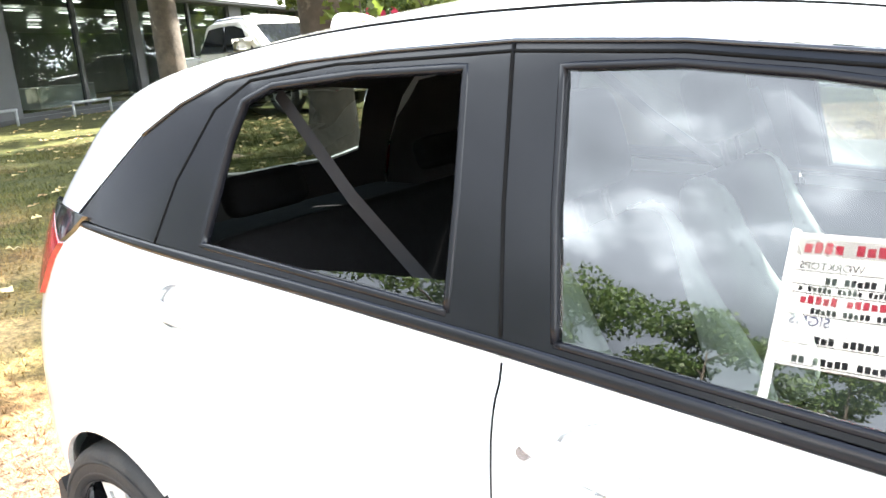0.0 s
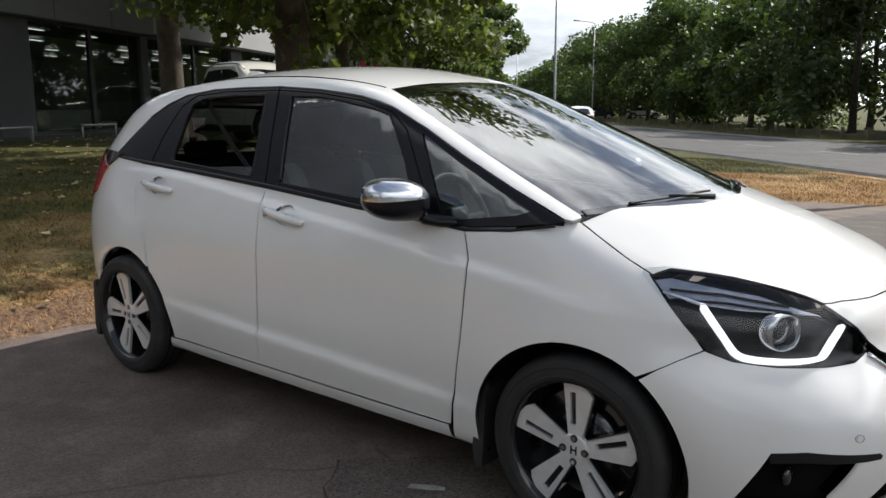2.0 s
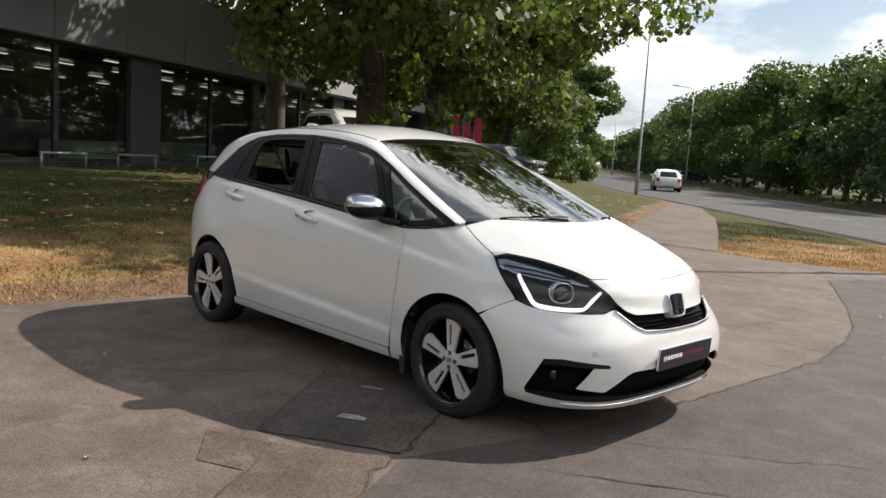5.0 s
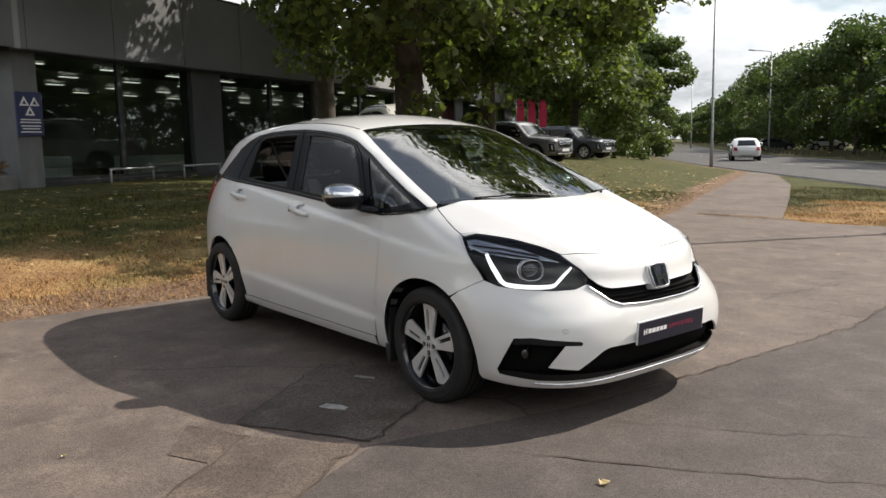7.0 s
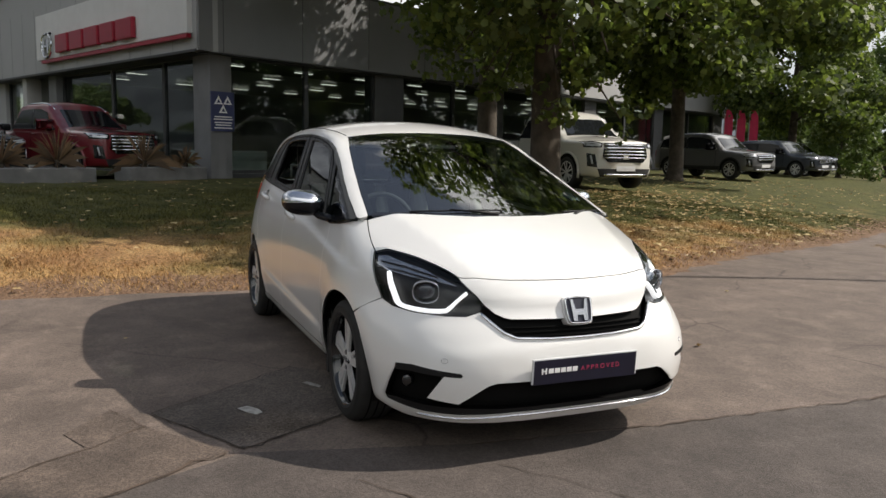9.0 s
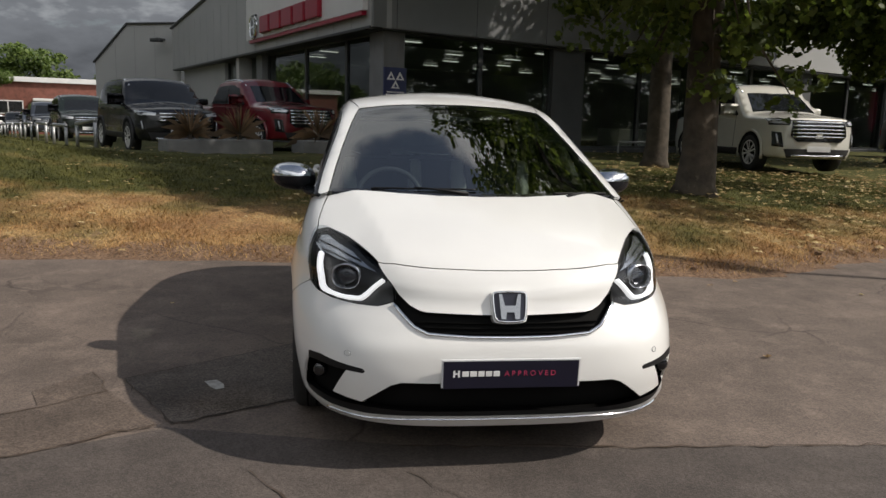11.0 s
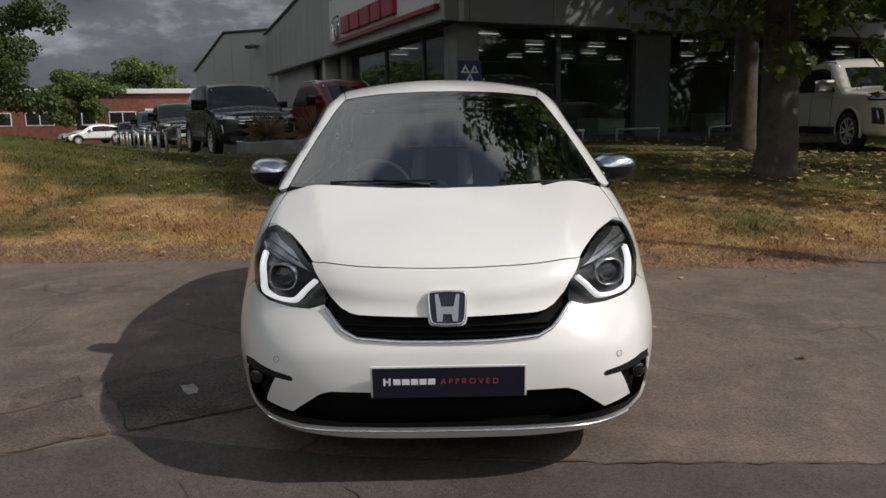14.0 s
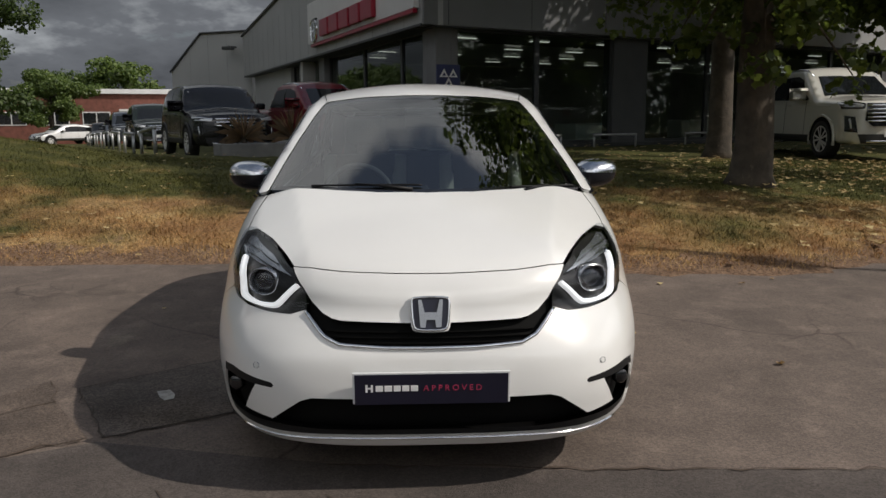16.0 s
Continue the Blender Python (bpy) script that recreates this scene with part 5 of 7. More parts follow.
sheet("tarmac_patch", M_TARMAC_DARK, Q((-.97, -.90), (-.36, -1.73), (.262, -1.37), (-.06, -.80), (-.6, -.55)), .4, .010, "coarse tarmac infill of a sunk chamber lid beside the front wheel", "tarmac patch")

def seam(pts, w, seed, mat=M_GAP, label="cracked tarmac seam filled with dirt"):
    line = wobble(pts, .012, .07, seed)
    r = np.random.default_rng(seed + 50)
    vs, fs = [], []
    for i, p in enumerate(line):
        a, b = np.array(line[max(i - 1, 0)]), np.array(line[min(i + 1, len(line) - 1)])
        t = (b - a) / max(1e-6, np.linalg.norm(b - a))
        k = w * r.uniform(.12, .6) / 2
        for s in (-1, 1):
            q = np.array(p) + s * k * np.array([-t[1], t[0]])
            vs.append((*q, float(base(*q)) + .011))
    fs = [(2 * i, 2 * i + 1, 2 * i + 3, 2 * i + 2) for i in range(len(line) - 1)]
    tagged(mesh_ob("tarmac_seam", vs, fs, mat, smooth=False), label, "seam", "tarmac seams", "structure")


M_SEAM = pbr("seam_dirt", (.062, .048, .038), .95, 0, .4, 9, bump=.5)
M_RUST = pbr("seam_earth", (.080, .056, .041), .95, 0, .4, 9, bump=.5)
seam([(-.97, -.90), (-.36, -1.73)], .02, 1, M_SEAM)
seam([(-.36, -1.73), (.262, -1.37)], .02, 2, M_SEAM)
seam([(.262, -1.37), (-.06, -.80)], .03, 3, M_SEAM)
seam([(-.49, -1.92), (-.17, -1.757)], .014, 4, M_RUST)
seam([(-.17, -1.757), (.01, -2.0), (.213, -2.28), (1.1, -4.1)], .02, 5, M_RUST)
seam([(.28, -1.46), (.54, -1.90), (1.3, -3.4)], .035, 6, M_RUST)
seam([(.55, -.4), (.66, .6), (.67, 1.1), (.70, 1.67), (.74, 2.3), (.62, 3.2), (.5, 3.85)], .03, 8, M_RUST)
seam([(.5, 3.85), (.03, 5.1), (-1.05, 7.65)], .02, 11, M_SEAM)
seam([(.81, -.37), (1.27, -.06), (1.76, .34), (2.6, 1.4)], .014, 9, M_SEAM)
seam([(.75, -.98), (1.17, -.74), (1.95, -.14), (3.0, .5)], .02, 10, M_RUST)
# worn paint flakes
for x, y, w, d, a in ((-.232, -1.257, .12, .055, 28), (-.56, -.86, .11, .03, 28)):
    bm = bmesh.new()
    pts = [(-w, -d), (w * .3, -d * 1.1), (w, -d * .8), (w * .95, d * .5), (w * .2, d), (-w * .9, d * .8)]
    c, s = math.cos(radians(a)), math.sin(radians(a))
    vs = [bm.verts.new((x + (px * c - py * s) * .62, y + (px * s + py * c) * .62, .016)) for px, py in pts]
    bm.faces.new(vs)
    tagged(part("paint_flake", bm, M_PAINT_OLD), "worn flake of pale paint on dark tarmac", "road marking", kind="structure")

# ---------------------------------------------------------------- trees


def leaf_cloud(name, centres, radii, count, size, mat, parent, seed, drop=.5, five=False):
    """Many small bent leaves round branch ends."""
    r = np.random.default_rng(seed)
    centres, radii = np.array(centres), np.array(radii)
    wgt = radii ** 2 / (radii ** 2).sum()
    pick = r.choice(len(centres), count, p=wgt)
    d = r.normal(size=(count, 3))
    d /= np.linalg.norm(d, axis=1)[:, None]
    rad = radii[pick] * r.uniform(.35, 1.0, count) ** .5
    pos = centres[pick] + d * rad[:, None] * np.array([1, 1, .72])
    out = d * .7 + r.normal(0, .6, (count, 3)) + np.array([0, 0, .35])
    out /= np.linalg.norm(out, axis=1)[:, None]
    t = np.cross(out, r.normal(size=(count, 3)))
    t /= np.maximum(np.linalg.norm(t, axis=1), 1e-6)[:, None]
    b = np.cross(out, t)
    s = size * r.uniform(.6, 1.35, count)[:, None]
    sag = out * s * -.28
    if five:                                     # lobed leaf
        ring = [(-.1, 0), (.14, .52), (.48, .27), (.66, .58), (1.15, 0), (.66, -.58), (.48, -.27), (.14, -.52)]
    else:
        ring = [(0, 0), (.35, .42), (1.05, 0), (.35, -.42)]
    k = len(ring)
    v = np.stack([pos + t * s * (u - .5) + b * s * w + sag * (abs(u - .5) * 1.3) for u, w in ring], 1).reshape(-1, 3)
    base_i = np.arange(count)[:, None] * k
    f = base_i + np.arange(k)[None]
    me = bpy.data.meshes.new(name)
    me.vertices.add(len(v))
    me.vertices.foreach_set("co", v.ravel())
    me.loops.add(count * k)
    me.loops.foreach_set("vertex_index", f.ravel().astype(np.int32))
    me.polygons.add(count)
    me.polygons.foreach_set("loop_start", (np.arange(count) * k).astype(np.int32))
    me.polygons.foreach_set("loop_total", np.full(count, k, np.int32))
    me.materials.append(mat)
    me.update(calc_edges=True)
    ob = new(name, me)
    ob.parent = parent
    return ob


M_BARK = pbr("grey_brown_bark", (.092, .074, .056), .9, 0, color2=(.046, .037, .028), scale=5, bump=1.0, bump_scale=16, wear=((.19, .165, .125), 3, .60, .70))
M_LEAF = leafy("plane_leaves", (.140, .180, .044), (.036, .058, .015), .50)
M_LEAF2 = leafy("belt_leaves", (.100, .142, .036), (.034, .062, .016), .36)
# Darker leaf tone for the nearest belt trees and one yard tree.
M_LEAF4 = leafy("dark_leaves", (.085, .125, .034), (.024, .044, .012), .34)
M_LEAF3 = leafy("light_leaves", (.14, .19, .05), (.06, .10, .025), .35)


def tree(x, y, high, spread_r, trunk_r, clear, leaves, size, seed, mat, label, name="tree", five=False, lean=(0, 0), clump=1.0, group="", low=0.0, boughs=9, top=0, hang=(), bare=None, dome=None):
    r = random.Random(seed)
    z0 = h(x, y)
    tr = thing(name, pose(x, y, z0 - .05), label, "tree", group)
    bm = bmesh.new()
    top = Vector((lean[0], lean[1], high * .80))
    trunk_pts = [Vector((0, 0, 0)), Vector((.02, .0, .18)), Vector((.03, .02, .6))] + [Vector((lean[0] * t + r.uniform(-.12, .12) * t, lean[1] * t + r.uniform(-.12, .12) * t, high * .80 * t)) for t in (.25, .42, .6, .8, 1)]
    rad = [trunk_r * 1.5, trunk_r * 1.15, trunk_r, trunk_r * .9, trunk_r * .75, trunk_r * .55, trunk_r * .32, trunk_r * .12]
    tube(bm, trunk_pts, rad, 12)
    ends, rads = [], []
    if dome:                                     # a low rounded crown, higher away from the forecourt, cut to fit the windscreen reflection the camera sees: (top, fall with distance, rise, side reach)
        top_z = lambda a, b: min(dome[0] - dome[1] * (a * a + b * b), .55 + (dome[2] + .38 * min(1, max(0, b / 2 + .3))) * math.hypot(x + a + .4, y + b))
    for i in range(boughs):
        t = .0 + (i + .5) / boughs
        z = clear + (high * .78 - clear) * t
        a = i * 2.4 + r.uniform(-.4, .4)
        reach = spread_r * (1 - .50 * max(0, t - .25) ** 1.1) * r.uniform(.75, 1.08) * (.78 + .22 * min(1, t * 4)) if not top else spread_r * r.uniform(.88, 1.05) * (.66 + .34 * min(1, t * 2.4)) * (1 - .75 * max(0, t - .55))
        p0 = Vector((lean[0] * z / high, lean[1] * z / high, z))
        droop = low if t < .4 else 0
        p1 = p0 + Vector((math.cos(a) * reach * .5, math.sin(a) * reach * .5, reach * .20))
        p2 = p0 + Vector((math.cos(a) * reach, math.sin(a) * reach, reach * .20 - droop))
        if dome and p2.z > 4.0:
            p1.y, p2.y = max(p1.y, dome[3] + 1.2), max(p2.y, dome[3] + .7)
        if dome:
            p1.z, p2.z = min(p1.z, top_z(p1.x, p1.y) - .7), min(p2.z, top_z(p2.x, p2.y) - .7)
        tube(bm, [p0, (p0 + p1) / 2 + Vector((0, 0, .1)), p1, p2], [trunk_r * .34, trunk_r * .25, trunk_r * .16, trunk_r * .04], 6)
        for q, k in ((p1, .40), (p2, .34), ((p1 + p2) / 2, .38)):
            for _ in range(3):
                c = q + Vector((r.uniform(-1, 1), r.uniform(-1, 1), r.uniform(-.5, .7))) * spread_r * .20
                ends.append(tuple(c))
                rads.append(spread_r * k * r.uniform(.5, 1.0) * .62 * clump)
    for _ in range(6):
        c = top + Vector((r.uniform(-1, 1) * spread_r * .35, r.uniform(-1, 1) * spread_r * .35, r.uniform(-.6, .8)))
        ends.append(tuple(c))
        rads.append(spread_r * .26 * clump)
    if bare:                                     # drops clumps so that the crown's outline fits the camera's view
        kept = [i for i, (c, q) in enumerate(zip(ends, rads)) if c[2] - .6 * q > bare[2] and c[0] * bare[0] + c[1] * bare[1] + .6 * q < min(bare[3] + (c[2] - 2.5) * .85, bare[4]) and c[0] + .6 * q < bare[4] + 1]
        ends, rads = [ends[i] for i in kept], [rads[i] for i in kept]
    for dx, dy, dz, cr in hang:                  # low boughs that hang over the bank
        q = Vector((dx, dy, dz))
        p0 = Vector((dx * .1, dy * .1, dz + 1.1))
        tube(bm, [p0, (p0 + q) / 2 + Vector((0, 0, .25)), q], [.035, .022, .008], 5)
        for _ in range(3):
            ends.append(tuple(q + Vector((r.uniform(-.4, .4), r.uniform(-.4, .4), r.uniform(-.25, .35)))))
            rads.append(cr * r.uniform(.7, 1.0))
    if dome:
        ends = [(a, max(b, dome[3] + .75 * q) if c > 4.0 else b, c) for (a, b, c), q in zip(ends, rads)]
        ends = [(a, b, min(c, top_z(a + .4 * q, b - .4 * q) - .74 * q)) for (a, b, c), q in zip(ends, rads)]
    part("trunk", bm, M_BARK, tr, smooth=True)
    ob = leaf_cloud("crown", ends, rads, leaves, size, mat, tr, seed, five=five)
    tagged(ob, kind="stuff")
    return tr


PLANE = "broad plane tree in full leaf on the grass bank"
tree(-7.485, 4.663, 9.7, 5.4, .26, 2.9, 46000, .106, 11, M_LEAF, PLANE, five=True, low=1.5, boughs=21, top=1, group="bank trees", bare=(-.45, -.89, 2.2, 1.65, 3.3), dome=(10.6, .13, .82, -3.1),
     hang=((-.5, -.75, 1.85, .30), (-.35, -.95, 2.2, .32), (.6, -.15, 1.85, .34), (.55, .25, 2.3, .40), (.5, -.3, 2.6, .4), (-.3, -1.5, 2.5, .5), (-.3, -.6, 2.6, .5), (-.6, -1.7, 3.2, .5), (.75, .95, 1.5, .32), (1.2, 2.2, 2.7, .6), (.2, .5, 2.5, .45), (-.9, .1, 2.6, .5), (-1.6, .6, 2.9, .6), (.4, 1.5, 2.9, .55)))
tree(-17.75, 15.8, 12.4, 5.4, .25, 3.3, 50000, .175, 12, M_LEAF, PLANE, five=True, low=.9, boughs=17, clump=1.12, group="bank trees")
tree(-12.94, 6.294, 13.4, 6.0, .24, 4.6, 42000, .19, 13, M_LEAF, "tall plane tree with a bare trunk beside the showroom", low=.3, boughs=15, group="bank trees")
tree(-28.0, 32.0, 11.0, 4.8, .24, 2.6, 30000, .22, 14, M_LEAF, PLANE, low=1.0, boughs=13, clump=1.25, group="bank trees")
tree(-30, 38, 6.6, 2.7, .14, 1.0, 18000, .17, 15, M_LEAF3, "pale green roadside tree with hanging boughs", low=1.2, boughs=13, clump=1.3, group="bank trees")
tree(-40, 55, 12.0, 3.5, .24, 1.2, 20000, .28, 16, M_LEAF3, "roadside tree in summer leaf", low=1.2, boughs=14, clump=1.4, group="bank trees")
BELT_L = "tall dense tree of the roadside belt"
rb = random.Random(21)
for i in range(46):
    s = 58 + i * 5.2 + .05 * i * i
    line = np.array(offset(r_np, -11.5 - 2.5 * rb.random() - (0 if i % 2 else 6)))
    cum = np.r_[0, np.cumsum(np.hypot(*np.diff(line, axis=0).T))]
    x, y = float(np.interp(s, cum, line[:, 0])), float(np.interp(s, cum, line[:, 1]))
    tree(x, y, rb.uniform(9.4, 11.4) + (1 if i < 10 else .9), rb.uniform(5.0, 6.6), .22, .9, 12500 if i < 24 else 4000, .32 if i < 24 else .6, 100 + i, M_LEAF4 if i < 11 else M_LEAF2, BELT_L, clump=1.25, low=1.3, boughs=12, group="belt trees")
for i in range(18):
    s = 152 + i * 8 + .35 * i * i
    line = np.array(offset(r_np, 11 + 3 * rb.random() + (3 if i % 2 else 0)))
    cum = np.r_[0, np.cumsum(np.hypot(*np.diff(line, axis=0).T))]
    x, y = float(np.interp(s, cum, line[:, 0])), float(np.interp(s, cum, line[:, 1]))
    tree(x, y, rb.uniform(7, 9.5), rb.uniform(3.6, 4.6), .2, 1.4, 3200, .6, 500 + i, M_LEAF3 if i in (0, 3) else M_LEAF2, "roadside tree on the showroom side", clump=1.25, low=.8, boughs=11, group="roadside trees")
# woodland and hedge trees all round behind the camera and beyond the buildings
for i in range(16):
    a = radians(226 + i * 10)
    d = rb.uniform(40, 48) if i > 3 else rb.uniform(42, 46)
    tree(2 + d * math.cos(a), -4 + d * math.sin(a), rb.uniform(12.5, 16) if i > 3 else rb.uniform(14, 15.5), rb.uniform(4.5, 6), .22, 1.0, 10000, .27, 200 + i, M_LEAF2, "leafy boundary tree behind the forecourt", clump=1.25, low=.6, boughs=10, group="boundary trees") if not (200 < math.degrees(a) % 360 < 222) else None
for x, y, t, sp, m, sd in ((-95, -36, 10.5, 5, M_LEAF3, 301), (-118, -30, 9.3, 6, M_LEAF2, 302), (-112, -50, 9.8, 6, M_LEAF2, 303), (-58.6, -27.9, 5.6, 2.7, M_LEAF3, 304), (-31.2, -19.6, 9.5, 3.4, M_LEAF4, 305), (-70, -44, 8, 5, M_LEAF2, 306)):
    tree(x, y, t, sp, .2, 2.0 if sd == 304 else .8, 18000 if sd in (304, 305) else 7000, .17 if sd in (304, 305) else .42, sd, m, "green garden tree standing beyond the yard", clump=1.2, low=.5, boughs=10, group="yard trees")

# ---------------------------------------------------------------- the showroom
C1 = Vector((-16.26, .48, 0))
D1 = Vector((-.458, .889, 0)).normalized()
D2 = Vector((-.932, -.362, 0)).normalized()
C2 = Vector((-15.83, .25, 0))
# local x runs along the wall, local y points into the building
F1 = Matrix.Translation(C1) @ Matrix(((D1.x, -D1.y, 0), (D1.y, D1.x, 0), (0, 0, 1))).to_4x4()
F2 = Matrix.Translation(C2) @ Matrix(((D2.x, D2.y, 0), (D2.y, -D2.x, 0), (0, 0, 1))).to_4x4()
M_CLAD = pbr("grey_metal_cladding", (.20, .205, .212), .42, .3, .08, .5, bump=.05, bump_scale=30)
M_CLAD2 = pbr("pale_grey_cladding", (.38, .385, .39), .5, .1, .06, .5, bump=.05, bump_scale=30)
M_CLADJOINT = pbr("cladding_joint_grey", (.26, .265, .27), .6, .1, .1, 2)
# Column and pillar greys are lowered to stand in for shade at the wall.
M_COLUMN = pbr("grey_render", (.18, .184, .19), .7, 0, .1, 2, bump=.1)
M_PILLAR = pbr("shade_toned_pillar", (.085, .088, .092), .6, .1, .1, 2, bump=.05)
M_FRAME = pbr("dark_window_frame", (.055, .058, .062), .45, .3, .1, 6)
M_BOARD = pbr("white_sign_board", (.68, .68, .68), .45, 0, .05, 2)
M_BRICK = pbr("red_brick_wall", (.17, .062, .045), .85, 0, .25, 3, bump=.3)
M_FLOOR_IN = pbr("pale_showroom_floor", (.46, .46, .45), .3, 0, .1, 2)
M_DARK_IN = pbr("dim_inner_wall", (.42, .42, .41), .8, 0, .2, 1)
M_LIGHT = pbr("ceiling_light_panel", (1, .98, .93), .5, 0, .01, 2, emit=1.0)
ZF, ZT = 3.52, 5.50

show = thing("showroom_building", pose(0, 0, 0), "low grey showroom with glazed walls under a deep metal fascia", "building")


def wallbox(name, mat, F, lo, hi, parent=None, bevel=.01, label=""):
    bm = bmesh.new()
    box(bm, lo, hi, bevel, 1)
    bmesh.ops.transform(bm, matrix=F, verts=bm.verts)
    bmesh.ops.recalc_face_normals(bm, faces=bm.faces)
    return part(name, bm, mat, parent or show, label)


wallbox("fascia", M_CLAD, F1, (-.47, -.28, ZF), (12.2, .02, ZT))
for i in range(5):
    wallbox("fascia_joint", M_FRAME, F1, (.2 + 2.45 * i, -.284, ZF + .02), (.215 + 2.45 * i, -.27, ZT - .02), bevel=0)
wallbox("fascia_cap", M_FRAME, F1, (-.45, -.32, ZT), (34.0, .10, ZT + .06))
wallbox("fascia", M_CLAD2, F1, (12.2, -.22, ZF + .05), (34, .5, ZT))
wallbox("fascia_soffit", M_FRAME, F1, (-.2, -.25, ZF - .03), (34, 3, ZF), bevel=0)
wallbox("fascia_soffit", M_FRAME, F2, (.5, -.06, ZF - .035), (25.4, 1.5, ZF - .005), bevel=0)
wallbox("corner_column", M_COLUMN, F1, (0, 0, .1), (.62, .5, ZF))
wallbox("corner_column", M_COLUMN, F2, (.34, .36, .1), (1.15, .8, ZF))
for a, b in ((5.72, 6.98), (11.95, 12.35), (18.2, 19.2), (25, 26), (32.6, 34)):
    wallbox("pillar", M_PILLAR, F1, (a, .06, .0), (b, .5, ZF))
wallbox("plinth", M_FRAME, F1, (.62, .05, 0), (33, .35, .62))


def glazing(F, spans, zb, zt):
    for a, b in spans:
        bm = bmesh.new()
        box(bm, (a, .12, zb), (a + .07, .22, zt))
        box(bm, (b - .07, .12, zb), (b, .22, zt))
        box(bm, (a + .07, .125, zb), (b - .07, .215, zb + .08))
        box(bm, (a + .07, .125, zt - .07), (b - .07, .215, zt))
        bmesh.ops.transform(bm, matrix=F, verts=bm.verts)
        bmesh.ops.recalc_face_normals(bm, faces=bm.faces)
        fr = part("window", bm, M_FRAME, show)
        bm = bmesh.new()
        box(bm, (a + .06, .165, zb + .07), (b - .06, .175, zt - .06))
        bmesh.ops.transform(bm, matrix=F, verts=bm.verts)
        bmesh.ops.recalc_face_normals(bm, faces=bm.faces)
        part("pane", bm, M_SHOW, fr)


glazing(F1, ((.62, 3.13), (3.13, 5.72), (6.98, 9.52), (9.52, 11.95), (12.35, 15.4), (15.4, 18.2), (19.2, 22), (22, 25), (26, 29.3), (29.3, 32.6)), .62, ZF)
FG = F2 @ pose(0, .38, 0)
glazing(FG, ((1.15, 3.1), (3.1, 6.5), (6.5, 10.6), (11.3, 13.8), (13.8, 16.4)), .45, ZF)
wallbox("pillar", M_COLUMN, FG, (10.6, -.1, .2), (11.3, .5, ZF))
wallbox("side_wall", M_CLAD2, FG, (16.4, -.02, 0), (25.0, .5, ZF))
# the metal-clad end wall under a low-pitched roof, and the workshop end that stands out beyond it
bm = bmesh.new()
slab(bm, [(.03, ZF), (25.5, ZF), (25.5, 5.62), (9.0, 6.75), (.03, 6.2)], -.10, .45)
bmesh.ops.transform(bm, matrix=F2, verts=bm.verts)
bmesh.ops.recalc_face_normals(bm, faces=bm.faces)
part("end_wall", bm, M_CLAD2, show, "pale grey metal-clad end wall")
for i in range(1, 21):
    wallbox("cladding_joint", M_CLADJOINT, F2, (1.25 * i, -.106, ZF + .03), (1.25 * i + .014, -.095, 5.6), bevel=0)
for a, za, b, zb_ in ((25.6, 5.64, 9.0, 6.80), (9.0, 6.80, -.05, 6.25)):
    bm = bmesh.new()
    tube(bm, [F2 @ Vector((a, -.14, za)), F2 @ Vector((b, -.14, zb_))], .07, 6)
    part("gutter", bm, M_FRAME, show)
wallbox("fascia_trim", M_FRAME, F2, (.04, -.13, ZF - .03), (25.5, -.095, ZF + .03), bevel=0)
WP = Vector((-39.9, -9.0, 0))
WD = Vector((-.42, -.907, 0)).normalized()
FW3 = Matrix.Translation(WP) @ Matrix(((WD.x, WD.y, 0), (WD.y, -WD.x, 0), (0, 0, 1))).to_4x4()
bm = bmesh.new()
slab(bm, [(-.3, 0), (5.1, 0), (5.1, 3.95), (2.93, 5.9), (-.3, 5.9)], 0, 14)
bmesh.ops.transform(bm, matrix=FW3, verts=bm.verts)
bmesh.ops.recalc_face_normals(bm, faces=bm.faces)
part("workshop_wall", bm, M_CLAD2, show, "grey clad workshop end with a cut-off gable")
for a, za, b, zb_ in ((5.15, 3.92, 2.93, 5.93), (2.93, 5.93, -.1, 5.93)):
    bm = bmesh.new()
    tube(bm, [FW3 @ Vector((a, -.06, za)), FW3 @ Vector((b, -.06, zb_))], .06, 6)
    part("gutter", bm, M_FRAME, show)
for i in range(1, 4):
    wallbox("cladding_joint", M_CLADJOINT, FW3, (1.25 * i, -.008, .3), (1.25 * i + .014, .01, 5.8 if i < 3 else 4.9), bevel=0)
# interior
inner = [C1 + D1 * .3 + D2 * .3, C1 + D1 * 33.5, C1 + D1 * 33.5 + D2 * 13, C1 + D2 * 24.5]
bm = bmesh.new()
for z, rev in ((.40, 0), (ZF + .02, 1)):
    vs = [bm.verts.new((p.x, p.y, z)) for p in (inner if not rev else inner[::-1])]
    bm.faces.new(vs)
part("showroom_floor", bm, [M_FLOOR_IN], show)
wallbox("back_wall", M_DARK_IN, F1, (1, 12.5, .3), (33.5, 12.8, ZF), bevel=0)
wallbox("end_wall", M_DARK_IN, F1, (33.3, .3, .3), (33.6, 12.8, ZF), bevel=0)
bm = bmesh.new()
roof_pts = [C1 + D1 * .2, C1 + D1 * 34, C1 + D1 * 34 + D2 * 14, C1 + D2 * 25]
for z in (ZT - .6,):
    bm.faces.new([bm.verts.new((p.x, p.y, z)) for p in roof_pts])
part("flat_roof", bm, M_FRAME, show)
for i in range(13):
    for j in range(4):
        bm = bmesh.new()
        a, d = 1.5 + 2.45 * i + (.8 if j % 2 else 0), 1.5 + 2.5 * j
        box(bm, (a, d, ZF - .07), (a + .62, d + .13, ZF - .055))
        bmesh.ops.transform(bm, matrix=F1, verts=bm.verts)
        part("ceiling_light", bm, M_LIGHT, show)
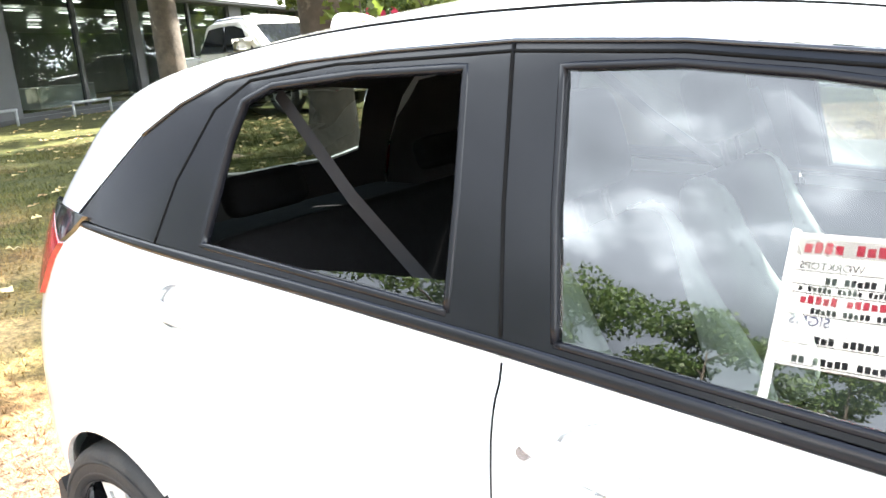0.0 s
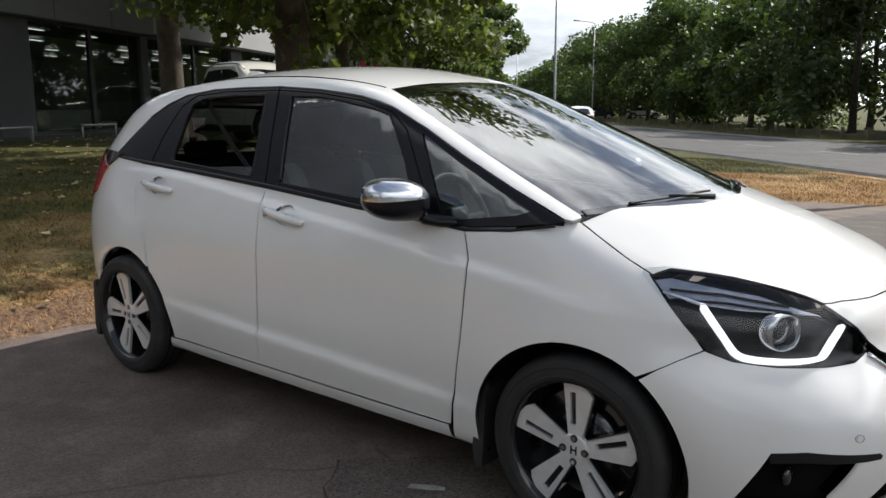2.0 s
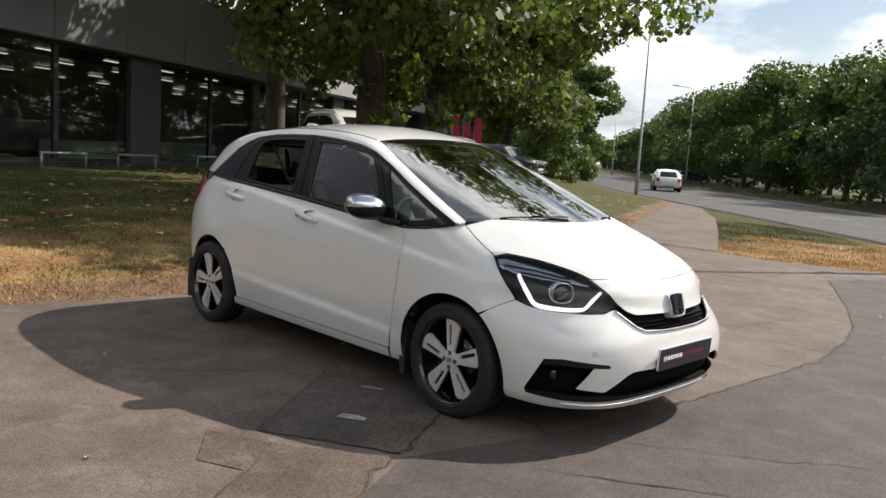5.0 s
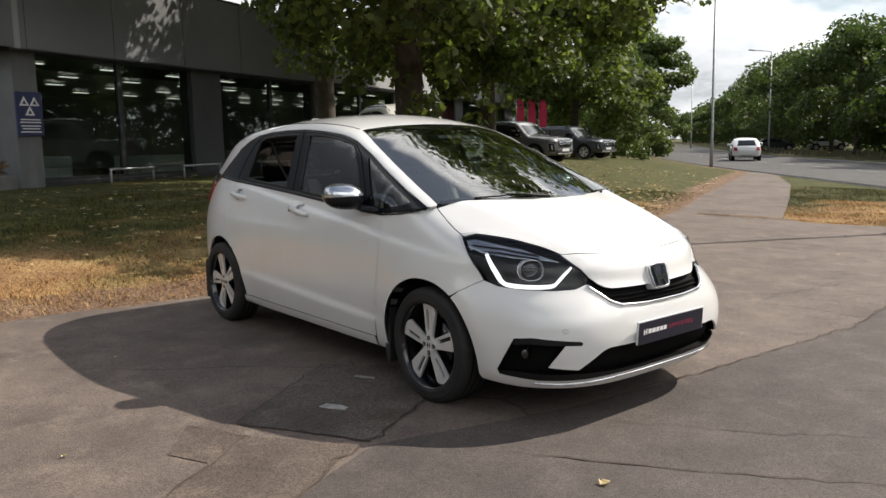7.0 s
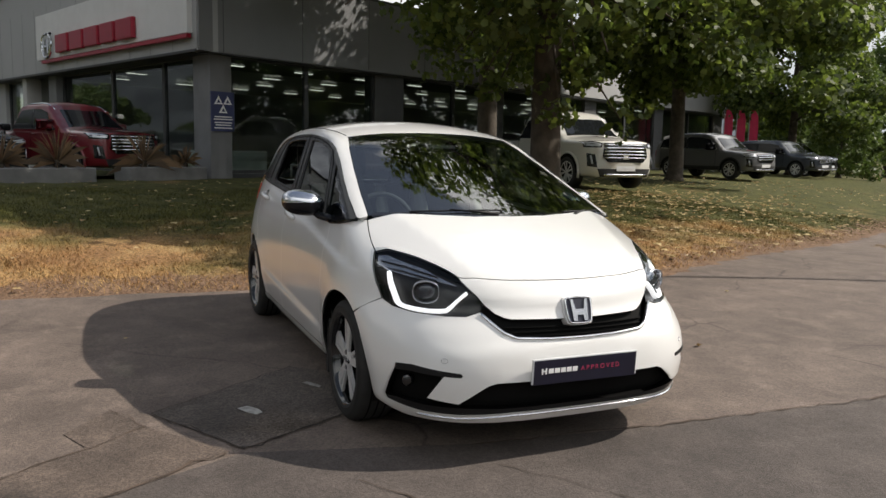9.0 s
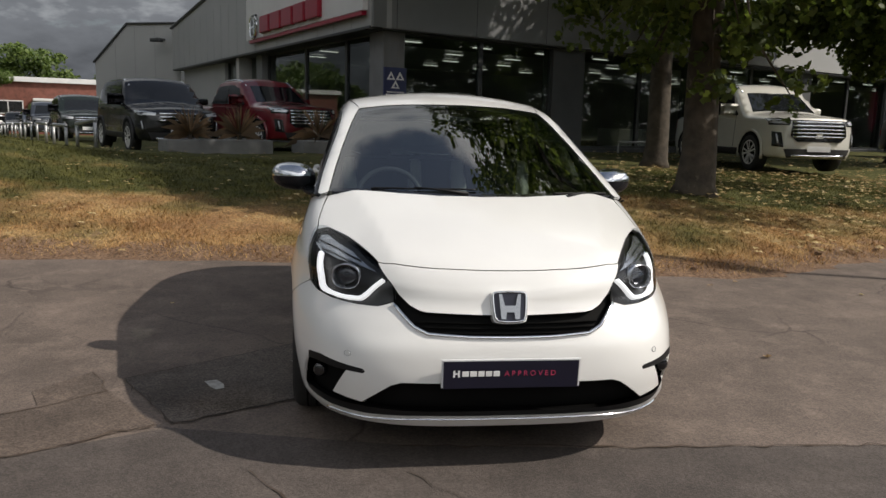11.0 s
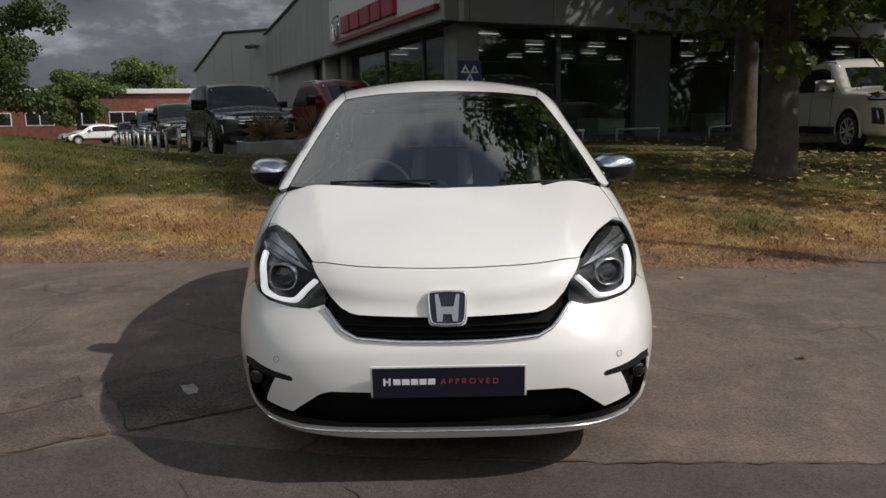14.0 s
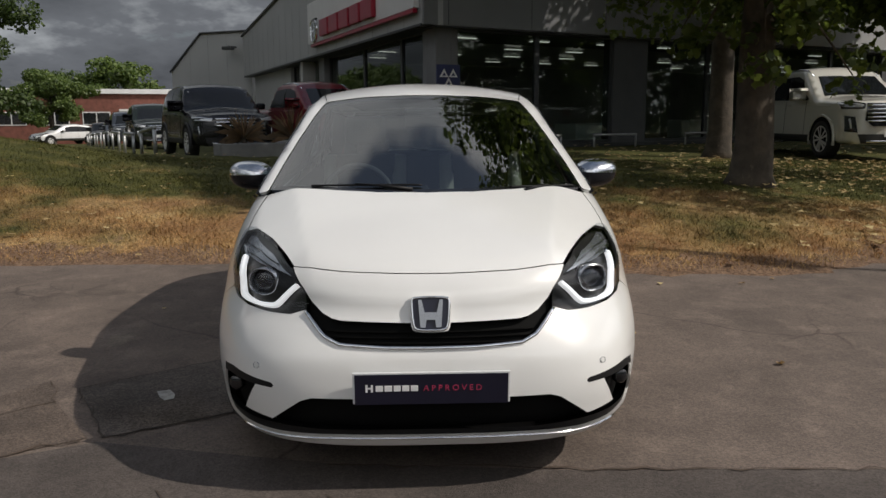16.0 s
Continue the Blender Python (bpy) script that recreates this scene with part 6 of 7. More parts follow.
# counters and cars in the showroom, as dim shapes behind glass
for a, dep, w, d, z in ((2.0, 3.2, 2.2, 1.0, 1.15), (7.6, 4.0, 2.6, 1.2, 1.1), (14, 5, 3, 1.2, 1.2), (21, 4, 2.4, 1, 1.1)):
    wallbox("showroom_counter", M_BOARD, F1, (a, dep, .40), (a + w, dep + d, z), bevel=.03)
# sign board on the end wall
sign = thing("fascia_sign", F2 @ pose(0, 0, 0), "white fascia sign with red raised shapes and a red rule", "sign")


def local(name, mat, lo, hi, parent, bevel=.005, label=""):
    bm = bmesh.new()
    box(bm, lo, hi, bevel, 1)
    bmesh.ops.recalc_face_normals(bm, faces=bm.faces)
    return part(name, bm, mat, parent, label)


local("board", M_BOARD, (.22, -.24, 3.92), (10.7, -.104, 5.32), sign)
local("red_rule", M_RED_SIGN, (.20, -.27, 3.80), (10.2, -.15, 3.90), sign)
# five red shapes of letter size and a silver shield
for x, w in ((3.0, 1.02), (4.2, .90), (5.28, .98), (6.42, 1.0), (7.6, 1.0)):
    bm = bmesh.new()
    box(bm, (x, -.38, 4.02), (x + w, -.24, 4.56), .03, 2)
    part("red_shape", bm, M_RED_SIGN, sign)
bm = bmesh.new()
tube(bm, [(9.5 + .48 * px, -.32, 4.30 + .36 * pz) for px, pz in soft([(-.95, 1), (.95, 1), (.7, -1), (-.7, -1)], 3) + [(-.71, 1)]], .045, 6, cap=False)
box(bm, (9.26, -.36, 4.06), (9.38, -.28, 4.54), .01, 1)
box(bm, (9.62, -.36, 4.06), (9.74, -.28, 4.54), .01, 1)
box(bm, (9.38, -.36, 4.25), (9.62, -.28, 4.33), .01, 1)
part("silver_shield", bm, M_CHROME, sign)
# test-centre sign: three triangles over lines of small print
mot = thing("test_centre_sign", F1, "navy sign with three white triangles over lines of print", "sign")
local("panel", M_NAVY_SIGN, (.0, -.05, 1.66), (.66, -.004, 2.62), mot)
for cx, cz in ((.20, 2.40), (.46, 2.40), (.33, 2.19)):
    bm = bmesh.new()
    t = [(-.125, -.085), (.125, -.085), (0, .12)]
    slab(bm, [(cx + a, cz + b) for a, b in t], -.058, -.05)
    tri = part("triangle", bm, M_WHITE_INK, mot)
    bm = bmesh.new()
    slab(bm, [(cx - .05, cz - .05), (cx + .05, cz - .05), (cx, cz + .035)], -.0615, -.058)
    part("triangle_centre", bm, M_NAVY_SIGN, tri)
for z, w in ((2.0, .5), (1.94, .54), (1.86, .5), (1.80, .44), (1.73, .52)):
    bm = bmesh.new()
    box(bm, (.33 - w / 2, -.056, z), (.33 + w / 2, -.05, z + .028))
    part("print_line", bm, M_WHITE_INK, mot)
# rail hoops in front of the glass
M_STEEL = pbr("galvanised_steel", (.42, .43, .44), .45, .7, .15, 8)


def hoop_rail(p, q, za, zb, r, label, group):
    """Two posts with a bar across them, from p to q on the ground."""
    o = Vector((p.x, p.y, 0))
    rail = thing("rail_hoop", Matrix.Translation(o), label, "rail", group)
    for e, z in ((p, za), (q, zb)):
        bm = bmesh.new()
        tube(bm, [Vector((e.x, e.y, h(e.x, e.y) - .05)) - o, Vector((e.x, e.y, z)) - o], r, 8)
        part("post", bm, M_STEEL, rail, smooth=True)
    bm = bmesh.new()
    d = (q - p).normalized() * r
    tube(bm, [Vector((p.x, p.y, za)) - d - o, Vector((q.x, q.y, zb)) + d - o], r * 1.1, 8)
    part("top_bar", bm, M_STEEL, rail, smooth=True)


for a, w in ((2.2, 1.4), (4.75, 1.5), (8.2, 1.5), (11, 1.5)):
    p, q = (F1 @ Vector((a + u, -.35, 0)) for u in (0, w))
    hoop_rail(Vector((p.x, p.y, 0)), Vector((q.x, q.y, 0)), .84, .84, .03, "low galvanised hoop rail before the showroom window", "hoop rails")
# a row of hoops along the edge of the car yard
for i in range(7):
    p = Vector((-14.6 - 4.45 * i, -5.9 - 2.04 * i, 0))
    q = p + Vector((-2.55, -1.17, 0))
    hoop_rail(p, q, h(p.x, p.y) + .62, h(q.x, q.y) + .62, .045, "grey steel hoop rail along the yard edge", "yard hoop rails")
# planter wall with spiky plants at the corner
M_BLOCK = pbr("grey_block_wall", (.19, .19, .185), .9, 0, .2, 3, bump=.4, bump_scale=40)
M_SPIKE = leafy("dry_sword_leaves", (.24, .15, .08), (.10, .07, .045), .2)
for a, b in ((-2.3, -.35), (-5.4, -3.05)):
    bm = bmesh.new()
    box(bm, (a, -.35, .05), (b, .35, .80), .02, 1)
    bmesh.ops.transform(bm, matrix=F1, verts=bm.verts)
    bmesh.ops.recalc_face_normals(bm, faces=bm.faces)
    tagged(part("planter_wall", bm, M_BLOCK), "low grey block planter wall before the showroom", "planter", "planter walls")
for i, (a, sz) in enumerate(((-.7, .5), (-1.75, .92), (-3.7, .88), (-4.8, .78))):
    p = F1 @ Vector((a, 0, .80))
    pl = thing("spiky_plant", Matrix.Translation(p), "spiky plant with dry brown sword leaves in the planter", "plant", "planter plants")
    r = random.Random(400 + i)
    bm = bmesh.new()
    for _ in range(60):
        az, el, L = r.uniform(0, 6.28), 1.45 - 1.5 * r.random() ** 1.5, sz * r.uniform(.6, 1)
        d = Vector((math.cos(az) * math.cos(el), math.sin(az) * math.cos(el), math.sin(el)))
        s = d.cross(Vector((0, 0, 1))).normalized() * .015
        o = Vector((0, 0, .1))
        v = [bm.verts.new(o - s), bm.verts.new(o + s), bm.verts.new(o + d * L * .6 + s), bm.verts.new(o + d * L + Vector((0, 0, -.30 * L * math.cos(el)))), bm.verts.new(o + d * L * .6 - s)]
        bm.faces.new(v)
    part("leaves", bm, M_SPIKE, pl)
    bm = bmesh.new()
    tube(bm, [(0, 0, -.3), (0, 0, .15)], [.07, .05], 7)
    part("stem", bm, M_BARK, pl)

# ---------------------------------------------------------------- other vehicles
M_DARKGLASS = pbr("dark_vehicle_glass", (.012, .014, .016), .06, 0, .1, 3)
M_LAMPLENS = pbr("pale_lamp_lens", (.55, .57, .60), .12, .3, .1, 30, coat=.5)


def vehicle(name, label, m, L, W, H, style, paint, category="car", group="parked cars", rear=False, detail=1):
    """A parked car: body shell, glass, lamps, grille and wheels. Its nose points along local x."""
    if style == "pickup":
        xs, zs = [-.5, -.49, -.165, -.16, -.135, -.10, .04, .09, .235, .26, .42, .485, .5], [.58, .63, .63, .66, .92, .985, 1.0, .975, .68, .665, .635, .61, .50]
        cab, wind = (-.165, .19), (.12, .245)
    elif style == "suv":
        xs, zs = [-.5, -.488, -.45, -.38, -.30, -.05, .04, .10, .225, .25, .43, .485, .5], [.50, .63, .80, .945, .985, 1.0, .99, .955, .665, .645, .60, .565, .46]
        cab, wind = (-.41, .19), (.12, .24)
    else:
        xs, zs = [-.5, -.48, -.42, -.30, -.12, .02, .08, .18, .26, .44, .49, .5], [.48, .58, .72, .93, 1.0, .985, .94, .77, .64, .55, .46, .38]
        cab, wind = (-.38, .17), (.08, .225)
    ax, az_ = np.array(xs) * L, np.array(zs) * H

    def top(x):
        return sum(np.interp(x + d, ax, az_) for d in (-.06, -.03, 0, .03, .06)) / 5

    zb, belt_z = .30, .62 * H
    half = curve([.2, .35, .45 * H, belt_z, .8 * H, H + .05], [W * .46, W * .49, W * .5, W * .485, W * .445, W * .385])

    def f(x, y, z):
        n = 5.0
        e = (np.power(np.abs(y) / half(z), n) + np.power(np.abs(x) / (L / 2 * (1 - .03 * np.abs(z - .55))), 9.0)) ** (1 / n) - 1
        g = smax(e * W / 2, z - top(x) + .10 * y * y, .08)
        return smax(g, zb - z, .05)

    t = thing(name, m, label, category, group)
    st = np.concatenate([np.linspace(-.499, -.42, 8), np.linspace(-.40, .40, 42), np.linspace(.42, .499, 8)]) * L
    na = 44
    zm = .42 * H
    rows = []
    for x in st:
        a = np.linspace(0, 2 * np.pi, na, endpoint=False)
        o = np.stack([0 * a + x, 0 * a, 0 * a + zm], 1)
        rows.append(solve(f, o, np.stack([0 * a, np.cos(a), np.sin(a)], 1), 0, 2.4))
    v = np.concatenate(rows)
    fs = [(i * na + k, i * na + (k + 1) % na, (i + 1) * na + (k + 1) % na, (i + 1) * na + k) for i in range(len(st) - 1) for k in range(na)]
    fs += [tuple(range(na))[::-1], tuple((len(st) - 1) * na + k for k in range(na))]
    body = mesh_ob("body", v, fs, paint, t, slope(f, v))
    c0, c1 = cab[0] * L, cab[1] * L
    zt = lambda x: float(top(x)) - .10 * (W * .4) ** 2 - .075 * H
    win = [(c1 - .02, belt_z + .02), (c1 - .30 * (c1 - wind[0] * L) - .16, belt_z + .5 * (zt(wind[0] * L) - belt_z))]
    xsn = np.linspace(wind[0] * L - .10, c0 + (.12 if style != "pickup" else .06), 6)
    win += [(float(x), zt(float(x))) for x in xsn] + [(c0 + .02, belt_z + .04)]
    panel("side_window", M_DARKGLASS, body, on_side, f, win, g=.14, off=.006, rim=.01, mirror=True)
    mid = (c0 + c1) / 2 - .05
    strip("pillar", M_TRIM, body, on_side, f, [(mid, belt_z + .03), (mid - .05, zt(mid) - .01)], .07, off=.010, thick=.01, mirror=True, step=.1)
    w0, w1 = wind[0] * L, wind[1] * L
    panel("windscreen", M_DARKGLASS, body, on_top, f, flip([(w1, 0), (w1 - .06, -W * .38), (w0 + .03, -W * .315), (w0 + .08, 0)]), g=.14, off=.006, rim=.01)

    def ahead(f_, q):
        o = np.stack([0 * q[:, 0], q[:, 0], q[:, 1]], 1)
        return solve(f_, o, np.array([[1.0, 0, 0]]), L * .25, L * .55)

    def behind(f_, q):
        o = np.stack([0 * q[:, 0], q[:, 0], q[:, 1]], 1)
        return solve(f_, o, np.array([[-1.0, 0, 0]]), L * .25, L * .55)

    zl = .50 * H
    big = style == "pickup"
    gu, gd, gw = (.14, .30, .30) if big else (.06, .24, .25)
    panel("grille", M_GLOSSBLACK, body, ahead, f, [(-W * gw, zl + gu), (W * gw, zl + gu), (W * (gw + .02), zl - gd * .6), (W * (gw - .05), zl - gd), (-W * (gw - .05), zl - gd), (-W * (gw + .02), zl - gd * .6)], g=.12, off=.008, rim=.015)
    for k in range(5 if big else 3):
        z = zl + gu - .04 - .075 * k
        strip("grille_bar", M_CHROME, body, ahead, f, [(-W * gw, z), (0, z + .004), (W * gw, z)], .028, off=.018, thick=.012, step=.1)
    panel("lower_grille", M_PLASTIC, body, ahead, f, [(-W * .38, .50), (W * .38, .50), (W * .34, .32), (-W * .34, .32)], g=.12, off=.006, rim=.01)
    for s in (-1, 1):
        lamp = panel("headlamp", M_GLOSSBLACK, body, ahead, f, [(s * W * (gw + .01), zl + gu - .01), (s * W * .40, zl + gu + .03), (s * W * .47, zl + gu + .02), (s * W * .47, zl + gu - .11), (s * W * (gw + .03), zl + gu - .11)], g=.06, off=.010, rim=.015)
        panel("lamp_lens", M_LAMPLENS, lamp, ahead, f, [(s * W * (gw + .03), zl + gu - .03), (s * W * .42, zl + gu + .005), (s * W * .455, zl + gu - .01), (s * W * .45, zl + gu - .075), (s * W * (gw + .05), zl + gu - .085)], g=.06, off=.014, rim=.008)
        panel("fog_recess", M_GLOSSBLACK, body, ahead, f, [(s * W * .40, zl - .12), (s * W * .46, zl - .10), (s * W * .46, zl - .40), (s * W * .38, zl - .42)], g=.06, off=.008, rim=.012)
        strip("day_lamp", M_LAMPLENS, body, ahead, f, [(s * W * .435, zl - .15), (s * W * .425, zl - .34)], .035, off=.018, thick=.01, step=.05)
        panel("tail_lamp", M_RED_LENS, body, behind, f, [(s * W * .34, zl + .16), (s * W * .43, zl + .14), (s * W * .44, zl - .08), (s * W * .30, zl - .06)], g=.08, off=.010, rim=.015)
        bm = bmesh.new()
        box(bm, (c1 - .34, s * W * .485, belt_z + .04), (c1 - .17, s * (W * .485 + .22), belt_z + .20), .05, 3)
        part("mirror", bm, paint if style != "suv" else M_TRIM, body, smooth=True)
    panel("headlamp_side", M_LAMPLENS, body, on_side, f, [(.395 * L, zl + gu + .02), (.47 * L, zl + gu), (.475 * L, zl + gu - .10), (.425 * L, zl + gu - .06)], g=.06, off=.008, rim=.01, mirror=True)
    strip("skid_bar", M_SILVER, body, ahead, f, [(-W * .30, .36), (0, .35), (W * .30, .36)], .05, off=.016, thick=.012, step=.1)
    strip("bonnet_line", M_GAP, body, ahead, f, [(-W * .44, zl + gu + .05), (0, zl + gu + .06), (W * .44, zl + gu + .05)], .010, off=.003, thick=.004, step=.06)
    # door lines and handles
    xd = [c1 - .10, mid - .02, c0 + (.10 if style != "pickup" else .02)]
    for x in xd:
        strip("door_line", M_GAP, body, on_side, f, [(x, belt_z), (x + .015, .60), (x - .03, .42)], .009, off=.003, thick=.004, mirror=True, step=.08)
    for x in xd[:2]:
        strip("door_handle", paint, body, on_side, f, [(x - .62, belt_z - .10), (x - .80, belt_z - .095)], .034, off=.030, thick=.02, mirror=True, step=.05)
    strip("shoulder_line", paint, body, on_side, f, [(.36 * L, belt_z - .14), (0, belt_z - .06), (-.40 * L, belt_z - .05)], .018, off=.006, thick=.008, mirror=True, step=.1)
    strip("window_trim", M_CHROME if style == "suv" else M_TRIM, body, on_side, f, [(c1 - .05, belt_z + .012), (c0 + .04, belt_z + .03)], .022, off=.012, thick=.012, mirror=True, step=.12)
    if rear:
        panel("rear_screen", M_DARKGLASS, body, behind, f, [(-W * .32, .66 * H), (W * .32, .66 * H), (W * .27, .88 * H), (-W * .27, .88 * H)], g=.12, off=.008, rim=.01)
        panel("plate_bar", M_PLATE_EDGE, body, behind, f, [(-.26, .72), (.26, .72), (.26, .60), (-.26, .60)], g=.12, off=.012, rim=.01)
    else:
        panel("plate_bar", M_PLATE_EDGE, body, ahead, f, [(-.26, .56), (.26, .56), (.26, .45), (-.26, .45)], g=.12, off=.020, rim=.01)
    strip("sill_trim", M_PLASTIC, body, on_side, f, [(.24 * L, .40), (-.22 * L, .40)], .14, off=.008, thick=.01, mirror=True, step=.2)
    if style != "hatch":
        for s in (-1, 1):
            bm = bmesh.new()
            tube(bm, [(x, s * W * .36, float(top(x)) - .06) for x in np.linspace(c0 + .2, wind[0] * L, 6)], .022, 6)
            part("roof_rail", bm, M_SILVER, body, smooth=True)
    R = .205 * H if style != "hatch" else .21 * H
    for x in (.31 * L, -.285 * L):
        for s in (-1, 1):
            wm = pose(x, s * (W / 2 - .11), R - .0) @ (Matrix() if s < 0 else pose(0, 0, 0, 0, 0, 180))
            # Black slab added in place of the dark arch opening; the body is uncut.
            bm = bmesh.new()
            ring = arc(0, 0, R + .07, -20, 200, 16)
            slab(bm, [(a, max(b, -R * .1)) for a, b in ring], -.125, .05)
            bmesh.ops.transform(bm, matrix=wm, verts=bm.verts)
            bmesh.ops.recalc_face_normals(bm, faces=bm.faces)
            arch = part("wheel_arch", bm, M_GAP, body)
            bm = bmesh.new()
            tube(bm, [wm @ Vector((a, -.112, b)) for a, b in arc(0, 0, R + .085, -14, 194, 18)], .030, 6)
            part("arch_moulding", bm, M_PLASTIC if style != "pickup" else paint, arch, smooth=True)
            bm = bmesh.new()
            lathe(bm, [(R * .62, -.10), (R * .68, -.128), (R * .93, -.128), (R, -.10), (R, .10), (R * .6, .11)], 28)
            bmesh.ops.recalc_face_normals(bm, faces=bm.faces)
            bmesh.ops.transform(bm, matrix=wm, verts=bm.verts)
            ty = part("wheel", bm, M_RUBBER, t, smooth=True)
            bm = bmesh.new()
            lathe(bm, [(R * .66, -.124), (R * .60, -.06), (R * .2, -.065), (.001, -.065)], 28)
            bmesh.ops.recalc_face_normals(bm, faces=bm.faces)
            bmesh.ops.transform(bm, matrix=wm, verts=bm.verts)
            rim = part("rim", bm, M_GLOSSBLACK, ty)
            bm = bmesh.new()
            lathe(bm, [(R * .68, -.126), (R * .66, -.132), (R * .62, -.128), (R * .61, -.11)], 28)
            for k in range(10):
                slab(bm, [(-.016, .03), (.016, .03), (.022, R * .63), (-.022, R * .63)], -.126, -.10, pose(0, 0, 0, 0, 36 * k + (9 if k % 2 else 0), 0))
            lathe(bm, [(.05, -.10), (.045, -.13), (.001, -.13)], 12)
            bmesh.ops.recalc_face_normals(bm, faces=bm.faces)
            bmesh.ops.transform(bm, matrix=wm, verts=bm.verts)
            part("spokes", bm, M_ALLOY, rim)
    return t


def paint(name, c):
    return pbr(name, c, .3, .1, .03, 2, coat=1.0)


P_CREAM, P_GREY, P_BLACK = paint("cream_white_paint", (.66, .65, .60)), paint("metallic_grey_paint", (.13, .13, .135)), pbr("black_paint", (.008, .0085, .010), .25, 0, .1, 2, coat=.3)
P_GREEN = pbr("dark_green_paint", (.012, .018, .014), .25, 0, .1, 2, coat=.6)
P_RED, P_BLUE, P_WHITE2 = paint("deep_red_paint", (.14, .008, .014)), paint("dark_blue_grey_paint", (.035, .042, .055)), paint("plain_white_paint", (.75, .75, .75))


def park(x, y, yaw, *a, z=None, **k):
    return vehicle(a[0], a[1], pose(x, y, (h(x, y) if z is None else z) + .0, 0, 0, yaw), *a[2:], **k)


park(-14.0, 9.15, 1, "pickup_truck", "large cream white pickup truck on the grass edge", 5.1, 1.95, 1.90, "pickup", P_CREAM, category="pickup truck")
park(-20.4, 19.8, 12, "suv", "metallic grey sport utility car parked on grass", 4.6, 1.85, 1.72, "suv", P_GREY)
park(-24.6, 27.6, 12, "suv", "dark blue-grey sport utility car parked on grass", 4.6, 1.85, 1.70, "suv", P_BLUE)
park(-27.0, 30.8, 12, "suv", "black sport utility car parked on grass", 4.6, 1.85, 1.74, "suv", P_BLACK)
park(-18.2, -2.75, 36, "pickup_truck", "deep red pickup truck parked before the showroom", 5.1, 1.92, 1.84, "pickup", P_RED, category="pickup truck")
park(-17.3, -5.25, 27, "suv", "black sport utility car parked nose out", 4.8, 1.96, 1.80, "suv", P_BLACK)
park(-27.9, -10.2, 24, "suv", "dark green sport utility car in the row", 4.6, 1.86, 1.72, "suv", P_GREEN)
park(-38.9, -15.1, 24, "suv", "dark blue-grey upright off-road car in the row", 4.3, 1.84, 1.80, "suv", P_BLUE)
park(-42.6, -16.9, 24, "hatchback", "dark grey hatchback parked in the row", 4.2, 1.76, 1.50, "hatch", P_BLUE)
park(-50.6, -20.9, 24, "hatchback", "black hatchback parked in the row", 4.2, 1.76, 1.50, "hatch", P_BLACK)
park(-53.6, -24.8, -42, "saloon_car", "white saloon car standing across the yard", 4.6, 1.8, 1.46, "hatch", P_WHITE2)
park(-25.4, 46.0, 124, "hatchback", "white hatchback driving off along the road", 4.3, 1.8, 1.52, "hatch", P_WHITE2, group="cars on the road", rear=True)
park(-64.0, 88.0, 126, "hatchback", "small red hatchback far along the road", 4.1, 1.75, 1.5, "hatch", P_RED, group="cars on the road", rear=True)
park(-37.7, 84, 35, "hatchback", "white hatchback parked under the roadside trees", 4.2, 1.76, 1.5, "hatch", P_WHITE2, group="cars under the trees")
park(-42.5, 82, 35, "hatchback", "dark hatchback parked under the roadside trees", 4.2, 1.76, 1.5, "hatch", P_BLUE, group="cars under the trees")

# ---------------------------------------------------------------- lamp posts, posts and bollards
M_POST = pbr("galvanised_post", (.36, .37, .375), .5, .5, .15, 5, bump=.05)
M_TIMBER = pbr("weathered_timber", (.16, .125, .09), .85, 0, .25, 8, bump=.4)


def lamp_post(x, y, tall, r, aim, near=False, tilt=0.0):
    z = h(x, y)
    t = thing("street_lamp", pose(x, y, z - .05, 0, tilt, 0), "tall galvanised street lamp on the verge" if not near else "galvanised lamp post with a door panel and sign clips", "street lamp", "street lamps")
    bm = bmesh.new()
    tube(bm, [(0, 0, 0), (0, 0, 1.3), (0, 0, 1.4), (0, 0, tall)], [r, r, r * .8, r * .5], 12)
    part("column", bm, M_POST, t, smooth=True)
    bm = bmesh.new()
    d = Vector((math.cos(aim), math.sin(aim), 0))
    tube(bm, [(0, 0, tall - .05), d * .3 + Vector((0, 0, tall + .08)), d * 1.7 + Vector((0, 0, tall + .22))], [r * .42, .04, .035], 8)
    part("arm", bm, M_POST, t, smooth=True)
    bm = bmesh.new()
    box(bm, (-.36, -.13, -.05), (.36, .13, .06), .04, 2, Matrix.Translation(d * 1.95 + Vector((0, 0, tall + .24))) @ pose(0, 0, 0, 0, -5, math.degrees(aim)))
    part("lantern", bm, M_POST, t, smooth=True)
    if near:
        bm = bmesh.new()
        box(bm, (-.06, -r - .012, .5), (.06, -r + .01, 1.1), .01)
        part("door_panel", bm, M_POST, t)
        for zz in (2.55, 3.1):
            bm = bmesh.new()
            tube(bm, [(0, 0, zz), (0, 0, zz + .02)], r * .76, 12)
            part("clip_band", bm, M_TRIM, t)
        bm = bmesh.new()
        box(bm, (-r - .10, -.08, 1.75), (-r + .02, .08, 2.05), .02)
        part("junction_box", bm, M_POST, t)


lamp_post(-.76, 10.62, 9.0, .082, 1.2, True, -2.3)
lamp_post(-20.7, 34.6, 9.7, .10, .78)
lamp_post(-39.5, 75, 10.2, .10, 3.9)
lamp_post(-44.6, 57.6, 10.2, .10, .78)
lamp_post(-66, 101, 10.2, .10, 3.9)
posts = offset(r_np, -7.6)
pl = np.array(posts)
cum = np.r_[0, np.cumsum(np.hypot(*np.diff(pl, axis=0).T))]
bm = bmesh.new()
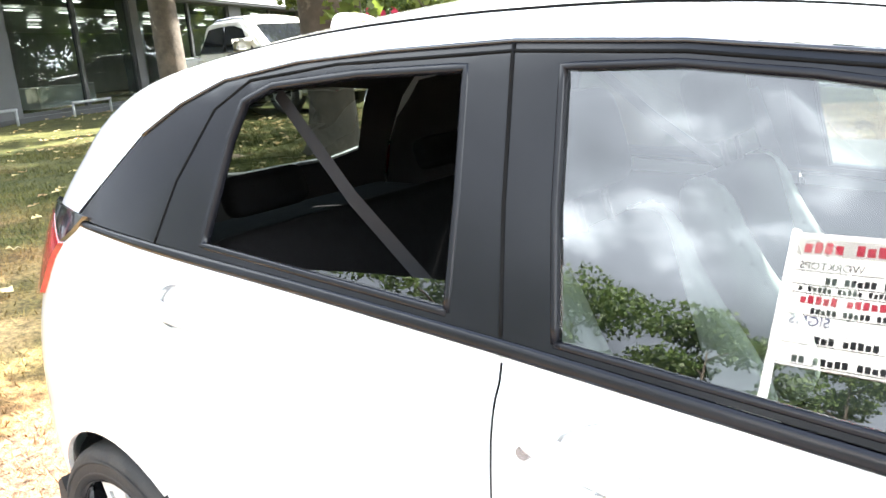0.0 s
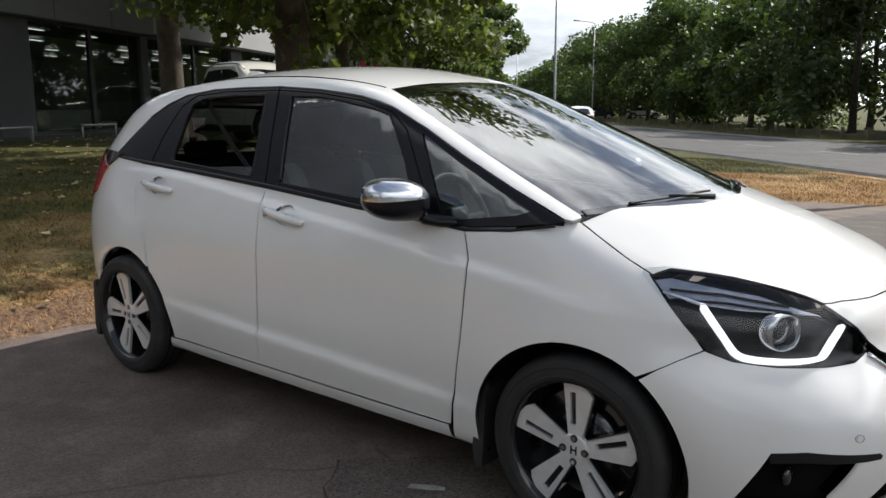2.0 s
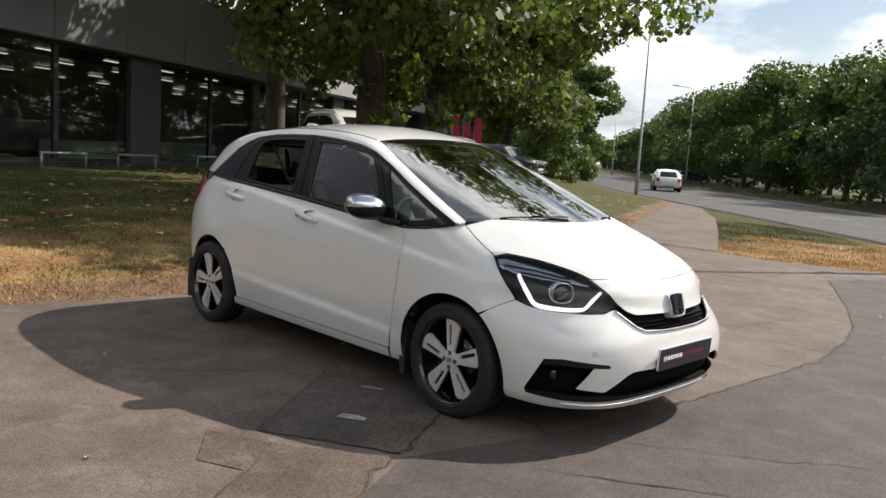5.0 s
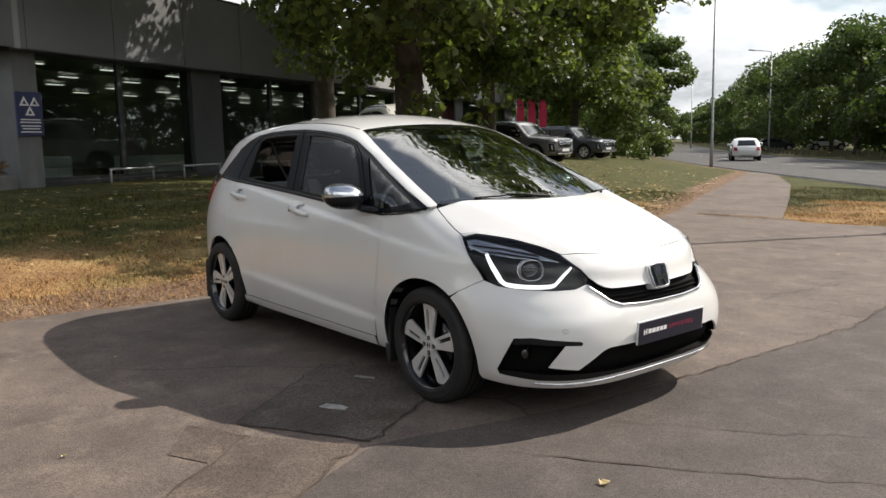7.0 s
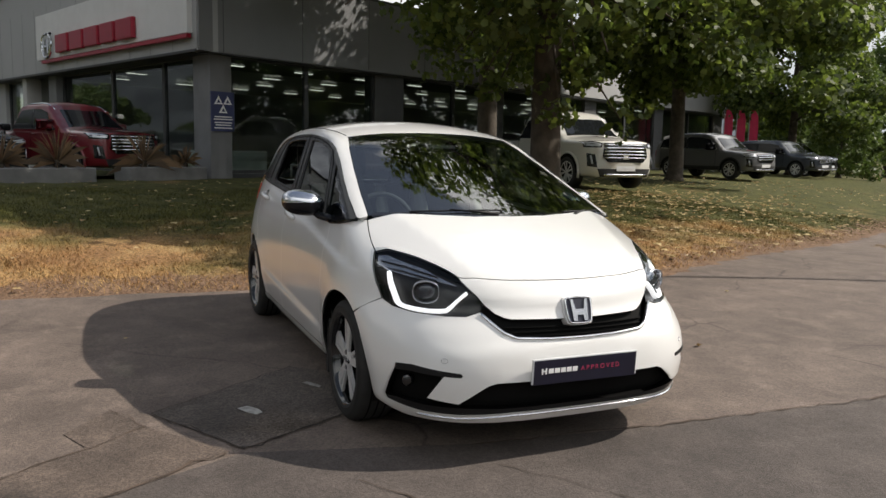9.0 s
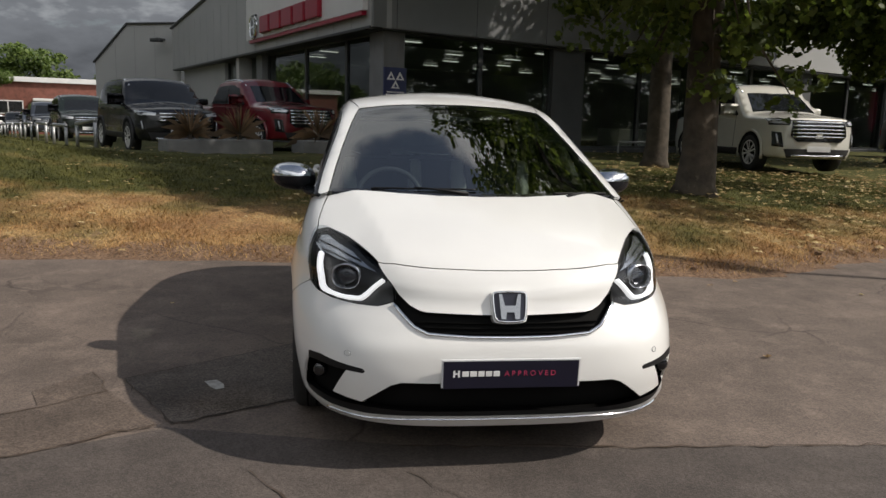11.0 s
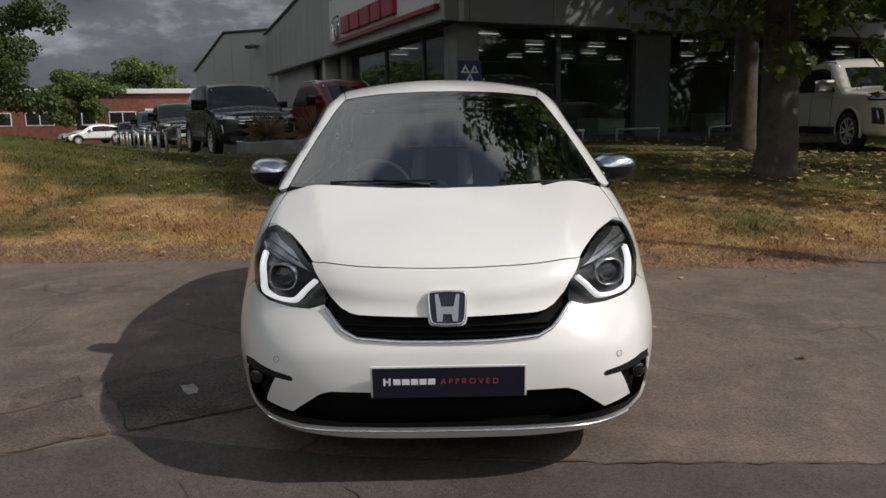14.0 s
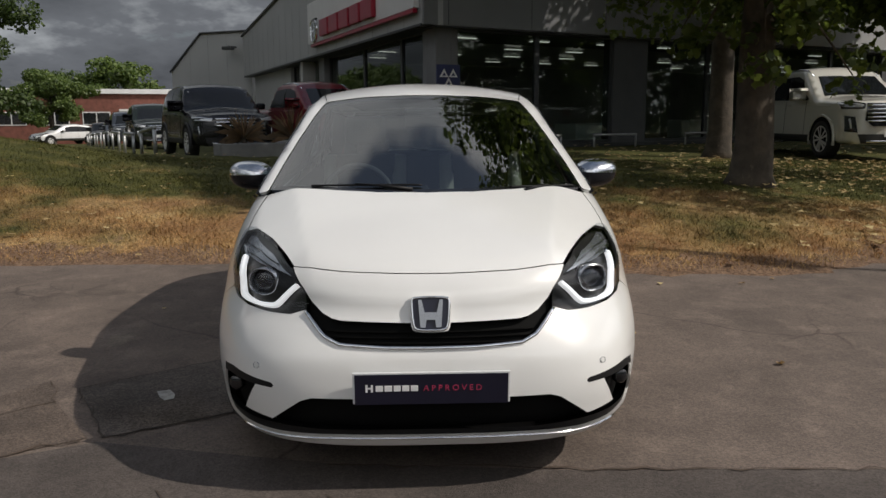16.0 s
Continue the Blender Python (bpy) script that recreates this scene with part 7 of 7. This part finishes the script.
box(bm, (-.06, -.06, -.1), (.06, .06, .55), .015, 1)
first = part("verge_post", bm, M_TIMBER)
tagged(first, "short weathered timber verge post", "post", "verge posts")
for i in range(52):
    s = 74 + i * 1.9
    x, y = float(np.interp(s, cum, pl[:, 0])), float(np.interp(s, cum, pl[:, 1]))
    m = pose(x, y, h(x, y), 0, 0, 30 + i * 3)
    if i == 0:
        first.matrix_world = m
    else:
        copy_thing(first, m)
# ---------------------------------------------------------------- brick shed across the yard
shed = thing("brick_building", pose(-72, -25.5, -.03, 0, 0, 20), "long low red brick building with a pale roof edge", "building")
local("wall", M_BRICK, (-6, -16, -1.6), (6, 12, 3.5), shed, .02)
local("roof_edge", M_BOARD, (-6.3, -16.3, 3.5), (6.3, 12.3, 3.9), shed, .02)
local("canopy", M_BOARD, (6, -2, 2.0), (7.6, 6, 2.2), shed, .02)
for i in range(8):
    y = -14.5 + i * 3.2
    fr = local("window", M_BOARD, (5.98, y, .9), (6.06, y + 2.2, 2.0), shed, .005)
    local("pane", M_DARKGLASS, (6.05, y + .08, .98), (6.075, y + 1.05, 1.92), fr, 0)
    local("pane", M_DARKGLASS, (6.05, y + 1.14, .98), (6.075, y + 2.12, 1.92), fr, 0)
# flood lamp on the workshop wall
fl = thing("flood_lamp", FW3 @ pose(.65, -.1, 5.1), "small floodlight on the grey workshop wall", "wall lamp")
local("bracket", M_FRAME, (-.05, -.5, -.05), (.05, .12, .05), fl)
local("head", M_FRAME, (-.30, -.75, -.18), (.30, -.40, .0), fl, .03)
# red banners beyond the parked cars
for i in range(3):
    x, y = -28.6 + i * .42, 27.8 + i * .45
    bn = thing("banner", pose(x, y, h(x, y), 0, 0, 40), "tall red feather banner on a pole", "banner", "red banners")
    bm = bmesh.new()
    tube(bm, [(0, 0, -.05), (0, 0, 3.2)], .025, 6)
    part("pole", bm, M_POST, bn)
    bm = bmesh.new()
    slab(bm, soft([(.03, .9), (.42, 1.0), (.45, 2.8), (.3, 3.15), (.03, 3.2)], 1), -.01, .01)
    bmesh.ops.recalc_face_normals(bm, faces=bm.faces)
    part("cloth", bm, pbr("red_banner_cloth", (.50, .02, .07), .7, 0, .15, 3), bn)
# directory board behind the camera, which the side glass mirrors
db = thing("directory_board", pose(-2.24, -5.0, .795) @ Matrix.Scale(.63, 4), "white directory board with rows of red and dark print", "sign board")
BW = 3.0
for x in (-.03, BW + .03):
    bm = bmesh.new()
    tube(bm, [(x, 0, -1.40), (x, 0, 3.45)], .05, 8)
    part("post", bm, M_WHITE_INK, db, smooth=True)
local("panel", M_BOARD, (0, -.02, 1.95), (BW, .02, 3.42), db)
M_ROWGREY = pbr("grey_row_paint", (.36, .36, .35), .5, 0, .05)
local("grey_row", M_ROWGREY, (.004, .02, 3.174), (BW - .004, .022, 3.358), db, 0)
for i, (z, c, gap, w, tall) in enumerate(((3.204, M_RED_SIGN, 0.085, 1.52, 0.115), (3.027, M_TRIM, 0.068, 1.76, 0.077), (2.881, M_TRIM, 0.34, 1.12, 0.0693), (2.789, M_TRIM, 0.102, 1.28, 0.0539), (2.658, M_RED_SIGN, 0.068, 1.92, 0.0847), (2.55, M_TRIM, 0.255, 1.28, 0.0585), (2.419, M_NAVY_SIGN, 0.068, 1.44, 0.1), (2.234, M_TRIM, 0.34, 1.44, 0.077), (2.003, M_TRIM, 0.17, 1.44, 0.077))):
    if i in (1, 2, 3, 5, 7, 8):
        local("row_rule", M_FRAME, (.03, .02, z - .026), (BW - .03, .0225, z - .018), db, 0)
    if i in (1, 6):
        lettering("word", ("WORKTOPS", "SIGNS")[i > 1], (.11, .145)[i > 1], c, pose(gap, .024, z) @ pose(0, 0, 0, 90, 0, 180), db, align="RIGHT")
    else:
        bm = bmesh.new()
        step = tall * .85
        for k in range(int(w / step)):
            if (k * 7 + i) % 6 != 4:
                box(bm, (gap + step * k, .02, z), (gap + step * (k + .74), .025, z + tall * (1 if (k * 5 + i) % 3 else .8)))
        part("print_bar", bm, c, db)

# ---------------------------------------------------------------- grass blades and fallen leaves
M_BLADE = grass_mat("dry_grass_blades", True)
rg = np.random.default_rng(77)
N = 420000
bx, by = rg.uniform(-12, -2.4, N), rg.uniform(-9, 10, N)
vx, vy = rg.uniform(-9, 4, 150000), rg.uniform(9.6, 20, 150000)
nearroad = seg_dist(vx, vy, ROAD)
ok = ~((seg_dist(vx, vy, PATH_R) > 0) & (seg_dist(vx, vy, PATH_L) < 0)) & (nearroad > 5.0) & (vy > np.interp(vx, [-3.2, -2.2, -.5, 2.5, 6], [9.6, 9.7, 10.05, 10.1, 9.0]))
bx, by = np.r_[bx, vx[ok]], np.r_[by, vy[ok]]
N = len(bx)
sd = seg_dist(bx, by, EDGE)
verge = (by > 9.6) & (sd < -.5)
thin = np.sin(bx * 1.7 + np.sin(by * 1.3) * 2) * np.sin(by * 1.1 + 1.3 * np.sin(bx)) * .5 + .5
keep = ((sd > .05 + .45 * rg.uniform(0, 1, N) ** 2) | verge) & (rg.uniform(0, 1, N) < np.clip(.35 + .65 * thin, 0, 1) * np.clip(1.15 - sd / 11, .1, 1))
bx, by, sd = bx[keep], by[keep], sd[keep]
N = len(bx)
bz = height(bx, by) - .012
hh = rg.uniform(.014, .042, N) * (1 + .5 * thin[keep])
az = rg.uniform(0, 2 * np.pi, N)
ln = rg.uniform(.3, 1.8, N) * hh
wd = rg.uniform(.0022, .005, N)
p0 = np.stack([bx + np.cos(az) * wd, by + np.sin(az) * wd, bz], 1)
p1 = np.stack([bx - np.cos(az) * wd, by - np.sin(az) * wd, bz], 1)
p2 = np.stack([bx - np.sin(az) * ln, by + np.cos(az) * ln, bz + hh], 1)
me = bpy.data.meshes.new("grass")
vv = np.stack([p0, p1, p2], 1).reshape(-1, 3)
me.vertices.add(len(vv))
me.vertices.foreach_set("co", vv.ravel())
me.loops.add(len(vv))
me.loops.foreach_set("vertex_index", np.arange(len(vv), dtype=np.int32))
me.polygons.add(N)
me.polygons.foreach_set("loop_start", np.arange(0, 3 * N, 3, dtype=np.int32))
me.polygons.foreach_set("loop_total", np.full(N, 3, np.int32))
me.materials.append(M_BLADE)
me.update(calc_edges=True)
tagged(new("grass", me), "short dry straw-coloured grass on the bank", "grass", kind="stuff")
M_FALLEN = leafy("fallen_leaves", (.50, .40, .20), (.25, .15, .06), .1)


def litter(name, n, x0, x1, y0, y1, onbank, size, seed, label):
    r = np.random.default_rng(seed)
    vs, fs = [], []
    while len(fs) < n:
        x, y = r.uniform(x0, x1), r.uniform(y0, y1)
        if (float(seg_dist(np.array(x), np.array(y), EDGE)) > .1) != onbank:
            continue
        z = h(x, y) + (.03 if onbank else .012)
        a, s = r.uniform(0, 6.28), size * r.uniform(.5, 1.3)
        k = len(vs)
        for u, w, c in ((-.5, 0, 0), (-.1, .35, .15), (.15, .2, .05), (.3, .42, .2), (.6, 0, .1), (.3, -.4, .22), (.1, -.2, .05), (-.1, -.36, .16)):
            vs.append((x + s * (u * math.cos(a) - w * math.sin(a)), y + s * (u * math.sin(a) + w * math.cos(a)), z + s * c * r.uniform(.3, 1.6)))
        fs.append(tuple(range(k, k + 8)))
    tagged(mesh_ob(name, vs, fs, M_FALLEN, smooth=False), label, "leaf litter", kind="stuff")


litter("fallen_leaves", 520, -14, -3, -6, 12, True, .085, 5, "dry fallen plane leaves scattered on the bank")
litter("fallen_leaves", 800, -20, -4, 3, 22, True, .11, 6, "dry fallen leaves under the far trees")
litter("fallen_leaves", 800, -12, -3.5, 4, 14, True, .10, 8, "pale dry leaves fallen on the lit bank")
litter("fallen_leaves", 26, -2.8, 3.5, -2.5, 6, False, .05, 7, "few dry leaves on the tarmac")
